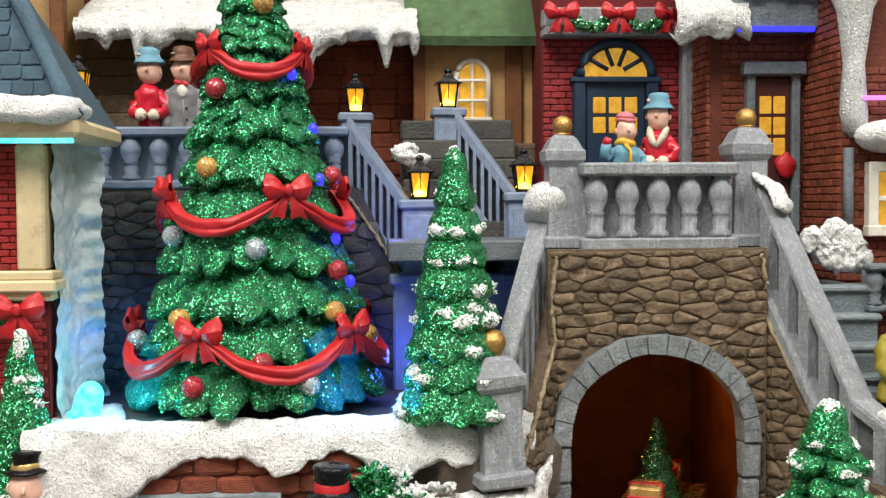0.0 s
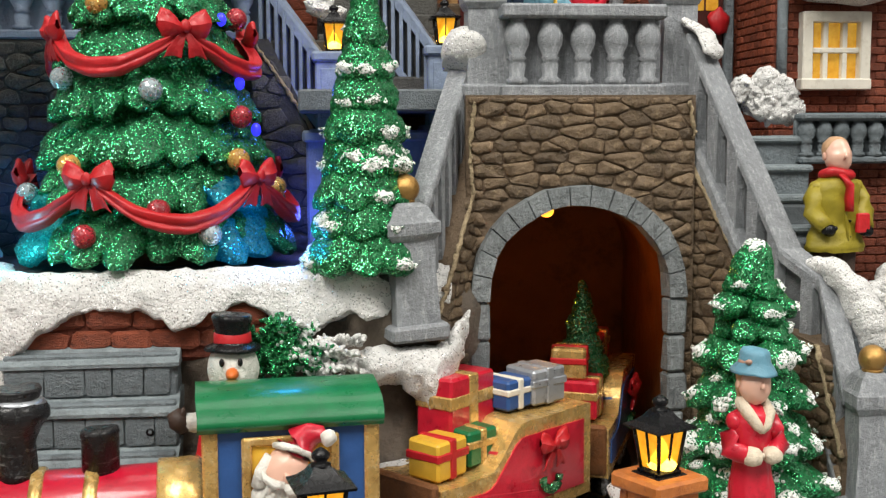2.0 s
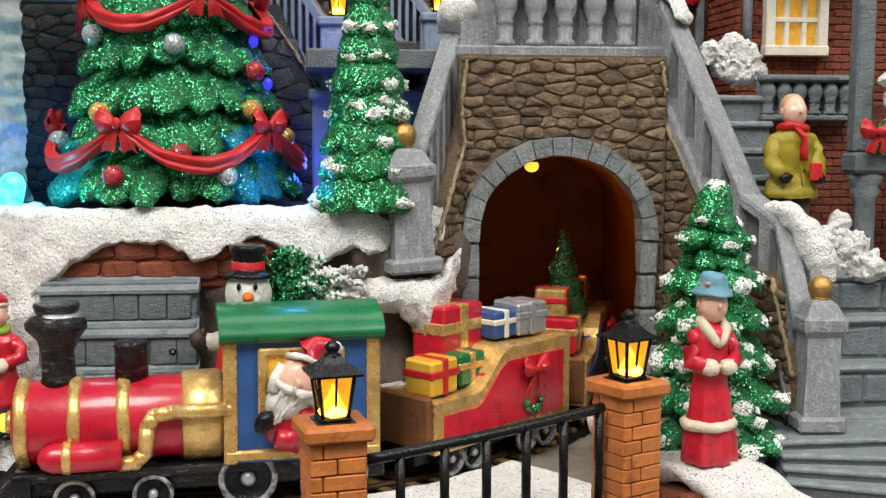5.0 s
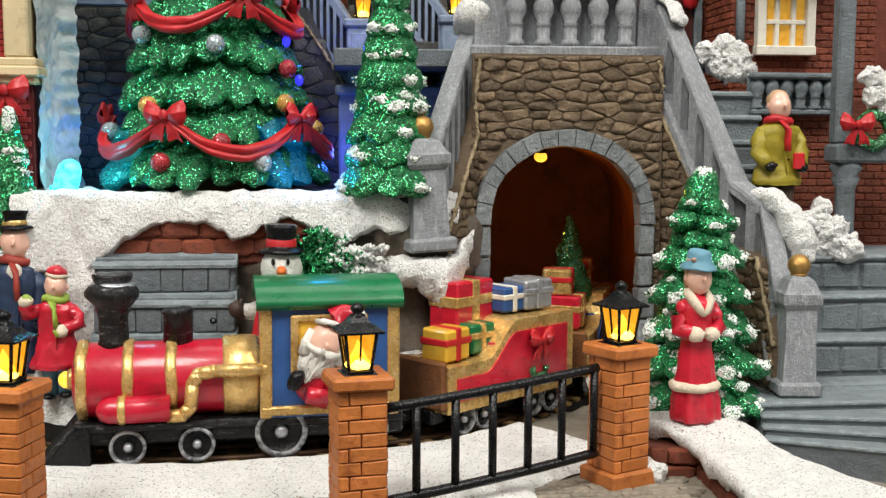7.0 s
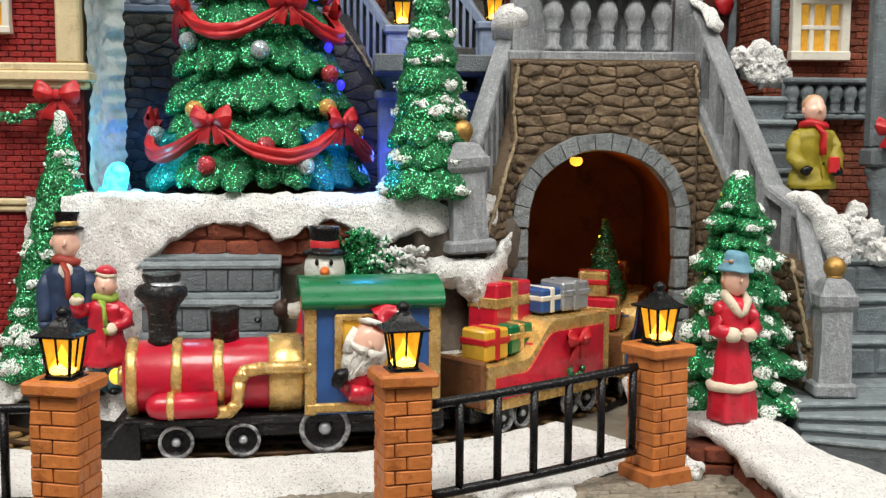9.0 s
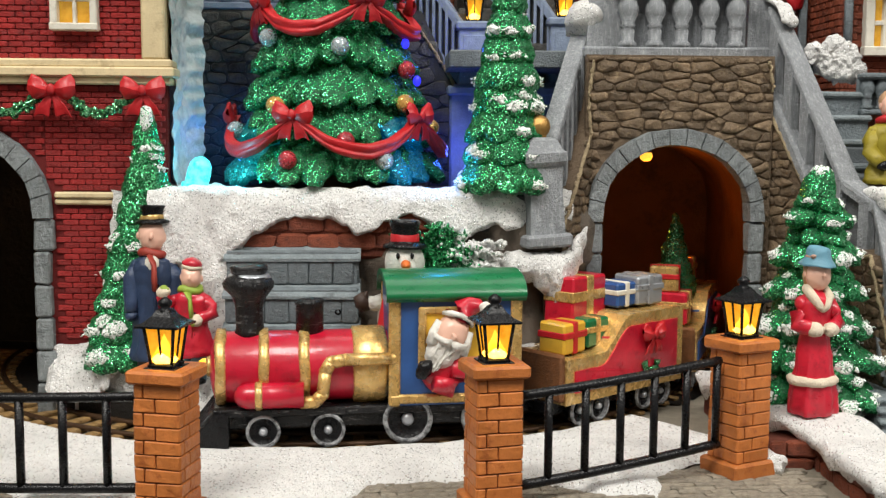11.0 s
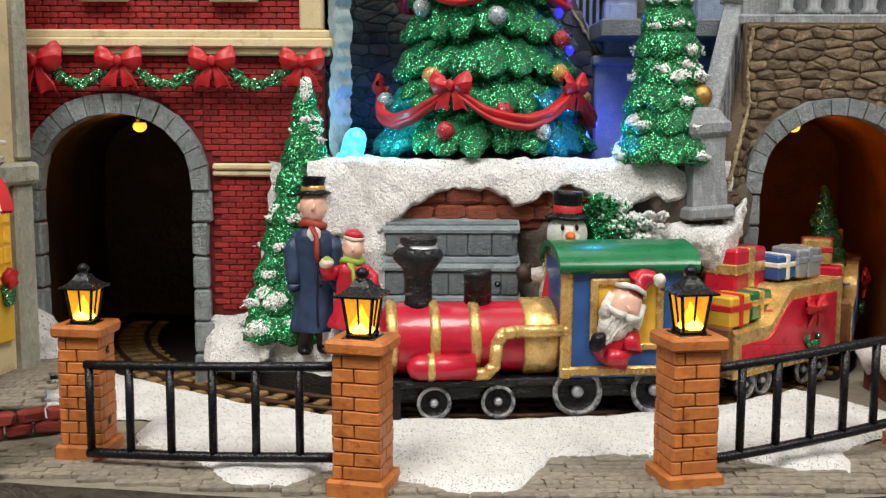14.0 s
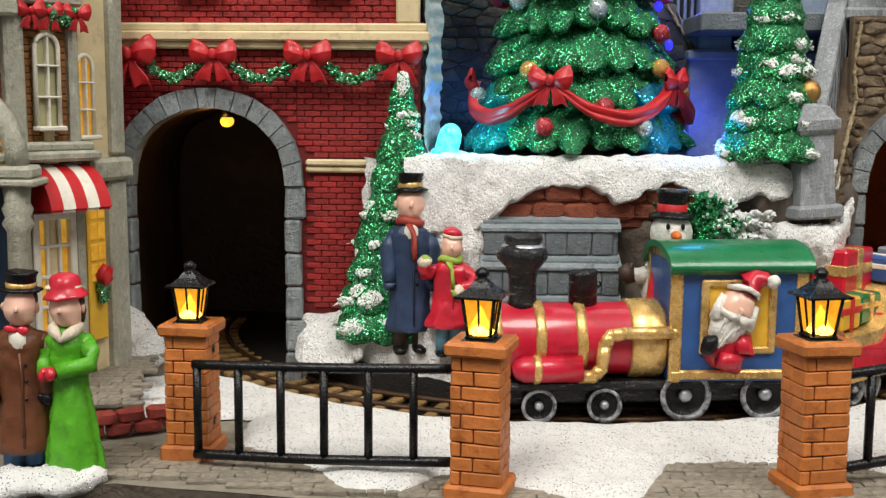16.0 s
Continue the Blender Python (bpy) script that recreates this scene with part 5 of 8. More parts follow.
whole("snow_awning", Mesh().ball((0, 0, 0), (1.6, 0.8, 0.55), 0, 24, 12).rough(0.10, 1.2), snow, "rounded snow hood over the window", "snow", (14.6, 11.7, 13.5), kind="structure")
whole("downpipe", Mesh().tube([(12.95, 11.95, 13.2), (12.95, 11.95, 10.4)], 0.14, 8), grey_step, "grey downpipe on the brick house", "downpipe")
c = thing("porch_column", "grey stone porch column with ledge", "column", (15.0, 8.6, 3.5))
part("shaft", Mesh().lathe([(0.42, 0), (0.36, 0.3), (0.3, 0.6), (0.28, 3.2), (0.4, 3.5), (0.34, 3.6), (0.48, 3.8), (0.42, 3.95)], 10), grey_step, c)
part("ledge", Mesh().box(-0.5, 3, -0.5, 0.5, 3.95, 4.5, 0.08).rough(0.04, 1), grey_step, c)
part("upper_post", Mesh().box(-0.45, 0.05, -0.2, 0.3, 4.5, 11, 0.06).rough(0.03, 1), grey_step, c)
w = thing("wreath", "snowy wreath with red bow on the porch", "wreath", (15.55, 8.1, 8.4))
part("garland_ring", Mesh().tube([(0.45 * math.cos(a * 0.5236), 0, 0.45 * math.sin(a * 0.5236)) for a in range(12)], 0.2, 8, closed=True).rough(0.1, 5), garland_green, w)
part("snow_cap", fluff([((0.0, 0, 0.95), 0.42), ((-0.15, 0, 1.5), 0.34), ((0.5, 0, 0.6), 0.42), ((0.5, 0, 1.3), 0.45), ((1.0, 0, 0.9), 0.5)], 33), snow, w, "white flock of snow")


def bow_mesh(s):
    """A tied ribbon bow: two puffed, creased loops, a knot and two forked tails."""
    g = Mesh()
    for k in (-1, 1):
        def loop(u, v, k=k):
            a = 2 * math.pi * v
            high = 0.09 + 0.25 * math.sin(min(1.0, u * 1.25) * math.pi / 2) - 0.22 * max(0, u - 0.8) / 0.2
            deep = (0.05 + 0.13 * math.sin(math.pi * min(1, u * 0.95 + 0.05))) * (1 + 0.28 * math.cos(3 * a + 1.0) + 0.12 * math.cos(7 * a))
            return Vector((k * (0.04 + 0.52 * u), -0.1 - deep * math.cos(a) * 0.9, 0.06 + 0.10 * u + high * math.sin(a) * (1 - 0.12 * u))) * s

        g.grid(loop, 10, 18, flip=k < 0)

        def tail(u, v, k=k):
            a = 2 * math.pi * v
            wide = 0.06 + 0.13 * u
            fork = 0.09 * abs(math.cos(a)) * (u > 0.85)
            return Vector((k * (0.03 + 0.24 * u) + wide * math.cos(a), -0.07 - 0.05 * math.sin(a) - 0.05 * math.sin(math.pi * u) - 0.03 * math.cos(2 * a), -0.02 - 0.48 * u - fork)) * s

        g.grid(tail, 8, 14)
    g.ball((0, -0.2 * s, 0.07 * s), (0.11 * s, 0.09 * s, 0.14 * s), 0, 12, 8)
    return g.rough(0.035 * s, 3).rough(0.015 * s, 9)


part("bow", bow_mesh(0.9), ribbon_red, w, "red ribbon bow", at=(-0.65, -0.2, 0.1))

# snow heap below the porch
whole("snow_heap", fluff([((0, 0, -0.1), 0.5), ((-0.65, 0.3, -0.05), 0.45), ((0.5, -0.1, -0.3), 0.5), ((0.3, 0.2, 0.35), 0.3), ((0.85, -0.3, -0.8), 0.52), ((0.25, 0, -0.75), 0.45), ((-0.35, 0.1, -0.45), 0.5)], 35), snow, "frosted snow heap beside the stairs", "snow", (13.9, 8.2, 5.85), kind="structure")

# ---- red house details ----
for x, s in ((-15.95, 1.4), (-13.6, 1.15), (-11.0, 1.15), (-8.5, 1.1)):
    whole("ribbon_bow", bow_mesh(s), ribbon_red, "red ribbon bow below the cream band", "bow", (x, 8.55, 9.25), group="bows on the red house")


def swag(a, b, dip, r, mat, label, depth=0.0, name="garland", category="garland", group=""):
    a, b = Vector(a), Vector(b)
    pts = [a.lerp(b, k / 14) + Vector((0, -depth * math.sin(math.pi * k / 14), -dip * math.sin(math.pi * k / 14))) for k in range(15)]
    g = Mesh()
    rn = random.Random(int(a.x * 100))
    g.tube(pts, r * 0.6, 7)
    for p in pts:
        for q in range(5):
            g.ball(p + Vector((rn.uniform(-1, 1), rn.uniform(-1, 0.5), rn.uniform(-1, 1))) * r * 0.7, r * rn.uniform(0.35, 0.6), 0, 7, 5)
    g.rough(0.05, 7)
    return whole(name, g, mat, label, category, group=group)


for x0, x1 in ((-15.5, -14.0), (-13.2, -11.45), (-10.6, -8.95)):
    swag((x0, 8.6, 9.1), (x1, 8.6, 9.1), 0.42, 0.165, garland_green, "glittering green garland between the bows", group="garlands on the red house")
window("small white window with amber light on the red house", (-10.45, 9.0, 11.1), 1.1, 1.5, 2, 2)
window("small white window with amber light on the red house", (-14.1, 9.0, 11.1), 1.1, 1.5, 2, 2)
g = Mesh()


def ice_sheet(u, v):
    z = 13.3 - 6.75 * v
    reach = 3.0 + 0.5 * noise.noise(Vector((v * 5, 0, 3))) + 0.35 * noise.noise(Vector((v * 17, 0, 3))) + 0.6 * v ** 6
    y = 9.1 + reach * u
    x = -7.86 - 0.12 * u + (0.5 * (max(0, u - 0.75) / 0.25) ** 2 if u > 0.75 else 0)
    p = Vector((x, y, z))
    return p + Vector((abs(noise.noise(p * 1.1)) * 0.22 + 0.08 * noise.noise(p * 4), 0.05 * noise.noise(p * 5), 0))


whole("ice_curtain", Mesh().grid(ice_sheet, 60, 110), ice, "pale blue frozen ice curtain on the house corner", "ice", kind="structure")
led = thing("led_bulb", "glowing cyan LED bulb standing in the snow", "LED bulb", (-7.25, 9.3, 6.55))
led.matrix_basis = led.matrix_basis @ pose(0, 0, 0, 0, 14, 0)
part("dome", Mesh().lathe([(0.34, 0), (0.34, 0.5), (0.31, 0.72), (0.21, 0.88), (0.06, 0.95)], 18), led_cyan, led)
part("rim", Mesh().lathe([(0.42, 0), (0.42, 0.1), (0.36, 0.14)], 18), led_cyan, led)
for nm, loc, col, e in (("led_cyan", (-6.35, 8.75, 7.4), (0.03, 0.75, 1.0), 0.013), ("led_blue", (-6.7, 12.7, 8.2), (0.05, 0.22, 1.0), 0.007), ("led_cyan", (-0.05, 8.6, 7.4), (0.03, 0.35, 1.0), 0.009), ("led_blue", (0.4, 12.3, 7.6), (0.05, 0.10, 1.0), 0.009), ("led_blue", (0.3, 12.2, 11.0), (0.05, 0.08, 1.0), 0.004), ("tunnel_lamp", (7.2, 13.6, 6.9), (1.0, 0.36, 0.04), 0.011), ("tunnel_lamp", (-14.3, 11.9, 7.2), (1.0, 0.42, 0.06), 0.008)):
    lamp = bpy.data.lights.new(nm, "POINT")
    lamp.energy, lamp.color, lamp.shadow_soft_size = e, col, 0.003
    new(nm, lamp).location = Vector(loc) * CM


def tunnel_bulb(at):
    b = thing("tunnel_bulb", "glowing amber bulb under the tunnel vault", "bulb", at)
    part("glass", Mesh().ball((0, 0, 0), (0.22, 0.2, 0.18), 0, 14, 10), bulb_amber, b)
    part("socket", Mesh().lathe([(0.16, 0.12), (0.16, 0.45)], 10), black, b)


tunnel_bulb((-14.08, 12.2, 7.45))
tunnel_bulb((6.95, 13.6, 7.5))

# ---- left shop front, its bay turned towards the forecourt ----
BAY = 53.5
bay0 = Vector((-18.05, 4.3, 0))
bx, bn = Vector((math.cos(radians(BAY)), math.sin(radians(BAY)), 0)), Vector((math.sin(radians(BAY)), -math.cos(radians(BAY)), 0))


def on_bay(u, z, out=0.0):
    return tuple(bay0 + bx * u + bn * out + Vector((0, 0, z)))


wall_bay = thing("wall_bay", "brown brick bay of the corner shop", "wall", tuple(bay0), BAY, kind="structure")
part("masonry", Mesh().box(-3.5, 2.4, 0, 2.5, 0.3, 20, 0.05), rust_mortar, wall_bay)
for u0, u1, z0, z1, out in ((0.32, 0.85, 6.9, 10.4, 0.28), (2.1, 2.38, 6.9, 10.2, 0.2), (-3.5, 0.6, 10.0, 10.7, 0.5), (-3.5, 2.5, 10.35, 12.0, 0.3)):
    part("pier", Mesh().box(u0, u1, -out, 0.1, z0, z1, 0.07).rough(0.05, 1.2), bay_stone, wall_bay, "grey stone pier")
part("cornice", Mesh().box(-3.5, 2.72, -0.65, 0.1, 6.5, 6.78, 0.08).box(-3.5, 2.6, -0.45, 0.1, 6.76, 7.02, 0.07).rough(0.05, 1.2), bay_stone, wall_bay, "grey stone cornice")
part("shop_post", Mesh().box(2.12, 2.42, -0.2, 0.1, 0.6, 6.5, 0.05).rough(0.03, 1), bay_stone, wall_bay, "grey shop post")
part("shop_sill", Mesh().box(0.7, 2.3, -0.35, 0.1, 1.5, 1.9, 0.06).rough(0.03, 1), timber, wall_bay, "brown window sill")
window("white arched window on the brick bay", on_bay(1.45, 7.35, 0.1), 0.64, 2.3, 2, 3, True, BAY, 0.3, glass=pane_dull)
window("white shop window with warm light", on_bay(1.5, 2.05, 0.02), 1.05, 3.1, 3, 4, False, BAY, 0.2)
for u in (0.95, 1.45, 2.25):
    whole("ribbon_bow", bow_mesh(0.7), ribbon_red, "red ribbon bow on the brick bay", "bow", on_bay(u, 10.15, 0.3), BAY, group="bows on the shop")
swag(on_bay(1.5, 10.2, 0.32), on_bay(2.15, 10.2, 0.32), 0.2, 0.17, garland_green, "glittering green garland on the brick bay")
aw = thing("awning", "red and white striped shop awning", "awning", on_bay(0.78, 6.15, 0.1), BAY)
for k in range(5):
    x0, x1 = k * 0.34, (k + 1) * 0.34
    fn = lambda u, v, x0=x0, x1=x1: Vector((x0 + (x1 - x0) * u, -1.15 * math.sin(v * 1.35), 0.3 - 1.2 * (1 - math.cos(v * 1.35)) - 0.12 * v))
    m = Mesh().grid(fn, 1, 10)
    m.grid(lambda u, v, f=fn: f(u, v) + Vector((0, 0.05, -0.07)), 1, 10, flip=True)
    part("stripe", m, ribbon_red if k % 2 == 0 else white_paint, aw)
end = [(0.0, 0.28), (0.0, -0.82)] + [(1.15 * math.sin(v * 0.135), 0.28 - 1.2 * (1 - math.cos(v * 0.135)) - 0.012 * v) for v in range(10, 0, -1)]
for x in (0.0, 1.66):
    part("end_panel", Mesh().prism(end, 0, 0.05, m=Matrix.Translation((x, 0, 0)) @ Matrix.Rotation(radians(-90), 4, "Z")), ribbon_red, aw)
# cream wall behind the bay
CREAM = 68.0
wall_shop = thing("wall_shop", "cream plaster wall of the corner shop", "wall", (-16.75, 6.3, 0), CREAM, kind="structure")
part("plaster", Mesh().box(-1.0, 1.75, 0, 2.0, 0.3, 20, 0.05), cream, wall_shop)
part("quoin", Mesh().box(1.25, 1.75, -0.25, 0.1, 6.6, 20, 0.08).rough(0.07, 1), bay_stone, wall_shop, "grey corner strip")
part("stone_course", Mesh().box(0.1, 1.85, -0.45, 0.1, 5.95, 6.55, 0.1).rough(0.06, 1), bay_stone, wall_shop, "grey stone course")
part("stone_jamb", Mesh().box(1.05, 1.75, -0.25, 0.1, 0.3, 5.95, 0.08).rough(0.06, 1), bay_stone, wall_shop, "grey stone jamb")
window("arched cream window with warm light", (-16.6, 6.55, 7.1), 0.6, 2.1, 2, 3, True, CREAM)
dr = thing("shop_door", "narrow shop door with lit panes and poinsettia", "door", (-16.52, 6.75, 1.7), CREAM)
part("leaf", Mesh().box(-0.35, 0.35, -0.15, 0.05, 0, 3.9, 0.03), yellow_paint, dr, "dull gold door leaf")
for i in range(2):
    for j in range(4):
        part("pane", Mesh().box(-0.27 + i * 0.3, -0.03 + i * 0.3, -0.2, -0.13, 1.6 + j * 0.55, 2.05 + j * 0.55, 0.05), window_glow, dr, "lit yellow pane")
part("poinsettia", Mesh().ball((0, -0.35, 1.75), (0.25, 0.18, 0.3)).rough(0.15, 5), ribbon_red, dr, "red poinsettia")
part("holly", Mesh().ball((0, -0.3, 1.3), (0.22, 0.15, 0.3)).rough(0.15, 6), garland_green, dr, "green holly")
c = thing("porch_column", "grey turned porch column with arched lintel", "column", (-17.35, 4.0, 0.3))
part("shaft", Mesh().lathe([(0.42, 0), (0.32, 0.5), (0.27, 4.6), (0.38, 4.8), (0.3, 4.95), (0.37, 5.15), (0.3, 5.3), (0.34, 5.75)], 14), bay_stone, c)
part("lintel", Mesh().box(-3, 0.62, -0.45, 0.45, 5.72, 5.9, 0.05).box(-3, 0.5, -0.38, 0.4, 5.88, 6.2, 0.08).rough(0.05, 1), bay_stone, c)
part("arch", Mesh().tube([(-1.45 + 1.5 * math.cos(a * 0.2618), 0, 6.15 + 1.9 * math.sin(a * 0.2618)) for a in range(7)], 0.26, 8).rough(0.04, 2), bay_stone, c)
part("fan_pane", Mesh().prism([(-1.45, 6.1)] + [(-1.45 + 1.3 * math.cos(a * 0.2618), 6.1 + 1.7 * math.sin(a * 0.2618)) for a in range(7)], 0.05, 0.15), window_glow, c, "amber lit fan pane")
part("door_leaf", Mesh().box(-3, -0.35, 0.25, 0.4, 0, 5.75, 0.05), door_blue, c, "dark blue shop door")

# raised street before the shop with a red edging
g = Mesh().grid(lambda u, v: Vector((-24 + 8.9 * u - 0.9 * v * u, 3.4 + 6.5 * v + 0.9 * u, 0.55 + 0.5 * v + 0.05 * noise.noise(Vector((u * 20, v * 20, 0))))), 40, 30)
street = whole("shop_street", g, pave_grey, "grey cobbled street in front of the shop", "street", kind="structure")
snow_roll([(-17.0, 8.3, 1.6), (-16.4, 8.5, 1.5), (-15.9, 8.8, 0.9), (-15.8, 9.0, 0.4)], 0.75, "snow heap at the tunnel's side", 15, 1.3)
snow_roll([(-19.0, -0.25, -0.05), (-17, -0.15, -0.02), (-15.6, 0.05, 0.05), (-14.25, 0.55, 0.08)], 0.68, "snow patch under the couple", 3, 0.55)

# ---- back street details, seen from the high start ----
st = thing("back_stairs", "brown stone stairs at the back of the upper street", "stairs", (-7.8, 17.5, 12.2))
for k in range(8):
    part("step", Mesh().box(-2.2, 2.2, k * 0.25, 2.2, k * 0.62, k * 0.62 + 0.62, 0.06).rough(0.05, 1.4), brown_stone, st)
whole("timber_house", Mesh().box(-12.5, -9.6, 16.8, 19.5, 12, 20, 0.1), tan, "tan timbered house wall", "wall", kind="structure")
whole("timber_corner", Mesh().box(-9.95, -9.5, 16.5, 17, 12, 20, 0.06).rough(0.04, 1.5), timber, "brown corner timber", "trim", kind="structure")


def snow_eaves(x0, x1, y, z, depth, seed, label, long=1.0):
    """A thick snow roof edge with hanging icicles."""
    def fn(u, v):
        x = x0 + (x1 - x0) * u
        n1 = noise.noise(Vector((x * 0.8, seed, 0)))
        n2 = noise.noise(Vector((x * 2.1, seed, 5)))
        drop = long * (0.35 + 1.1 * max(0, n1) + 1.5 * max(0, n2) ** 1.3)
        if v < 0.4:
            k = v / 0.4
            return Vector((x, y + depth * (1 - k), z + 1.3 * (1 - k) + 0.3))
        if v < 0.85:
            k = (v - 0.4) / 0.45
            return Vector((x, y - 0.25 * math.sin(k * math.pi), z + 0.3 - (drop + 0.3) * k))
        k = (v - 0.85) / 0.15
        return Vector((x, y + 0.5 * k, z - drop + 0.3 * k))

    g = Mesh().grid(fn, int((x1 - x0) * 12), 40, flip=True)
    return whole("snow_eaves", g.rough(0.08, 1.6).rough(0.05, 5), icy_snow, label, "snow", kind="structure")


snow_eaves(-9.3, 1.3, 17.0, 17.2, 3, 3.0, "thick snow roof with icicles over the upper street")
snow_eaves(8.5, 10.7, 13.6, 17.2, 2, 8.5, "thick snow roof with icicles over the brown door", 0.9)
whole("icicle", Mesh().lathe([(0.05, 13.4), (0.3, 13.6), (0.42, 14.2), (0.36, 15.5), (0.5, 17), (0.9, 18), (0.9, 19.5)], 14, at=(13.1, 12.0, 0)).rough(0.2, 1.0).rough(0.08, 4), icy_snow, "long icicle at the house corner", "icicle")
whole("led_strip", Mesh().box(10.3, 12.6, 13.45, 13.55, 16.62, 16.78, 0.03), led_blue, "glowing blue LED strip under the snow roof", "LED strip")
whole("led_strip", Mesh().box(12.8, 15.5, 11.7, 11.8, 14.5, 14.62, 0.03), led_purple, "glowing purple LED strip above the window", "LED strip")
whole("roof_fascia", Mesh().box(10.2, 12.9, 13.55, 14.6, 16.7, 17.7, 0.06).rough(0.03, 1), grey_step, "grey roof edge over the brown door", "trim", kind="structure")
snow_roll([(10.4, 13.5, 17.75), (11.6, 13.5, 17.75), (12.9, 13.5, 17.7)], 0.32, "snow on the roof edge over the brown door", 4, 0.6)
whole("snow_shrub", fluff([((0, 0, 0), 0.4), ((0.4, 0, -0.2), 0.3)], 41), snow, "small white frosted shrub beside the upper stairs", "shrub", (0.76, 15.0, 13.2))
whole("snow_shrub", fluff([((0, 0, 0), 0.35), ((0.1, 0, -0.4), 0.3)], 43), snow, "small white frosted shrub beside the upper stairs", "shrub", (-1.3, 15.0, 13.7))
window("white arched cottage window with warm light", (3.1, 18.45, 14.45), 1.05, 1.95, 2, 3, True)

# red house door with fanlight
dr = thing("house_door", "dark blue door with lit arched fanlight", "door", (7.42, 16.5, 10.8))
part("leaf", Mesh().box(-0.95, 0.95, -0.12, 0.1, 0, 4.75, 0.04), door_blue, dr)
for s in (-1, 1):
    part("pilaster", Mesh().box(s * 1.15 - 0.2, s * 1.15 + 0.2, -0.25, 0.1, 0, 4.8, 0.05), door_blue, dr)
part("fanlight", Mesh().prism([(1.05 * math.cos(math.pi * k / 12), 4.85 + 0.95 * math.sin(math.pi * k / 12)) for k in range(13)], -0.1, 0.0), window_glow, dr, "lit yellow fanlight")
part("arch_trim", Mesh().tube([(1.15 * math.cos(math.pi * k / 14), -0.15, 4.85 + 1.05 * math.sin(math.pi * k / 14)) for k in range(15)], 0.16, 8), door_blue, dr)
part("sill", Mesh().box(-1.45, 1.45, -0.3, 0.1, 4.65, 4.85, 0.05), door_blue, dr)
for a in (36, 72, 108, 144):
    part("muntin", Mesh().tube([(0.3 * math.cos(radians(a)), -0.12, 4.9 + 0.3 * math.sin(radians(a))), (1.1 * math.cos(radians(a)), -0.12, 4.85 + 1.0 * math.sin(radians(a)))], 0.07, 6), door_blue, dr)
for i in range(3):
    for j in range(2):
        part("pane", Mesh().box(-0.72 + i * 0.5, -0.32 + i * 0.5, -0.16, -0.1, 3.1 + j * 0.62, 3.6 + j * 0.62, 0.08), window_glow, dr, "lit yellow pane")
whole("door_hood", Mesh().box(5.1, 9.6, 15.8, 16.7, 16.85, 17.15, 0.05).box(5.1, 9.5, 15.95, 16.7, 17.15, 17.75, 0.05).rough(0.03, 1), grey_stone, "grey stone hood over the red house", "trim", kind="structure")
for x in (5.6, 7.35, 9.0):
    whole("ribbon_bow", bow_mesh(0.95), ribbon_red, "red ribbon bow on the stone hood", "bow", (x, 15.75, 17.45), group="bows on the stone hood")
for x0, x1 in ((6.0, 7.0), (7.7, 8.7)):
    swag((x0, 15.75, 17.3), (x1, 15.75, 17.3), 0.2, 0.17, garland_green, "glittering green garland on the stone hood")
# brown door of the brick house
dr = thing("house_door", "dark brown door with lit panes and holly wreath", "door", (11.7, 14.5, 10.8))
part("leaf", Mesh().box(-0.55, 0.55, -0.1, 0.1, 0, 4.6, 0.04), door_brown, dr)
for s in (-1, 1):
    part("jamb", Mesh().box(s * 0.68 - 0.13, s * 0.68 + 0.13, -0.25, 0.1, 0, 4.7, 0.04).rough(0.03, 2), grey_step, dr)
part("lintel", Mesh().box(-0.95, 0.95, -0.4, 0.1, 4.65, 5.05, 0.05).rough(0.03, 2), grey_step, dr)
for i in range(2):
    for j in range(3):
        part("pane", Mesh().box(-0.4 + i * 0.42, -0.04 + i * 0.42, -0.14, -0.08, 2.3 + j * 0.62, 2.82 + j * 0.62, 0.08), window_glow, dr, "lit yellow pane")
part("holly_wreath", Mesh().ball((0.35, -0.25, 2.0), (0.3, 0.15, 0.4)).rough(0.15, 4), ribbon_red, dr, "red holly bunch")


# ---- trees ----
def bough(g, c, a, L, w, droop):
    """One drooping leafy clump: a tapered, knobbly ellipsoid that points outwards and down."""
    m = Matrix.Rotation(a, 4, "Z") @ Matrix.Rotation(radians(droop), 4, "Y")
    u, v = 12, 9
    vs, fs = [], []
    for i in range(v + 1):
        s = i / v
        rr = w * math.sqrt(max(0, 1 - abs(2 * s - 1) ** 2.2)) * (1.15 - 0.55 * s) if 0 < i < v else 0.02
        for k in range(u):
            b = 2 * math.pi * k / u
            vs.append(m @ Vector((-L * 0.5 + L * s, rr * 1.1 * math.cos(b), rr * 0.72 * math.sin(b) - 0.10 * L * s * s)) + c)
    for i in range(v):
        for k in range(u):
            fs.append([i * u + k, i * u + (k + 1) % u, (i + 1) * u + (k + 1) % u, (i + 1) * u + k])
    g.take(vs, fs, 0, True)
    return m


def tip_cap(g, m, c, L, w, rn):
    """Flocked snow on the outer upper end of a bough: a flat pad and crumbs round it."""
    k = rn.uniform(0.75, 1.05)
    g.ball(m @ Vector((L * 0.27, 0, w * 0.13)) + c, (L * 0.22 * k, w * 0.56 * k, w * 0.32 * k), 0, 20, 12, m)
    for k in range(rn.randint(18, 28)):
        s = w * rn.uniform(0.04, 0.10)
        b = rn.uniform(-0.7, 0.7)
        g.ball(m @ Vector((L * rn.uniform(0.02, 0.46), w * b, w * (0.46 - 0.5 * b * b) * rn.uniform(0.5, 1.0))) + c, (s * 1.2, s, s * 0.6), 0, 8, 6, m)


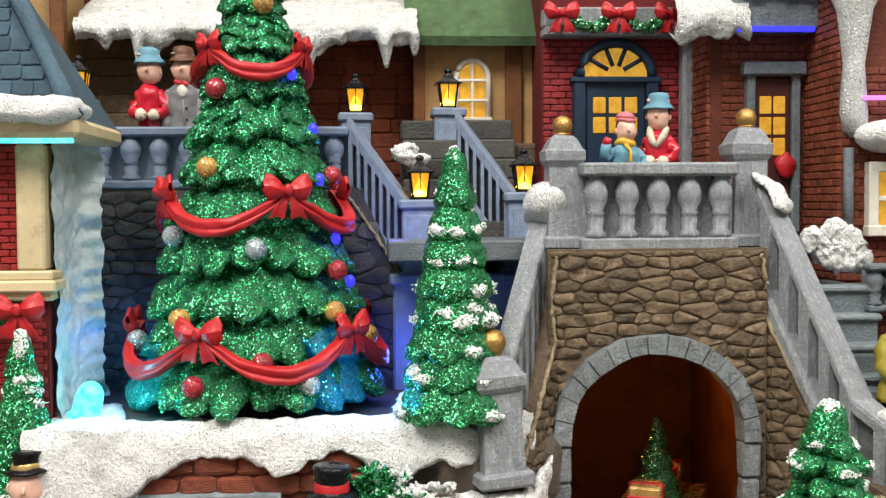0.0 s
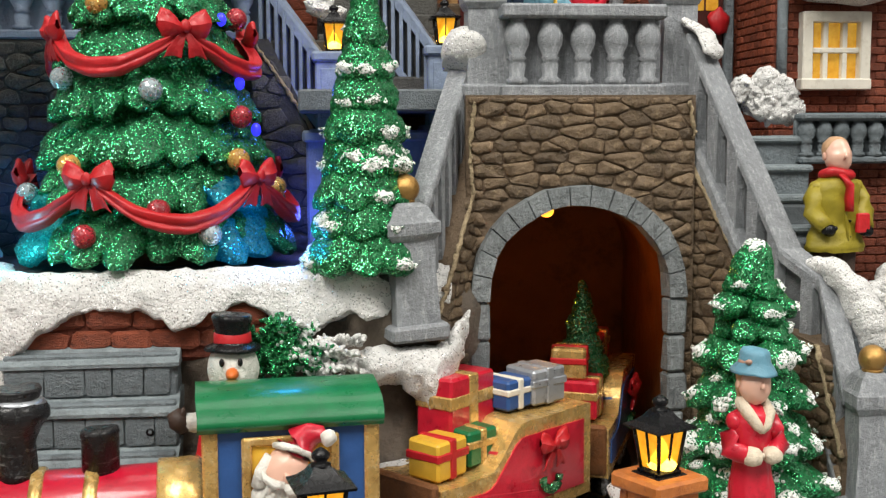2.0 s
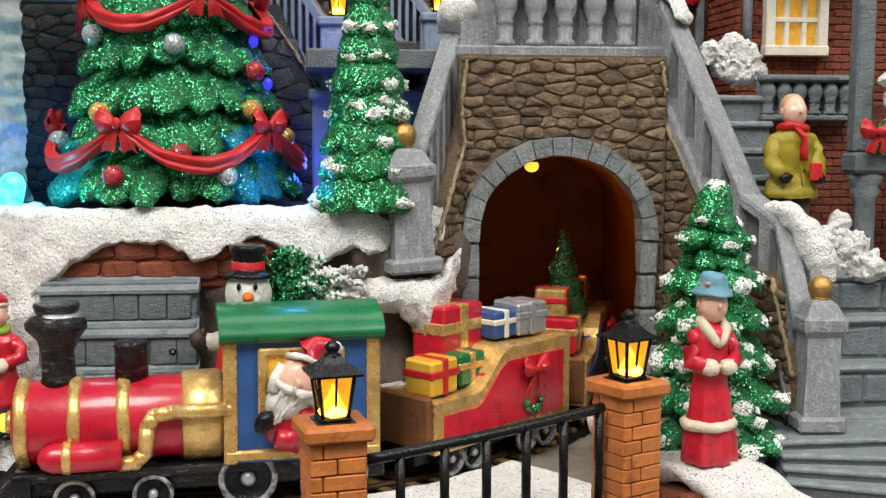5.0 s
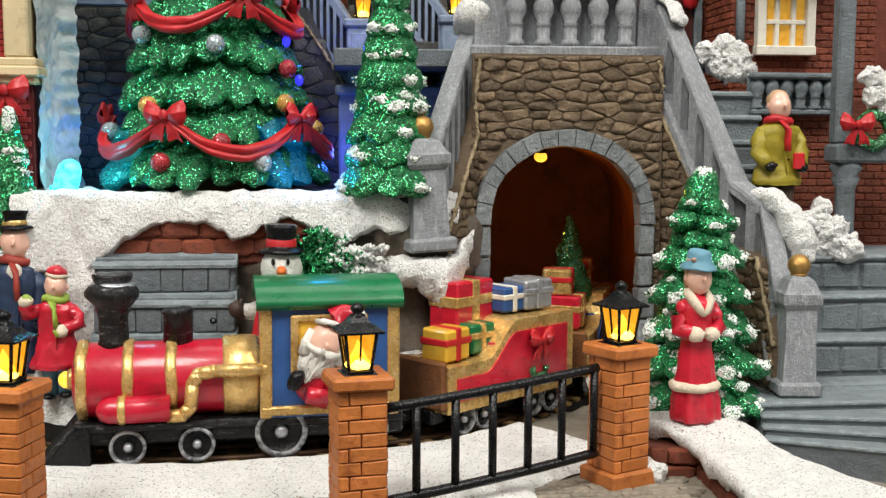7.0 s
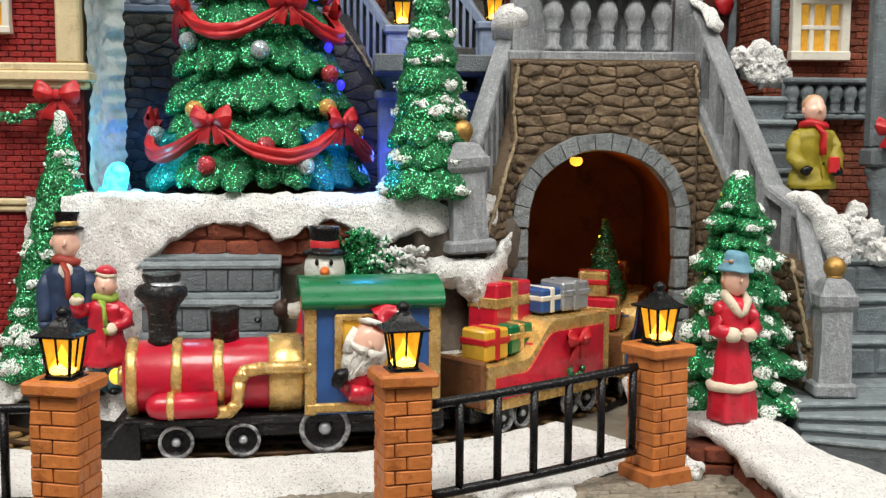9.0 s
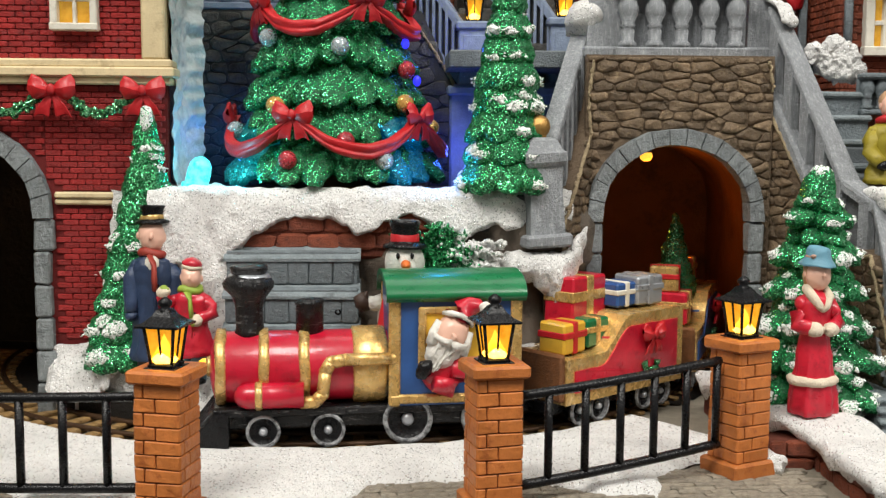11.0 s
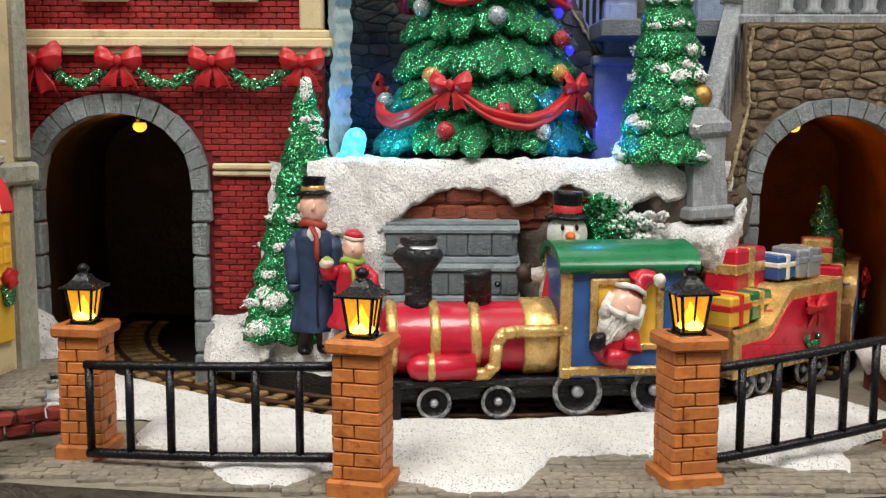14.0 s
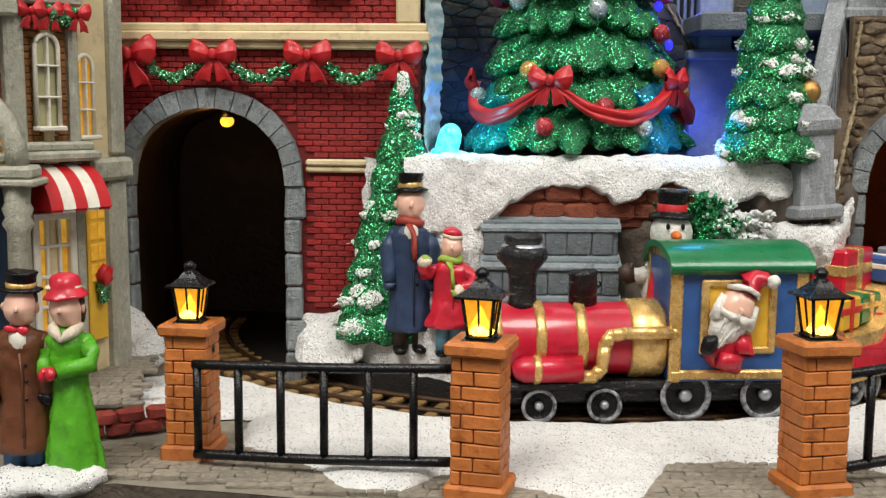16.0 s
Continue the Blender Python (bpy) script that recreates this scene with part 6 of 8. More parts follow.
def fir(name, label, at, h, r, tiers, mat, seed, snowy=0.35, lobes=11, turn=0.0, power=0.9, tip=0.12, knob=1.0, droop=28, glow_mats=None, deep=1.0, rows=3):
    """A moulded fir: tiers of drooping boughs round a trunk, tips dabbed with snow."""
    rn = random.Random(seed)
    t = thing(name, label, "fir tree", at, turn)
    part("trunk", Mesh().lathe([(r * 0.25, 0), (r * 0.2, h * 0.5), (0.05, h * 0.9)], 8), timber, t)
    g, tips = Mesh(), Mesh()
    lobes_lit = (Mesh(), Mesh())
    step = h * 0.86 / tiers
    for k in range(tiers):
        f = k / tiers
        z = h * 0.05 + step * k
        rr = r * ((1 - f) ** power * (1 - tip) + tip)
        core = 1.0 if rows == 3 else 0.7
        g.lathe([(rr * 0.6 * core, z - step * 0.15), (rr * 0.72 * core, z + step * 0.1), (rr * 0.55 * core, z + step * 0.8), (rr * 0.35, z + step * 1.3)], 14)
        for row in range(rows):
            n = max(5, round(lobes * (1 - f * 0.55)))
            off = rn.random() * 6.28
            for j in range(n):
                a = off + 2 * math.pi * (j + rn.uniform(-0.12, 0.12)) / n
                q = rr * ((1.0, 0.9, 0.78) if rows == 3 else (1.06, 0.8))[row] * rn.uniform(0.96, 1.04)
                w = q * math.pi / n * (rn.uniform(1.05, 1.4) if rows == 3 else rn.uniform(0.66, 0.84))
                L = min(q * 0.5 + step * 0.4, w * 2.6) if rows == 3 else q * 0.72
                d = q - L * 0.42
                c = Vector((math.cos(a) * d, math.sin(a) * d, z + step * ((0.16, 0.48, 0.8) if rows == 3 else (0.2, 0.66))[row] + rn.uniform(-0.06, 0.06) * step))
                L *= rn.uniform(0.9, 1.1)
                side = math.degrees(a + math.pi / 2) % 360
                into = g
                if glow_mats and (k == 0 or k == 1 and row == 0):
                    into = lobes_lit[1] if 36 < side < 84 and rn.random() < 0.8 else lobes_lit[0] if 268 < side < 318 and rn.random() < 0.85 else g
                m = bough(into, c, a, L, w, droop + rn.uniform(-6, 8))
                if rn.random() < snowy * (1.0, 0.5, 0.25)[row]:
                    tip_cap(tips, m, c, L, w, rn)
    top = r * max(0.17, tip * 0.95)
    g.ball((0, 0, h * 0.89), (top, top, h * 0.125), 0, 16, 12)
    g.rough(0.18 * knob, 2.2).rough(0.10 * knob, 5.5).rough(0.06, 12)
    for mesh in (g, tips, *lobes_lit):
        mesh.v = [Vector((q.x, q.y * deep, q.z)) for q in mesh.v]
    part("crown", g, mat, t, "glittering green crown")
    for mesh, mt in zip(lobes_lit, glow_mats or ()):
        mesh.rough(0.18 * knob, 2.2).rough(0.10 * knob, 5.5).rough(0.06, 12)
        part("lit_skirt", mesh, mt, t, "boughs with blue-green LED light in their colour and glow")
    if tips.v:
        tips.ball((0, 0, h * 0.965), (top * 0.62, top * 0.62, h * 0.055), 0, 20, 14)
        part("snow_cap", tips.rough(0.18 * knob, 2.2).rough(0.10 * knob, 5.5).rough(0.05, 12), fir_frost, t, "dabs of white snow on the tips")
    return t


fir("fir_tree", "slim glittering green fir dabbed with snow on the terrace", (1.75, 8.8, 6.5), 6.5, 1.45, 8, fir_green, 3, 0.42, 10, tip=0.24, knob=0.5, power=0.85, droop=32)
fir("fir_tree", "plump glittering green fir dabbed with snow behind the lady", (9.65, 5.45, 0.95), 6.35, 1.75, 6, fir_green, 8, 0.9, 9, tip=0.3, power=0.8, knob=0.5, rows=2, droop=20)
fir("fir_tree", "small dark green fir with snowy tip beside the couple", (-8.4, 8.3, 1.45), 7.3, 2.0, 8, fir_green, 5, 0.5, 12, tip=0.10, power=0.85, knob=0.5, deep=0.45, droop=30)
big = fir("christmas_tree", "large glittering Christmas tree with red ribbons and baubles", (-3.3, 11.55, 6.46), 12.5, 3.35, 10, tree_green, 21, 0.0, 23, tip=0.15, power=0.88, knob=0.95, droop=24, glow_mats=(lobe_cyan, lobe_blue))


def tree_r(z):
    f = (z - 0.6) / 10.8
    return 3.35 * ((1 - max(0, min(1, f))) ** 0.88 * 0.85 + 0.15)


def ribbon_band(pts):
    """A folded band of ribbon that lies on the boughs, broadest at its lowest point."""
    n = len(pts) - 1
    prof = ((-1.0, 0.0), (-0.85, 0.75), (-0.45, 1.0), (-0.1, 0.7), (0.2, 0.95), (0.65, 1.0), (0.92, 0.7), (1.0, 0.0))

    def fn(u, v):
        i = min(n - 1, int(u * n))
        p = Vector(pts[i]).lerp(Vector(pts[i + 1]), u * n - i)
        out = Vector((p.x, p.y, 0)).normalized()
        j = min(len(prof) - 2, int(v * (len(prof) - 1)))
        f = v * (len(prof) - 1) - j
        h = prof[j][0] + (prof[j + 1][0] - prof[j][0]) * f
        d = prof[j][1] + (prof[j + 1][1] - prof[j][1]) * f
        half = 0.11 + 0.12 * math.sin(math.pi * u)
        fold = 0.05 * noise.noise(Vector((u * 5 + p.x, h * 2.2, p.z)))
        return p + out * (0.17 * d + fold - 0.06) + Vector((0, 0, half * h + 0.03 * noise.noise(Vector((u * 9, 0, p.z)))))

    g = Mesh().grid(fn, 40, 14, flip=True)
    return g.grid(lambda u, v: fn(u, v) - Vector((fn(u, 0.5).x, fn(u, 0.5).y, 0)).normalized() * 0.12, 40, 14)


bow_me = bow_mesh(1.1).data("bow", ribbon_red)
for z, start, count, dip in ((2.15, -19, 5, 0.95), (5.55, 25, 4, 0.85), (9.3, -48, 3, 0.75)):
    for k in range(count):
        a0 = start + 360 / count * k
        a1 = a0 + 360 / count
        R = tree_r(z) + 0.12
        ob = part("bow", bow_me, None, big, "red ribbon bow")
        ob.matrix_basis = cmpose(R * math.sin(radians(a0)), -R * math.cos(radians(a0)), z, 0, 0, a0)
        ob.scale = (1, 1, 1) if z < 8 else (0.8, 0.8, 0.8)
        pts = []
        for i in range(17):
            s = i / 16
            a = radians(a0 + (a1 - a0) * s)
            zz = z - dip * math.sin(math.pi * s)
            q = tree_r(zz) + 0.12 + 0.06 * math.sin(math.pi * s)
            pts.append((q * math.sin(a), -q * math.cos(a), zz))
        part("ribbon", ribbon_band(pts), ribbon_red, big, "draped red ribbon")
rn = random.Random(12)
for k, (z, a, mt) in enumerate(((0.95, -22, ball_red), (0.95, 28, ball_silver), (2.5, -34, ball_gold), (4.2, 6, ball_silver), (3.6, 56, ball_red), (6.2, -30, ball_gold), (2.6, 48, ball_gold), (1.5, 8, ball_red), (8.2, -34, ball_red), (4.5, -52, ball_silver), (10.4, 24, ball_gold), (1.9, 75, ball_gold), (1.8, -80, ball_silver), (6.0, 85, ball_red))):
    R = tree_r(z) - 0.02
    part("bauble", Mesh().ball((R * math.sin(radians(a)), -R * math.cos(radians(a)), z), 0.27, 0, 14, 10), mt, big)

for z, a in ((3.3, 68), (4.4, 62), (5.9, 58), (7.2, 66), (8.6, 52)):
    R = tree_r(z) - 0.02
    part("led", Mesh().ball((R * math.sin(radians(a)), -R * math.cos(radians(a)), z), (0.12, 0.12, 0.16), 0, 12, 9), led_blue, big, "glowing blue LED")

# frosted fir branch behind the snowman
rn = random.Random(6)
g, g2 = Mesh(), Mesh()
for k in range(64):
    end = Vector((rn.uniform(-1.4, 1.9), rn.uniform(-0.5, 0.1), rn.uniform(-0.95, 0.9)))
    end.z *= 1 - 0.3 * max(0, end.x)
    white = (end.x + 0.35 * end.z - 0.25) / 1.1
    mid = end * 0.5 + Vector((0, -0.1, 0.12))
    (g2 if white > 0.6 else g).tube([Vector((0, 0, 0)), mid, end], [0.07, 0.06, 0.03], 6)
    for j in range(44):
        s = rn.uniform(0.15, 1.0)
        p = mid.lerp(end, s * 2 - 1) if s > 0.5 else mid * (s * 2)
        d = (end.normalized() * 0.6 + Vector((rn.uniform(-1, 1), rn.uniform(-1, 0.6), rn.uniform(-1, 1)))).normalized() * rn.uniform(0.12, 0.22)
        frosted = rn.random() < white * s + 0.04
        r = 0.065 if frosted else 0.045
        (g2 if frosted else g).tube([p, p + d * 0.6, p + d], [r * 0.8, r, r * 0.5], 5)
bush = thing("fir_branch", "green fir branch frosted with snow behind the snowman", "fir branch", (-0.2, 7.8, 4.75))
part("needles", g.rough(0.06, 8), fir_green, bush)
part("frost", g2.rough(0.06, 8), snow, bush, "white frosted twigs")
# snow ledges on the rock
def snow_ledge(label, stations, deep, slope=0.0):
    """A lip of snow along stations (x, y, bottom, top), rounded in section."""
    n = len(stations) - 1

    def fn(u, v):
        k = min(int(u * n), n - 1)
        f = u * n - k
        f = f * f * (3 - 2 * f)
        x, y, lo, hi = (a + (b - a) * f for a, b in zip(stations[k], stations[k + 1]))
        a = 2 * math.pi * v
        c, s = math.cos(a), math.sin(a)
        end = min(1, 6 * u, 6 * (1 - u)) ** 0.5
        return Vector((x, y - deep * end * math.copysign(abs(c) ** 0.8, c) * (1 + 0.3 * s) - slope * end * (1 - s) / 2, (lo + hi) / 2 + (hi - lo) / 2 * s * max(end, 0.15)))

    whole("snow_ledge", Mesh().grid(fn, 70, 24).rough(0.1, 1.6).rough(0.08, 5).rough(0.03, 12), snow, label, "snow", kind="structure")


snow_ledge("thin snow ledge on the rock", ((-0.9, 7.9, 2.75, 3.45), (-0.2, 7.9, 2.7, 3.5), (0.5, 7.9, 3.05, 3.5), (1.4, 8.0, 3.25, 3.55)), 0.3)
snow_ledge("snow ledge with a hanging tongue at the foot of the stone post", ((0.9, 8.0, 4.35, 4.8), (1.7, 7.95, 4.05, 4.85), (2.5, 7.95, 3.95, 4.8), (3.0, 7.95, 3.5, 4.8), (3.25, 8.0, 2.95, 4.8), (3.5, 8.2, 3.6, 4.9), (3.9, 8.6, 4.5, 5.4), (4.15, 8.95, 5.1, 5.75)), 0.38)
snow_ledge("snow bank along the rock by the tunnel", ((0.4, 7.9, 1.0, 2.0), (1.5, 7.95, 1.0, 2.25), (2.8, 8.05, 1.0, 2.15), (3.4, 8.2, 1.1, 2.1), (3.75, 8.4, 1.4, 2.7), (4.3, 8.6, 1.9, 3.0)), 0.45)
snow_ledge("snow heaped against the red brick wall beside the tunnel", ((-11.5, 8.95, 0.7, 1.3), (-11.2, 8.9, 0.7, 1.7), (-10.7, 8.85, 0.7, 2.0), (-10.2, 8.85, 0.7, 2.2), (-9.8, 8.85, 0.7, 2.7), (-9.5, 8.75, 1.0, 3.8), (-8.9, 8.6, 1.2, 4.9)), 0.25, 1.0)

# ---- figures, each one plain painted shape ----
def figure(name, label, at, h, coat, trousers=None, hat="none", hat_mat=None, trim=None, skirt=False, turn=0.0, scarf=None, arms="front", group="", glove=None, coat_low=0.95, flare=0.0, wide=1.0, band=None, collar=None, shirt=None, tie=None, hair_mat=None, lean=0.0, neckline=2.6):
    """A small hand-painted resin figurine of height h, moulded in one piece."""
    mats = [coat, skin, hat_mat or coat, trim or coat, trousers or coat, scarf or coat, hair_mat or hair, glove or skin, band or trim or coat, collar or coat, shirt or coat, tie or coat, black]
    g = Mesh()
    k = h / 4.2
    V = lambda x, y, z: Vector((x * k, y * k, z * k))

    def turned(prof, deep, folds, mi, swing=0.0):
        n = len(prof) - 1

        def fn(u, v):
            i = min(n - 1, int(u * n))
            f = u * n - i
            z = prof[i][0] + (prof[i + 1][0] - prof[i][0]) * f
            r = prof[i][1] + (prof[i + 1][1] - prof[i][1]) * f
            a = 2 * math.pi * v
            fold = folds * max(0, (2.1 - z) / 2.1) * (math.cos(9 * a + 1.3 * math.sin(2 * a)) + 0.5 * math.cos(17 * a))
            r *= 1 + fold
            return V(r * math.cos(a) + swing * (2.2 - z), r * deep * math.sin(a), z)

        g.grid(fn, n * 4, 54, mi)
        lo = [fn(0, j / 54) for j in range(54)]
        g.take(lo, [list(range(54))[::-1]], mi)

    if skirt:
        turned([(0.0, 0.62), (0.12, 0.66), (0.5, 0.61), (0.95, 0.55), (1.5, 0.47), (1.95, 0.40), (2.1, 0.38), (2.4, 0.43), (2.75, 0.46), (2.92, 0.40), (3.02, 0.26), (3.1, 0.15)], 0.74, 0.075, 0, 0.02)
        if trim is not coat:
            pts = [V(0.575 * math.cos(a * 0.2618), 0.43 * math.sin(a * 0.2618), 0.86) for a in range(24)]
            g.tube(pts, 0.115 * k, 9, mi=3, closed=True)
    else:
        for s in (-1, 1):
            g.tube([V(s * 0.21, 0, 0.12), V(s * 0.2, 0.0, 0.6), V(s * 0.2, 0.02, coat_low + 0.35)], [0.2 * k, 0.2 * k, 0.25 * k], 12, mi=4)
            g.ball(V(s * 0.23, -0.12, 0.1), (0.18 * k, 0.3 * k, 0.12 * k), 12)
            g.ball(V(s * 0.22, 0.02, 0.2), (0.17 * k, 0.18 * k, 0.16 * k), 12)
        lo = coat_low
        turned([(lo, 0.53 + flare), (lo + 0.1, 0.56 + flare), (lo + (2.1 - lo) * 0.35, 0.52 + flare * 0.6), (lo + (2.1 - lo) * 0.7, 0.47 + flare * 0.2), (2.1, 0.45), (2.45, 0.48), (2.75, 0.49), (2.92, 0.42), (3.02, 0.27), (3.1, 0.15)], 0.72, 0.045, 0)
        g.tube([V(0.03, -0.34, 2.6), V(0.05, -0.345, 2.1), V(0.08, -0.40, lo + 0.15)], 0.03 * k, 6, mi=0)
        for z in (2.35, 2.0, 1.65):
            g.ball(V(0.14, -0.345, z), 0.035 * k, 12, 7, 5)
    if shirt:
        g.ball(V(0, -0.27, 2.82), (0.17 * k, 0.1 * k, 0.26 * k), 10, 12, 8)
    if tie:
        for s in (-1, 1):
            g.ball(V(s * 0.1, -0.34, 3.06), (0.11 * k, 0.05 * k, 0.075 * k), 11, 9, 7)
    if collar:
        for s in (-1, 1):
            g.tube([V(s * 0.1, 0.2, 3.14), V(s * 0.27, 0.0, 3.1), V(s * 0.24, -0.22, (2.95 + 0.35 * (neckline - 2.6))), V(s * 0.1, -0.36, neckline + 0.12), V(0, -0.38, neckline)], [0.1 * k, 0.12 * k, 0.13 * k, 0.1 * k, 0.04 * k], 9, mi=9)
    for s in (-1, 1):
        sh = V(s * 0.38, 0.02, 2.76)
        el, ha = V(s * 0.5, -0.04, 2.18), V(s * 0.5, -0.22, 1.62)
        if arms == "front":
            el, ha = V(s * 0.58, -0.1, 2.26), V(s * 0.17, -0.44, 2.14)
        elif arms == "wave":
            el, ha = (V(-0.74, -0.16, 2.62), V(-0.72, -0.3, 3.1)) if s < 0 else (V(0.62, -0.08, 2.3), V(0.14, -0.42, 2.1))
        elif arms == "link":
            el, ha = (V(-0.5, -0.1, 2.35), V(-0.42, -0.36, 2.16)) if s < 0 else (V(0.62, -0.2, 2.38), V(-0.22, -0.46, 2.2))
        elif arms == "book":
            el, ha = (V(-0.52, -0.1, 2.22), V(-0.36, -0.42, 1.8)) if s < 0 else (V(0.54, -0.1, 2.22), V(0.42, -0.42, 1.8))
        g.ball(sh, (0.185 * k, 0.19 * k, 0.18 * k), 0, 12, 9)
        g.tube([sh, sh.lerp(el, 0.5) + V(s * 0.05, 0.02, 0), el, el.lerp(ha, 0.45), el.lerp(ha, 0.85)], [0.18 * k, 0.2 * k, 0.2 * k, 0.18 * k, 0.16 * k], 14, mi=0)
        if trim and trim is not coat and arms != "side":
            g.ball(el.lerp(ha, 0.86), (0.21 * k, 0.19 * k, 0.19 * k), 3, 14, 10)
        g.ball(ha, (0.14 * k, 0.14 * k, 0.15 * k), 7, 10, 8)
        g.ball(ha + V(-s * 0.1, -0.05, 0.04), 0.06 * k, 7, 7, 5)
    if arms == "book":
        g.box(0.2 * k, 0.46 * k, -0.54 * k, -0.42 * k, 1.75 * k, 2.2 * k, 0.03, 5)
    if scarf:
        g.tube([V(0.26 * math.cos(a * 0.5236), 0.23 * math.sin(a * 0.5236), 3.08 + 0.04 * math.sin(a)) for a in range(12)], 0.115 * k, 9, mi=5, closed=True)
        g.tube([V(-0.02, -0.28, 3.05), V(0.04, -0.42, 2.8), V(0.05, -0.43, 2.5), V(0.06, -0.42, 2.25)], [0.11 * k, 0.14 * k, 0.14 * k, 0.15 * k], 9, mi=5, flat=0.45)
    # head: plain egg with chin, cheeks and nose; hair behind it
    first = len(g.v)
    g.ball(V(0, -0.02, 3.47), (0.32 * k, 0.32 * k, 0.40 * k), 1, 26, 20)
    for s in (-1, 1):
        g.ball(V(s * 0.33, 0.02, 3.46), (0.05 * k, 0.07 * k, 0.1 * k), 1, 8, 6)
    g.tube([V(0, -0.31, 3.56), V(0, -0.365, 3.43)], [0.03 * k, 0.05 * k], 7, mi=1)
    g.ball(V(0, 0.09, 3.6), (0.325 * k, 0.29 * k, 0.34 * k), 6, 18, 12)
    if skirt:
        for s in (-1, 1):
            g.tube([V(s * 0.27, 0.0, 3.64), V(s * 0.29, 0.05, 3.42), V(s * 0.24, 0.08, 3.2)], [0.07 * k, 0.09 * k, 0.06 * k], 8, mi=6)
    crown = Mesh()
    if hat == "top":
        crown.lathe([(0.28, 3.66), (0.40, 3.69), (0.42, 3.73), (0.39, 3.77), (0.30, 3.79), (0.27, 3.9), (0.28, 4.08), (0.31, 4.17), (0.30, 4.2), (0.05, 4.19)], 24, mi=2)
        crown.lathe([(0.295, 3.78), (0.30, 3.81), (0.29, 3.90), (0.27, 3.92)], 24, mi=8)
    elif hat == "brim":
        crown.lathe([(0.28, 3.68), (0.43, 3.55), (0.46, 3.56), (0.43, 3.62), (0.325, 3.76), (0.30, 3.86), (0.285, 4.02), (0.24, 4.12), (0.13, 4.17), (0.02, 4.18)], 26, mi=2, sy=1.06)
        crown.lathe([(0.31, 3.75), (0.32, 3.79), (0.31, 3.84), (0.295, 3.87)], 24, mi=8)
        crown.ball((-0.24, -0.21, 3.84), 0.075, 8, 9, 7)
    elif hat == "knit":
        crown.lathe([(0.30, 3.62), (0.34, 3.65), (0.345, 3.72), (0.31, 3.77)], 20, mi=8)
        crown.lathe([(0.315, 3.74), (0.31, 3.86), (0.25, 3.97), (0.12, 4.05), (0.02, 4.07)], 20, mi=2)
    start = len(g.v)
    g.v += [V(p.x, p.y + 0.04, 4.2 - (4.2 - p.z) * 0.8) for p in crown.v]
    g.f += [[i + start for i in f] for f in crown.f]
    g.mi += crown.mi
    g.sm += crown.sm
    neck, tilt = V(0, 0, 3.2), Matrix.Rotation(radians(lean), 3, "Y")
    g.v[first:] = [neck + tilt @ (p - neck) for p in g.v[first:]]
    g.v[:first] = [Vector((p.x * wide, p.y, p.z)) for p in g.v[:first]]
    g.rough(0.04, 2.2).rough(0.03, 5.5)
    return whole(name, g, mats, label, "figurine", at, turn, group)


figure("figurine", "painted figurine of a lady in a red coat and blue hat", (9.0, 3.75, 1.25), 4.25, coat_red, hat="brim", hat_mat=hat_blue, trim=fur, skirt=True, turn=8, glove=fur, collar=fur, band=hat_band, hair_mat=hair_light, lean=3, wide=0.95)
figure("figurine", "painted figurine of a man in an olive coat with red scarf", (12.75, 8.2, 5.5), 4.3, coat_olive, glove_brown, trim=coat_olive, scarf=ribbon_red, glove=black, turn=6, arms="book", wide=1.2, coat_low=1.3, flare=0.06, hair_mat=hair_light)
figure("figurine", "painted figurine of a man in navy coat and top hat", (-8.13, 7.6, 1.25), 4.93, coat_navy, glove_brown, hat="top", hat_mat=black, trim=coat_navy, band=gold_paint, scarf=scarf_brick, shirt=white_paint, arms="side", glove=coat_navy, coat_low=0.55, turn=6)
figure("figurine", "painted figurine of a child in a red coat with green scarf", (-7.02, 7.05, 1.3), 3.57, coat_red, hat_blue, hat="knit", hat_mat=coat_red, trim=fur, band=fur, hair_mat=fur, scarf=scarf_green, glove=scarf_green, arms="wave", coat_low=0.95, flare=0.16, lean=4, wide=1.14)
figure("figurine", "painted figurine of a man in a brown coat with top hat", (-16.05, 0.75, 0.05), 4.4, coat_brown, trouser_blue, hat="top", hat_mat=black, trim=coat_brown, band=gold_paint, shirt=white_paint, tie=coat_red, arms="side", glove=black, coat_low=0.5, turn=10, wide=1.08, lean=3)
figure("figurine", "painted figurine of a lady in a long green dress", (-15.0, 0.7, 0.05), 4.4, dress_green, hat="brim", hat_mat=coat_red, trim=dress_green, skirt=True, glove=coat_red, arms="link", collar=fur, band=fur, turn=-4, lean=-4, neckline=2.86, wide=0.9)
figure("figurine", "painted figurine of a lady in red coat on the upper street", (-6.85, 15.9, 12.2), 4.3, coat_red, hat="brim", hat_mat=hat_blue, trim=fur, skirt=True, glove=fur, hair_mat=fur, wide=0.82)
figure("figurine", "painted figurine of a man in grey coat on the upper street", (-5.85, 16.0, 12.2), 4.35, coat_grey, coat_grey, hat="brim", hat_mat=coat_brown, trim=coat_grey, shirt=white_paint, tie=ribbon_red, arms="side")
figure("figurine", "painted figurine of a child in blue coat with pink hat", (6.85, 12.6, 10.75), 3.6, hat_blue, hat="knit", hat_mat=coat_pink, trim=hat_blue, band=coat_pink, scarf=yellow_paint, glove=coat_red, arms="wave")
figure("figurine", "painted figurine of a lady in red with fur collar", (7.85, 12.9, 10.75), 4.1, coat_red, hat="brim", hat_mat=hat_blue, trim=fur, skirt=True, collar=fur, turn=-25, glove=fur, wide=0.86)


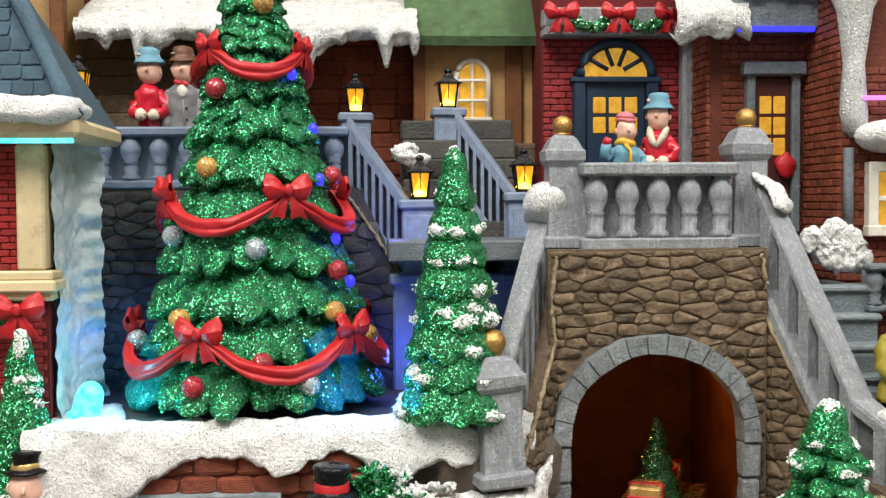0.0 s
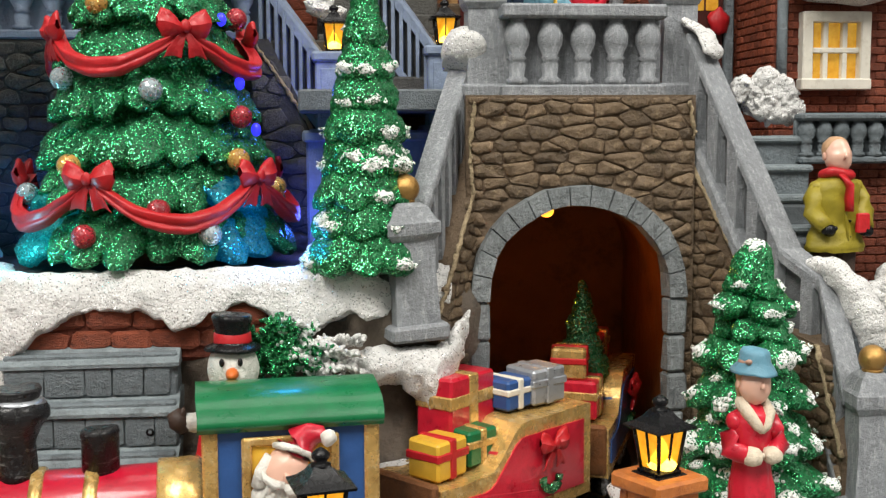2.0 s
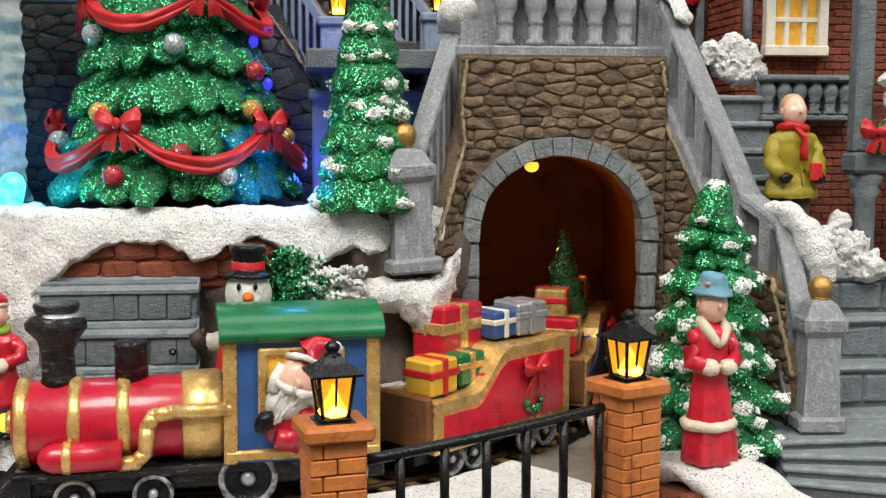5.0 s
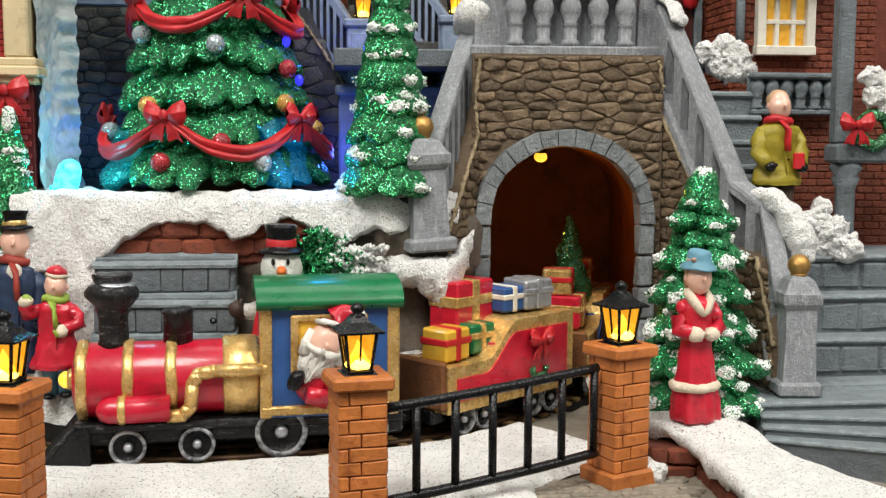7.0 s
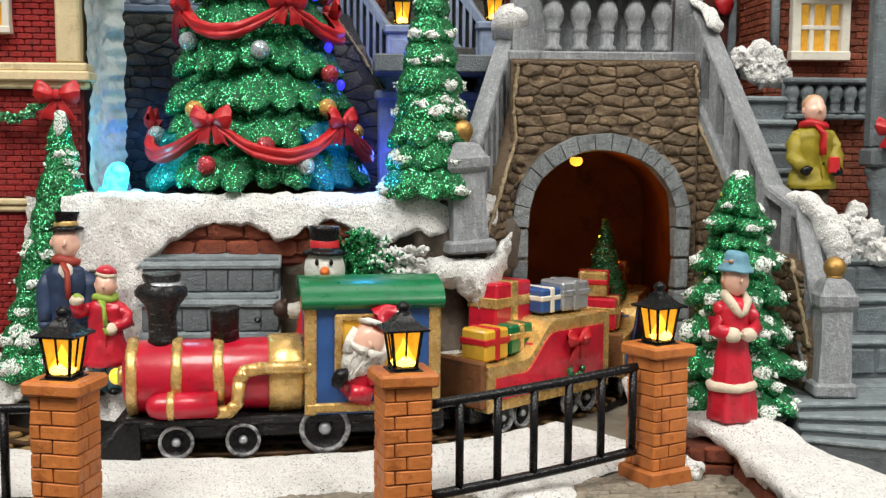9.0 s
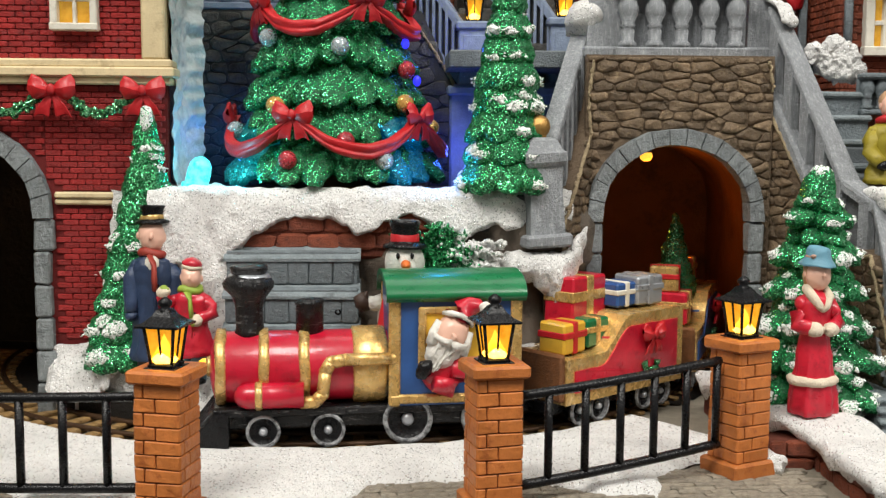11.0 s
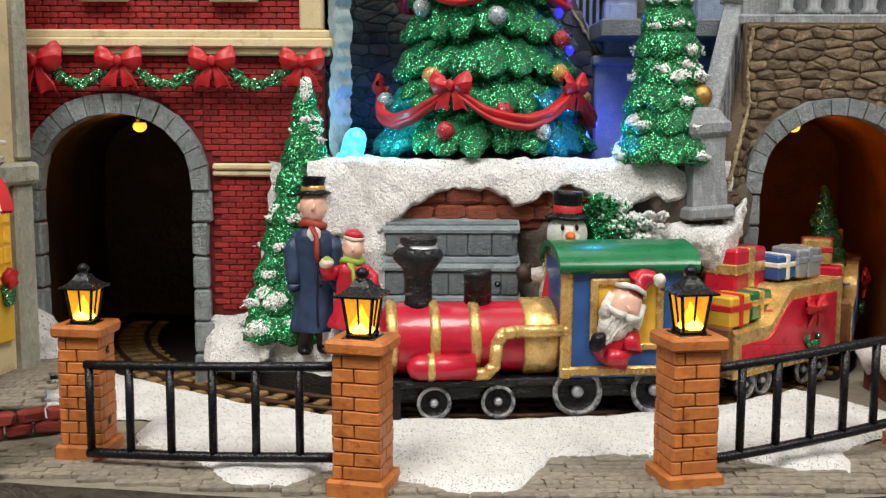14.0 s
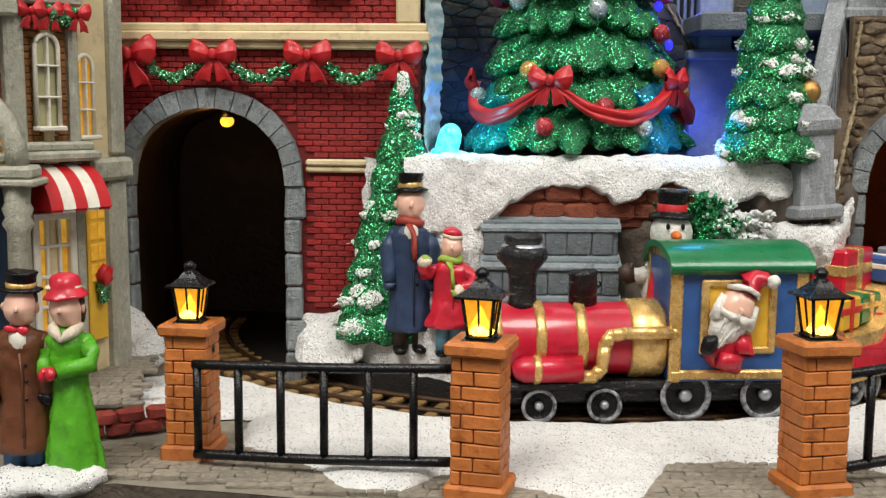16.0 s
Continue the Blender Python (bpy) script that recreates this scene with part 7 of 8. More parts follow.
def flat_band(pts, half, thick):
    """A soft flat strip along points, half its width given at each."""
    q = [Vector(p) for p in pts]
    n = len(q) - 1

    def fn(u, v):
        k = min(int(u * n), n - 1)
        f = u * n - k
        w = half[k] + (half[k + 1] - half[k]) * f
        a = 2 * math.pi * v
        return q[k].lerp(q[k + 1], f) + Vector((w * math.cos(a), -thick * math.sin(a) + 0.25 * w * abs(math.cos(a)), 0))

    return Mesh().grid(fn, 18, 20)


# snowman
sm = thing("snowman", "white plaster snowman with red scarf and black top hat", "snowman", (-1.2, 7.05, 1.08))
part("body", Mesh().lathe([(0.7, 0), (0.95, 0.2), (1.03, 0.75), (0.9, 1.3), (0.64, 1.72), (0.74, 2.0), (0.74, 2.5), (0.55, 2.9), (0.3, 3.05)], 40).rough(0.06, 2.0).rough(0.05, 6).rough(0.02, 14), snowman_white, sm)
part("head", Mesh().ball((0, 0, 3.58), (0.55, 0.57, 0.62), 0, 22, 16).rough(0.02, 3), snowman_white, sm)
hat = part("hat", Mesh().lathe([(0.3, 4.0), (0.58, 3.99), (0.62, 4.04), (0.58, 4.09), (0.44, 4.13), (0.38, 4.2), (0.37, 4.42), (0.42, 4.64), (0.43, 4.72), (0.39, 4.75), (0.02, 4.74)], 26).rough(0.03, 1.5), black, sm, "black top hat")
part("hat_band", Mesh().lathe([(0.41, 4.16), (0.40, 4.2), (0.395, 4.36), (0.38, 4.38)], 26), ribbon_red, hat, "red hat band")
sc = part("scarf", Mesh().lathe([(0.5, 2.86), (0.66, 2.95), (0.66, 3.08), (0.48, 3.17)], 20).rough(0.04, 2.2), ribbon_red, sm, "red scarf")
part("scarf_end", flat_band([(-0.28, -0.56, 3.05), (-0.38, -0.74, 2.6), (-0.45, -0.8, 2.2), (-0.48, -0.8, 1.92)], [0.19, 0.24, 0.26, 0.27], 0.1).rough(0.05, 2.2), ribbon_red, sc)
part("fringe", flat_band([(-0.48, -0.8, 1.96), (-0.48, -0.86, 1.78), (-0.44, -0.92, 1.6)], [0.26, 0.31, 0.34], 0.1).rough(0.06, 6), yellow_paint, sc, "yellow scarf fringe")
part("nose", Mesh().lathe([(0.14, 0), (0.13, 0.15), (0.07, 0.28), (0.02, 0.32)], 12, m=Matrix.Translation((0.02, -0.52, 3.58)) @ Matrix.Rotation(radians(90), 4, "X")), carrot, sm, "orange carrot nose")
part("mouth", Mesh().tube([(-0.26 + 0.052 * k, -0.57 + 0.05 * abs(k - 5) / 5, 3.32 + 0.11 * ((k - 5) / 5) ** 2) for k in range(11)], 0.025, 6), ribbon_red, sm, "red smiling mouth")
for s in (-1, 1):
    part("eye", Mesh().ball((s * 0.19, -0.56, 3.82), (0.055, 0.05, 0.09), 0, 9, 7), black, sm)
    ar = part("arm", Mesh().tube([(s * 0.6, -0.05, 2.5), (s * 0.85, -0.1, 2.45), (s * 1.08, -0.12, 2.5)], [0.24, 0.22, 0.18], 10), snowman_white, sm)
    part("glove", Mesh().tube([(s * 1.02, -0.12, 2.3), (s * 1.14, -0.14, 2.5), (s * 1.28, -0.12, 2.72)], [0.16, 0.25, 0.16], 9).ball((s * 1.05, -0.2, 2.65), (0.09, 0.09, 0.16)).rough(0.04, 4), glove_brown, ar, "dark brown mitten")


# ---- train ----
def wheel(parent, x, y, r, z=None):
    z = r if z is None else z
    m = Matrix.Translation((x, y, z)) @ Matrix.Rotation(radians(90), 4, "X")
    w = part("wheel", Mesh().lathe([(r * 0.8, -0.1), (r * 0.86, 0.06), (r, 0.08), (r, 0.2), (r * 0.9, 0.22), (r * 0.8, 0.12), (0.02, 0.1)], 24, m=m), black, parent)
    part("tyre", Mesh().lathe([(r * 0.80, 0.1), (r * 0.80, 0.25), (r * 0.84, 0.27), (r * 0.98, 0.25), (r * 1.0, 0.2)], 28, m=m, caps=False), rim_silver, w, "silver-brushed rim")
    part("hub", Mesh().lathe([(r * 0.25, 0.1), (r * 0.25, 0.22), (r * 0.15, 0.28), (0.02, 0.29)], 14, m=m), silver_paint, w, "silver hub")


def along_x(x, z, y=0.0):
    return Matrix.Translation((x, y, z)) @ Matrix.Rotation(radians(90), 4, "Y")


def locomotive(at, turn):
    o = thing("locomotive", "red toy steam locomotive with blue cab and green roof", "locomotive", at, turn)
    part("boiler", Mesh().lathe([(0.80, -3.9), (0.93, -3.75), (0.93, 0.2), (0.9, 0.6)], 28, m=along_x(0, 1.95)).rough(0.03, 1.2), loco_red, o)
    for x in (-3.8, -2.72, -1.7):
        part("band", Mesh().lathe([(0.92, -0.14), (1.0, -0.1), (1.0, 0.1), (0.92, 0.14)], 28, m=along_x(x, 1.95)).rough(0.03, 2), gold_paint, o, "gold boiler band")
    part("firebox", Mesh().lathe([(0.94, -0.4), (1.02, -0.36), (1.02, 0.4), (0.95, 0.5)], 28, m=along_x(-0.08, 1.95)).rough(0.03, 2), gold_paint, o, "gold firebox jacket")
    fr = part("smokebox_door", Mesh().lathe([(0.85, 0), (0.8, -0.12), (0.5, -0.2), (0.4, -0.22)], 24, m=along_x(-3.85, 1.95)), loco_red, o, "red smokebox front")
    part("headlight", Mesh().ball((-4.22, 0, 1.98), (0.2, 0.21, 0.21)), headlight_glow, fr, "glowing yellow headlight")
    part("headlight_rim", Mesh().lathe([(0.3, -0.18), (0.26, -0.3), (0.23, -0.34), (0.2, -0.3)], 18, m=along_x(-3.85, 1.98)), gold_paint, fr, "gold headlight housing")
    part("smokestack", Mesh().lathe([(0.42, 2.75), (0.36, 2.95), (0.36, 3.5), (0.44, 3.75), (0.62, 4.0), (0.64, 4.15), (0.56, 4.28), (0.44, 4.34), (0.48, 4.5), (0.46, 4.56), (0.3, 4.55)], 22, at=(-3.08, 0, 0)).rough(0.05, 2.4), black_worn, o, "black brushed smokestack")
    part("stack_ring", Mesh().lathe([(0.50, 4.22), (0.55, 4.26), (0.50, 4.34), (0.45, 4.37)], 22, at=(-3.08, 0, 0)).rough(0.03, 3), silver_paint, o, "silver ring on the smokestack")
    part("dome", Mesh().lathe([(0.36, 2.75), (0.36, 3.55), (0.38, 3.6), (0.34, 3.68), (0.2, 3.7)], 18, at=(-1.55, 0, 0)).rough(0.04, 2), black_worn, o, "black steam dome")
    for s in (-1, 1):
        part("side_tank", Mesh().lathe([(0.1, -0.98), (0.24, -0.9), (0.32, -0.7), (0.33, 0.72)], 16, m=along_x(-2.46, 1.4, s * 0.98)).rough(0.02, 2), loco_red, o)
        part("tank_band", Mesh().lathe([(0.32, -0.1), (0.36, -0.06), (0.36, 0.06), (0.32, 0.1)], 16, m=along_x(-2.85, 1.4, s * 0.98)), gold_paint, o, "gold tank band")
        g = Mesh()
        run = [Vector((-1.8, s * 1.0, 1.2)), Vector((-1.45, s * 1.03, 1.22)), Vector((-1.25, s * 1.05, 1.42)), Vector((-1.2, s * 1.05, 1.98)), Vector((-1.05, s * 1.04, 2.22)), Vector((-0.7, s * 1.03, 2.28)), Vector((0.5, s * 1.03, 2.28))]
        for a, b in zip(run, run[1:]):
            g.tube([a, b], 0.165, 12)
            g.ball(b, 0.165, 0, 12, 10)
        part("steam_pipe", g.rough(0.02, 2), gold_paint, o, "gold steam pipe")
    part("chassis", Mesh().box(-4.1, 4.0, -0.68, 0.68, 0.45, 1.02, 0.06).box(-4.0, 3.95, -0.9, 0.9, 0.82, 1.04, 0.04).rough(0.02, 2), black_worn, o, "black brushed chassis")
    cow = part("cowcatcher", Mesh().take([(-4.0, -1.0, 0.95), (-4.0, 1.0, 0.95), (-4.75, -0.75, 0.05), (-4.75, 0.75, 0.05), (-3.6, -1.0, 0.05), (-3.6, 1.0, 0.05), (-3.6, -1.0, 0.95), (-3.6, 1.0, 0.95)], [[0, 2, 3, 1], [0, 6, 4, 2], [1, 3, 5, 7], [2, 4, 5, 3], [6, 0, 1, 7], [4, 6, 7, 5]]).rough(0.03, 3), black, o, "black cowcatcher")
    for k in range(9):
        y = -0.96 + 0.24 * k
        part("cowcatcher_bar", Mesh().tube([(-3.98, y, 1.0), (-4.4, y * 0.9, 0.5), (-4.82, y * 0.78, 0.06)], [0.07, 0.06, 0.05], 6).rough(0.02, 5), black_worn, cow)
    for x, r in ((-2.75, 0.44), (-1.12, 0.44), (0.92, 0.65), (2.95, 0.65)):
        for s in (-1, 1):
            if s < 0:
                wheel(o, x, -0.66, r)
            else:
                part("wheel", Mesh().lathe([(r, -0.1), (r, 0.15)], 20, m=Matrix.Translation((x, 0.8, r)) @ Matrix.Rotation(radians(90), 4, "X")), black, o)
    # cab
    cab = part("cab", Mesh().box(0.44, 3.75, -1.05, 1.05, 1.05, 4.05, 0.04), cab_blue, o, "blue driver's cab")
    for x in (0.4, 3.54):
        for y in (-1.13, 0.95):
            part("post", Mesh().box(x, x + 0.3, y, y + 0.2, 1.05, 4.05, 0.05).rough(0.03, 2), gold_paint, cab, "gold corner post")
    for z in (1.12, 3.76):
        part("rail", Mesh().box(0.42, 3.82, -1.15, -0.95, z, z + 0.24, 0.05).rough(0.03, 2), gold_paint, cab, "gold cab rail")
    fx, fz = 2.1, 1.75
    part("window_frame", Mesh().box(fx - 0.95, fx - 0.75, -1.17, -1.03, fz, fz + 1.85, 0.04).box(fx + 0.75, fx + 0.95, -1.17, -1.03, fz, fz + 1.85, 0.04).box(fx - 0.95, fx + 0.95, -1.16, -1.03, fz + 1.68, fz + 1.86, 0.04).box(fx - 0.95, fx + 0.95, -1.16, -1.03, fz, fz + 0.18, 0.04).rough(0.025, 2), gold_paint, cab, "gold window frame")
    part("window_panel", Mesh().box(fx - 0.78, fx + 0.78, -1.09, -1.03, fz + 0.1, fz + 1.75, 0.02), yellow_paint, cab, "dull yellow window opening")
    prof = [(1.32 * math.sin(radians(a)), 3.76 + 0.68 * math.cos(radians(a))) for a in range(-78, 79, 6)]
    prof += [(0.93 * x, z - 0.16) for x, z in prof[::-1]]
    rf = Mesh().prism([(x, z) for x, z in prof], -1.8, 1.8, m=Matrix.Translation((2.11, 0, 0)) @ Matrix.Rotation(radians(90), 4, "Z"), smooth=True)
    part("roof", rf.rough(0.03, 1.4), roof_green, o, "glossy green rounded roof")
    end = [(1.14 * math.sin(radians(a)), 3.68 + 0.66 * math.cos(radians(a))) for a in range(-80, 81, 16)]
    part("gable", Mesh().prism(end, -1.65, 1.66, m=Matrix.Translation((2.11, 0, 0)) @ Matrix.Rotation(radians(90), 4, "Z")), gold_paint, o, "gold gable end")
    return o


LA = 5.9
locomotive(tuple(ring(RAD, LA, 0.22)), LA)

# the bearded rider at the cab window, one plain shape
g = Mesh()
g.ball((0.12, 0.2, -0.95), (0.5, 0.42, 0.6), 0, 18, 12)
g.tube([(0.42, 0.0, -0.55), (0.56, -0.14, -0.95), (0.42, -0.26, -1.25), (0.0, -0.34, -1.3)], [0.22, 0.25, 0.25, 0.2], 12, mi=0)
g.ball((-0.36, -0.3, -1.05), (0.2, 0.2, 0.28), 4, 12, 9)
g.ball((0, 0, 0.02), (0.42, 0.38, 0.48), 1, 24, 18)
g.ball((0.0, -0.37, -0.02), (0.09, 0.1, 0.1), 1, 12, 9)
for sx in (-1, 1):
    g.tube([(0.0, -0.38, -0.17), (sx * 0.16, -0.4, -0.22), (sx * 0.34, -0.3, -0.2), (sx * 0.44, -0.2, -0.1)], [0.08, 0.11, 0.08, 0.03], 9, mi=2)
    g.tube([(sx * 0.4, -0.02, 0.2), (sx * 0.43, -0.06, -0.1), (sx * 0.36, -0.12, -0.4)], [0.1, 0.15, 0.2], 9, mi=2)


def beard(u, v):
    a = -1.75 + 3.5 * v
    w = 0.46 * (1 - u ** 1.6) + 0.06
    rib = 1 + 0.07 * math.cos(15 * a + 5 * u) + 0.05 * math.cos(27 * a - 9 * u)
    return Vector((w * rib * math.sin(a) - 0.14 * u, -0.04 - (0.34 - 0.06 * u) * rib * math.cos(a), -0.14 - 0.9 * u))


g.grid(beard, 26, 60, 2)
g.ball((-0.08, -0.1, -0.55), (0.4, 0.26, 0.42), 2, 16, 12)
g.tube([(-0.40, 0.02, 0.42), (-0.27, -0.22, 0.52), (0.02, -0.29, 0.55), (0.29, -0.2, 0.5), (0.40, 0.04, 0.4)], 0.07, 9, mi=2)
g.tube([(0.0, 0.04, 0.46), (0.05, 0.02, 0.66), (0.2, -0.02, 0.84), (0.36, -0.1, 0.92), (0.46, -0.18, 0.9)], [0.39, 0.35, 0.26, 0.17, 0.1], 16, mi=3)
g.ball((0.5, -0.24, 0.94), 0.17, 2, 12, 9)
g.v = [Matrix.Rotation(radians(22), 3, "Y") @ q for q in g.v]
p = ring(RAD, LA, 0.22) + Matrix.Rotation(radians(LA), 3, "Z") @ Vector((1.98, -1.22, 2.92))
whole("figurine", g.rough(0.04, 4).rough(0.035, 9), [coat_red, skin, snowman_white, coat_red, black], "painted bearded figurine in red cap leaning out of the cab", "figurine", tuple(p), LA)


def gift(label, at, size, box_mat, tie_mat, turn=0.0, group="gifts on the wagons"):
    w, d, h = size
    o = thing("gift_box", label, "gift box", at, turn, group)
    part("box", Mesh().box(-w / 2, w / 2, -d / 2, d / 2, 0, h, 0.06).rough(0.03, 2), box_mat, o)
    e = 0.03
    part("ribbon", Mesh().box(-w * 0.1, w * 0.1, -d / 2 - e, d / 2 + e, -0.0, h + e, 0.03), tie_mat, o)
    part("ribbon", Mesh().box(-w / 2 - e, w / 2 + e, -d / 2 - e * 0.8, d / 2 + e * 0.8, h * 0.5, h * 0.72, 0.03), tie_mat, o)
    return o


def sled_wagon(angle, body_mat, label):
    p = ring(RAD, angle, 0.22)
    o = thing("sled_wagon", label, "wagon", tuple(p), angle)
    swell = lambda x: 1.95 + 0.98 * (lambda q: q * q * (3 - 2 * q))(max(0, min(1, (x + 1.15) / 1.3)))
    xs = [2.6 - 5.2 * i / 26 for i in range(27)]
    out = [(-2.6, 0.72), (2.6, 0.72)] + [(x, swell(x)) for x in xs]
    part("body", Mesh().prism(out, -1.1, 1.1).rough(0.025, 2), gold_paint, o, "gold sled border")
    xs = [2.28 - 4.56 * i / 26 for i in range(27)]
    inner = [(-2.28, 1.02), (2.28, 1.02)] + [(x, swell(x + 0.06) - 0.33) for x in xs]
    for y0, y1 in ((-1.14, -1.0), (1.0, 1.14)):
        part("side_panel", Mesh().prism(inner, y0, y1).rough(0.015, 2), body_mat, o, "painted side panel")
    part("floor_well", Mesh().prism([(-2.4, 1.5), (2.4, 1.5)] + [(x, swell(x) - 0.02) for x in xs], -0.9, 0.9), body_mat, o)
    part("front_board", Mesh().box(-2.78, -2.58, -1.05, 1.05, 0.8, 2.1, 0.06).rough(0.03, 2), timber, o, "brown front board")
    part("chassis", Mesh().box(-2.75, 2.75, -0.62, 0.62, 0.35, 0.75, 0.05), black, o, "black chassis")
    for x in (-1.75, -0.95, 1.1, 1.9):
        wheel(o, x, -0.66, 0.42)
    hw = part("holly_bow", bow_mesh(0.9), ribbon_red, o, "red bow with holly", at=(0.95, -1.2, 2.25))
    part("holly", Mesh().tube([(0.3 * math.cos(radians(a)), 0, -0.75 + 0.3 * math.sin(radians(a))) for a in range(180, 361, 20)], 0.1, 7).rough(0.06, 8), garland_green, hw, "glittering green holly")
    return o, p


def on_wagon(angle, x, y, z):
    return tuple(ring(RAD, angle, 0.22) + Matrix.Rotation(radians(angle), 3, "Z") @ Vector((x, y, z)))


SA = 39.7
sled_wagon(SA, coat_red, "red toy sled wagon with gold trim and holly bow")
gift("yellow gift box with red ribbon on the sled", on_wagon(SA, -1.9, -0.3, 2.0), (1.0, 0.9, 0.85), yellow_paint, ribbon_red, SA + 4)
gift("green gift box with gold ribbon on the sled", on_wagon(SA, -0.75, -0.2, 2.05), (0.9, 0.9, 0.8), roof_green, gold_paint, SA - 3)
gift("large red gift box with gold ribbon on the sled", on_wagon(SA, -0.5, 0.45, 2.55), (1.7, 1.0, 1.4), coat_red, gold_paint, SA + 6)
gift("blue gift box with white bow on the sled", on_wagon(SA, 0.75, 0.0, 3.0), (0.9, 0.9, 0.7), cab_blue, white_paint, SA)
gift("silver gift box on the sled", on_wagon(SA, 1.7, -0.1, 3.0), (1.1, 1.0, 0.85), silver_paint, silver_paint, SA - 5)
WA = 66.7
sled_wagon(WA, cab_blue, "blue toy sled wagon with gold trim")
gift("red gift box with gold ribbon on the blue wagon", on_wagon(WA, -1.5, -0.2, 2.05), (1.2, 1.0, 1.0), coat_red, gold_paint, WA)
gift("copper gift box with red ribbon on the blue wagon", on_wagon(WA, -1.5, 0.1, 3.05), (1.0, 0.9, 0.8), gold_paint, ribbon_red, WA + 5)
gift("red gift box with gold ribbon on the blue wagon", on_wagon(WA, 0.8, 0.0, 3.0), (1.4, 1.0, 0.9), coat_red, gold_paint, WA)
fir("toy_tree", "tiny glittering toy tree on the blue wagon", on_wagon(WA, -0.2, 0.0, 2.8), 2.6, 0.75, 4, garland_green, 31, 0.0, 7, knob=0.4)
for a0, a1 in ((LA + 17.0, SA - 10.5), (SA + 11, WA - 10.5)):
    whole("coupling", Mesh().tube([ring(RAD, a0, 0.75), ring(RAD, (a0 + a1) / 2, 0.65), ring(RAD, a1, 0.75)], 0.2, 7), black, "black coupling bar between the wagons", "coupling")


# ---- wall pieces, last ----
arch_clear = lambda u, v, a, b, cx=6.93, out=2.58, sp=5.6, top=8.35: not (abs(u - cx) - a * 0.4 < out and (v - b < sp or ((max(0, abs(u - cx) - a * 0.6)) / out) ** 2 + ((v - b - sp) / (top - sp)) ** 2 < 1))
rubble(Face((0, 9.75, 0)), wall_bridge, "stone", brown_stone, 4.25, 9.82, 0.2, 10.5, 0.54, 0.29, arch_clear, rnd)
rubble(WING_L, wing_l, "stone", brown_stone, 0.0, lenL, 0.2, 9.8, 0.5, 0.28, lambda u, v, a, b: v + b < 5.35 + u / lenL * 4.0, rnd)
rubble(WING_R, wing_r, "stone", brown_stone, 0.0, lenR, 0.2, 10.2, 0.5, 0.28, lambda u, v, a, b: v + b < topR(u), rnd)
rubble(WING_S, wing_s, "stone", brown_stone, 0.0, lenS, 0.2, 6.0, 0.5, 0.28, lambda u, v, a, b: v + b < topS(u), rnd)
rubble(Face((0, 14.0, 0)), wall_rear, "cobble", blue_stone, -8.6, -0.9, 6.4, 12.15, 0.6, 0.34, anywhere, rnd, 0.07, 0.035, 0.2)
rubble(Face((0, 13.75, 0)), wall_stair, "cobble", blue_stone, -1.1, 0.62, 6.4, 12.1, 0.66, 0.44, lambda u, v, a, b: v + b < 12.0 - max(0, u + 0.6) * 2.0, rnd, 0.07, 0.035, 0.2)
clear_l = lambda u, v, a, b: arch_clear(u, v, a, b, -13.85, 2.7, 5.7, 8.4) and not (6.05 < v < 6.5 and u > -11.2) and v + b < 9.5
rb = unit_pieces("brick", 5, 0.1, 0.06, red_brick)
piece_bond(Face((0, 9.0, 0)), wall_left, "brick", rb, -11.4, -8.0, 2.2, 9.5, 0.44, 0.165, 0.14, clear_l, 340, rnd, 0.028, 0.0, red_brick, 0.35)
piece_bond(Face((0, 9.0, 0)), wall_left, "brick", rb, -17.2, -11.4, 6.0, 9.5, 0.44, 0.165, 0.14, clear_l, 0, rnd, 0.028, 0.0, red_brick, 0.35)
piece_bond(Face((0, 9.05, 0)), wall_upper, "brick", rb, -17.2, -8.6, 10.2, 13.3, 0.44, 0.165, 0.14, anywhere, 0, rnd, 0.028, 0.0, red_brick, 0.35)
ub = unit_pieces("brick", 5, 0.1, 0.07, rust_brick)
piece_bond(Face((0, 12.1, 0)), wall_right, "brick", ub, 12.8, 17.5, 9.5, 15.5, 0.52, 0.22, 0.16, lambda u, v, a, b: not (13.4 < u < 15.6 and 10.8 < v < 12.9), 300, rnd, 0.035, 0.0, rust_brick, 0.35)
piece_bond(Face((0, 10.35, 0)), wall_low, "brick", ub, 12.3, 17.5, 4.5, 8.9, 0.52, 0.22, 0.16, anywhere, 200, rnd, 0.035, 0.0, rust_brick, 0.35)
piece_bond(Face((0, 14.6, 0)), wall_brick, "brick", ub, 10.2, 13.5, 10.7, 17.5, 0.52, 0.22, 0.16, anywhere, 150, rnd, 0.035, 0.0, rust_brick, 0.35)
piece_bond(Face((12.75, 14.6, 0), (0, -1, 0), (-1, 0, 0)), wall_right, "brick", ub, 0.0, 2.5, 9.5, 17.5, 0.52, 0.22, 0.16, anywhere, 0, rnd, 0.035, 0.0, rust_brick, 0.35)
piece_bond(Face((9.8, 16.6, 0), (0, -1, 0), (-1, 0, 0)), wall_brick, "brick", ub, 0.0, 2.0, 10.7, 17.5, 0.52, 0.22, 0.16, anywhere, 0, rnd, 0.035, 0.0, rust_brick, 0.35)
piece_bond(Face((0, 19.5, 0)), wall_back, "brick", ub, -7, 1.2, 12.2, 18, 0.95, 0.48, 0.25, anywhere, 150, rnd, 0.05, 0.1, rust_brick, 0.35)
dr_brick = unit_pieces("brick", 4, 0.12, 0.07, house_red)
piece_bond(Face((0, 16.6, 0)), wall_red, "brick", dr_brick, 5.15, 9.5, 10.8, 17.0, 0.5, 0.2, 0.14, anywhere, 150, rnd, 0.03, 0.0, house_red, 0.35)
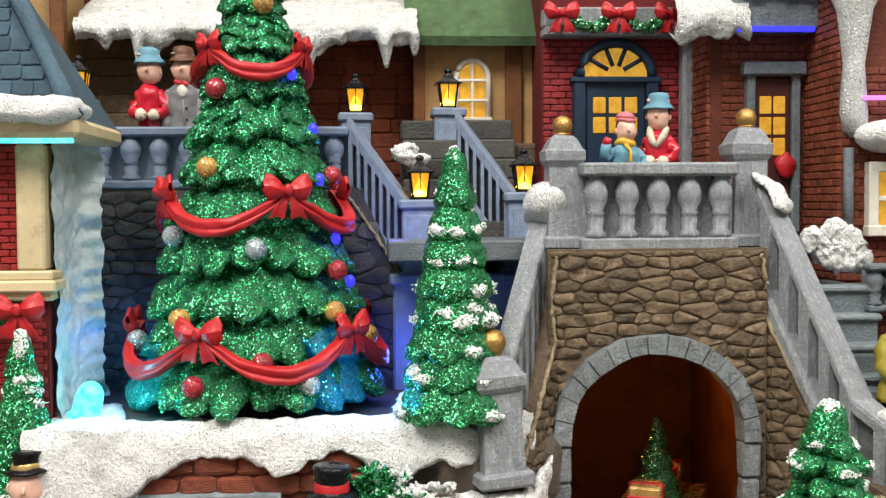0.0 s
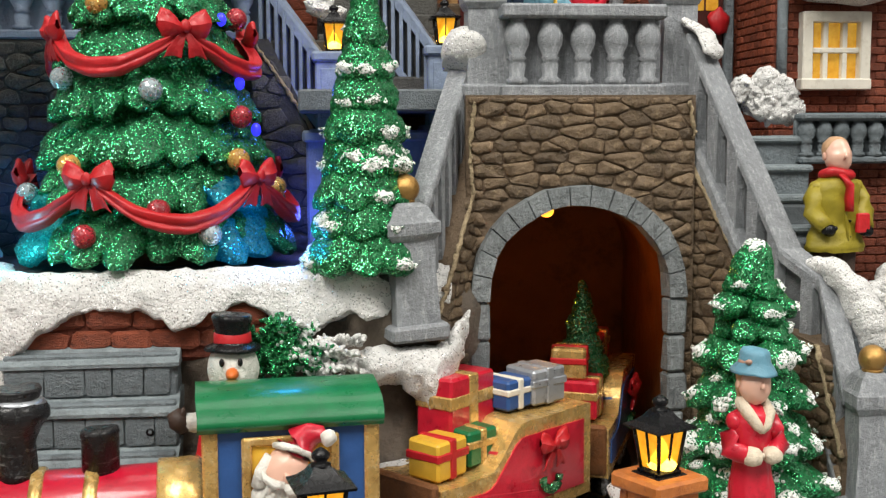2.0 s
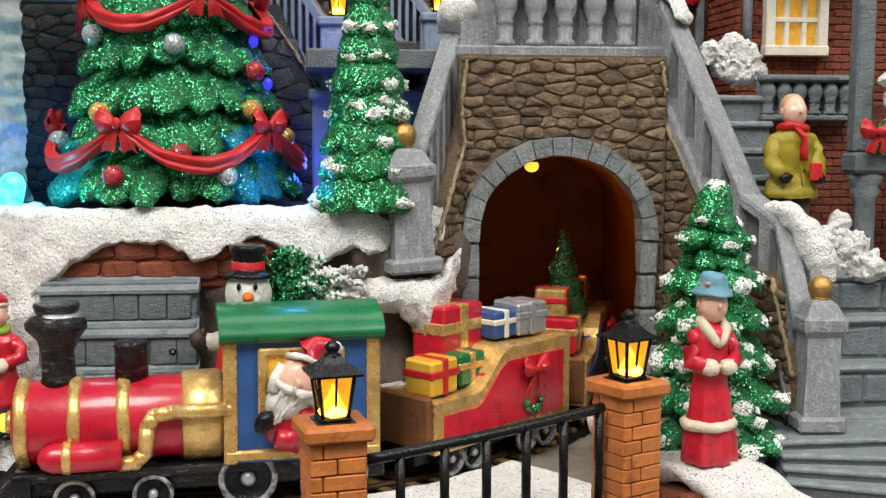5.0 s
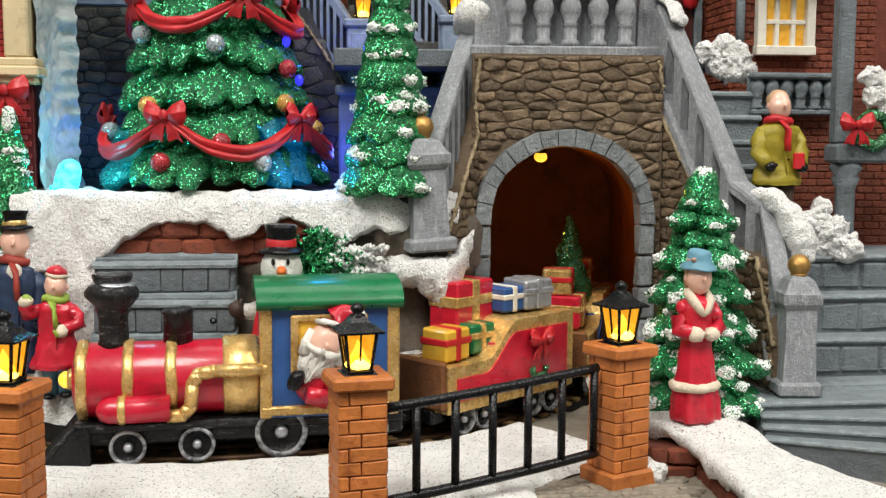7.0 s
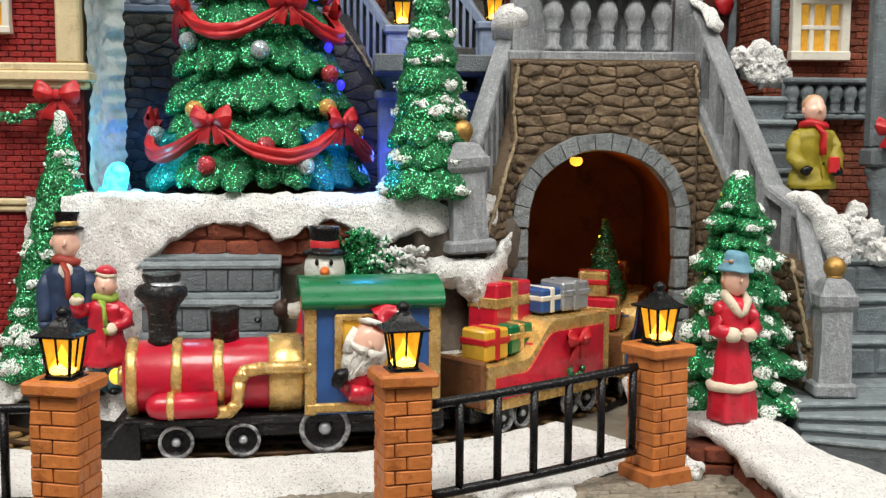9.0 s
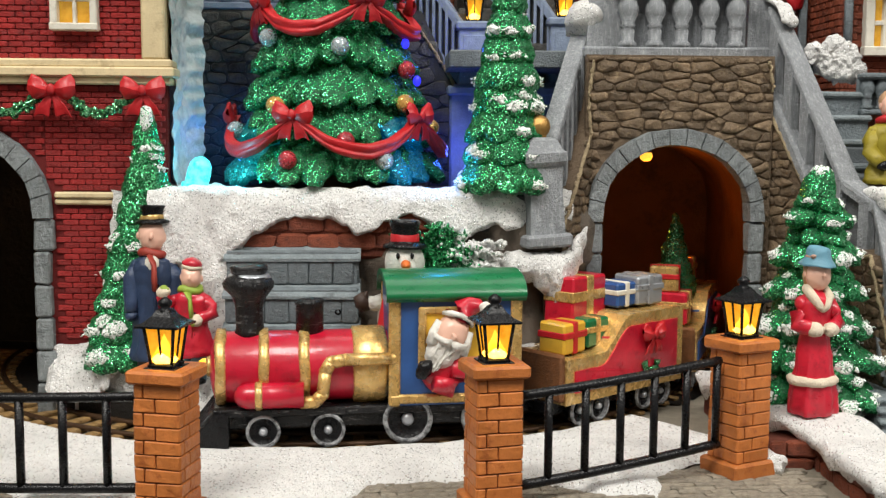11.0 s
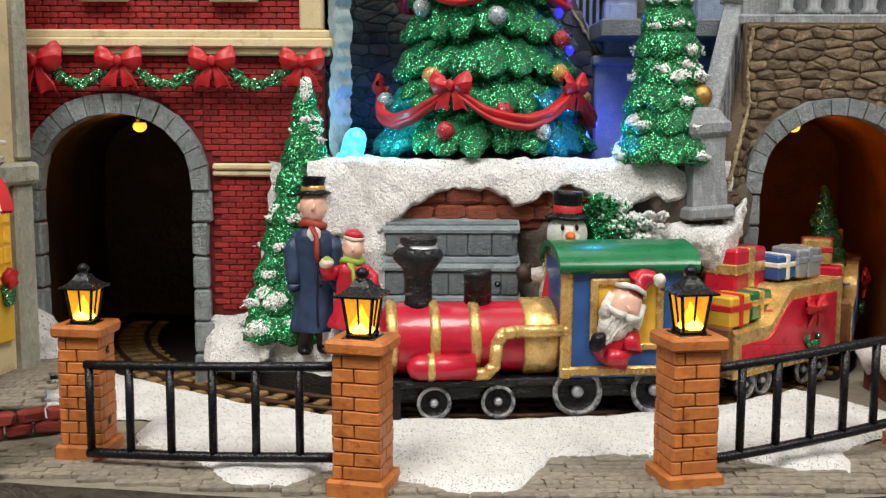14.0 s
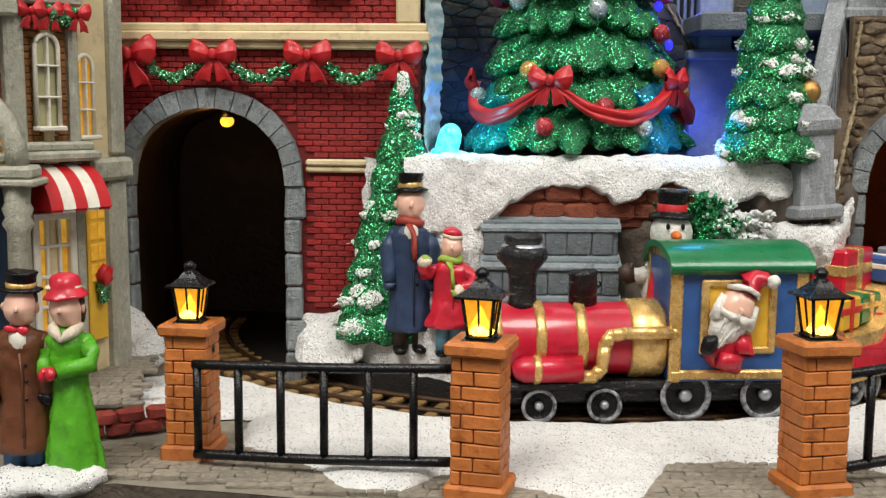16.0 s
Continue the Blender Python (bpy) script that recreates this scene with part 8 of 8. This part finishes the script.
# red bricks behind the stairs and along the snowy corner and street edge
wide = unit_pieces("brick", 5, 0.16, 0.12, rust_brick)
piece_bond(Face((0, 8.25, 0)), wall_ret, "brick", wide, -6.4, -0.2, 4.9, 6.2, 1.0, 0.42, 0.25, anywhere, 40, rnd, 0.06, 0.2, rust_brick, 0.4)
bed_face = Face((8.95, 3.1, 0), (0, -1, 0), (-1, 0, 0))
piece_bond(bed_face, wall_bed, "brick", wide, 0.0, 7.5, -0.1, 0.8, 0.9, 0.42, 0.25, anywhere, 40, rnd, 0.06, 0.2, rust_brick, 0.4)
piece_bond(Face((0, 3.1, 0)), wall_bed, "brick", wide, 7.7, 8.95, -0.1, 0.7, 0.8, 0.4, 0.25, anywhere, 10, rnd, 0.06, 0.2, rust_brick, 0.4)
bay_brick = unit_pieces("brick", 4, 0.1, 0.07, bay_tan)
piece_bond(Face((0, 0, 0)), wall_bay, "brick", bay_brick, 0.3, 2.3, 7.0, 10.2, 0.4, 0.17, 0.12, anywhere, 120, rnd, 0.03, 0.0, bay_tan, 0.35)
edging = thing("brick_edging", "low red brick edging along the shop street", "edging", (-15.4, 3.05, 0.05))
edge_brick = unit_pieces("brick", 5, 0.16, 0.12, edging_red)
for k in range(8):
    for j in range(2):
        ob = new("brick", rnd.choice(edge_brick))
        ob.parent = edging
        ob.matrix_basis = cmpose(-2.55 + k * 0.6 + j * 0.27, -1.0 + k * 0.31 + j * 0.14, 0.16 + j * 0.3, 0, rnd.uniform(-3, 3), 27 + rnd.uniform(-4, 4)) @ Matrix.Diagonal((0.6, 0.45, 0.29, 1))
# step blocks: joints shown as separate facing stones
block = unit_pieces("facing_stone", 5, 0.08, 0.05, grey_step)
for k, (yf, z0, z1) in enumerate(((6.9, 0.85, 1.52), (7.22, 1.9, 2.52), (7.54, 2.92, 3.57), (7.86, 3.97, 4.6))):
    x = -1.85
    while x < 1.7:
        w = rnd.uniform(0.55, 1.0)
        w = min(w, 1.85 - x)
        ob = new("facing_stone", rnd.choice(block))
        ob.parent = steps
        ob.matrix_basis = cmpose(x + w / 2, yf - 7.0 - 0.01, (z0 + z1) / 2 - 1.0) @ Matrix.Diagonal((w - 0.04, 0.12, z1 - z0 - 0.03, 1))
        x += w
# paving stones of the forecourt
pav = unit_pieces("paving_stone", 6, 0.10, 0.08, pave_grey)
for j in range(27):
    y = -3.2 + j * 0.26
    x = -15 + (j % 2) * 0.3
    while x < 10.5:
        w = rnd.uniform(0.3, 0.75)
        edge = 14.6 if x < 6 else 14.2
        if (Vector((x, y, 0)) - Vector((-3.5, 17.75, 0))).length > edge and front_y(x) + 0.25 < y < 3.0 and x < 8.2:
            ob = new("paving_stone", rnd.choice(pav))
            ob.parent = ground
            ob.matrix_basis = cmpose(x + w / 2, y, 0.02 + rnd.uniform(-0.015, 0.015), rnd.uniform(-0.7, 0.7), rnd.uniform(-0.7, 0.7), rnd.uniform(-3, 3)) @ Matrix.Diagonal((w - 0.02, 0.25, 0.13, 1))
        x += w
# setts of the raised street before the shop
for j in range(26):
    v = 0.02 + j * 0.037
    u = 0.5 + (j % 2) * 0.02
    while u < 1.0:
        w = rnd.uniform(0.3, 0.6)
        c = Vector((-24 + 8.9 * u - 0.9 * v * u + w / 2, 3.4 + 6.5 * v + 0.9 * u, 0.555 + 0.5 * v))
        ob = new("paving_stone", rnd.choice(pav))
        ob.parent = street
        ob.matrix_basis = cmpose(c.x, c.y, c.z, 4, rnd.uniform(-1, 1), 5.8 + rnd.uniform(-4, 4)) @ Matrix.Diagonal((w - 0.02, 0.23, 0.11, 1))
        u += w / 8.6
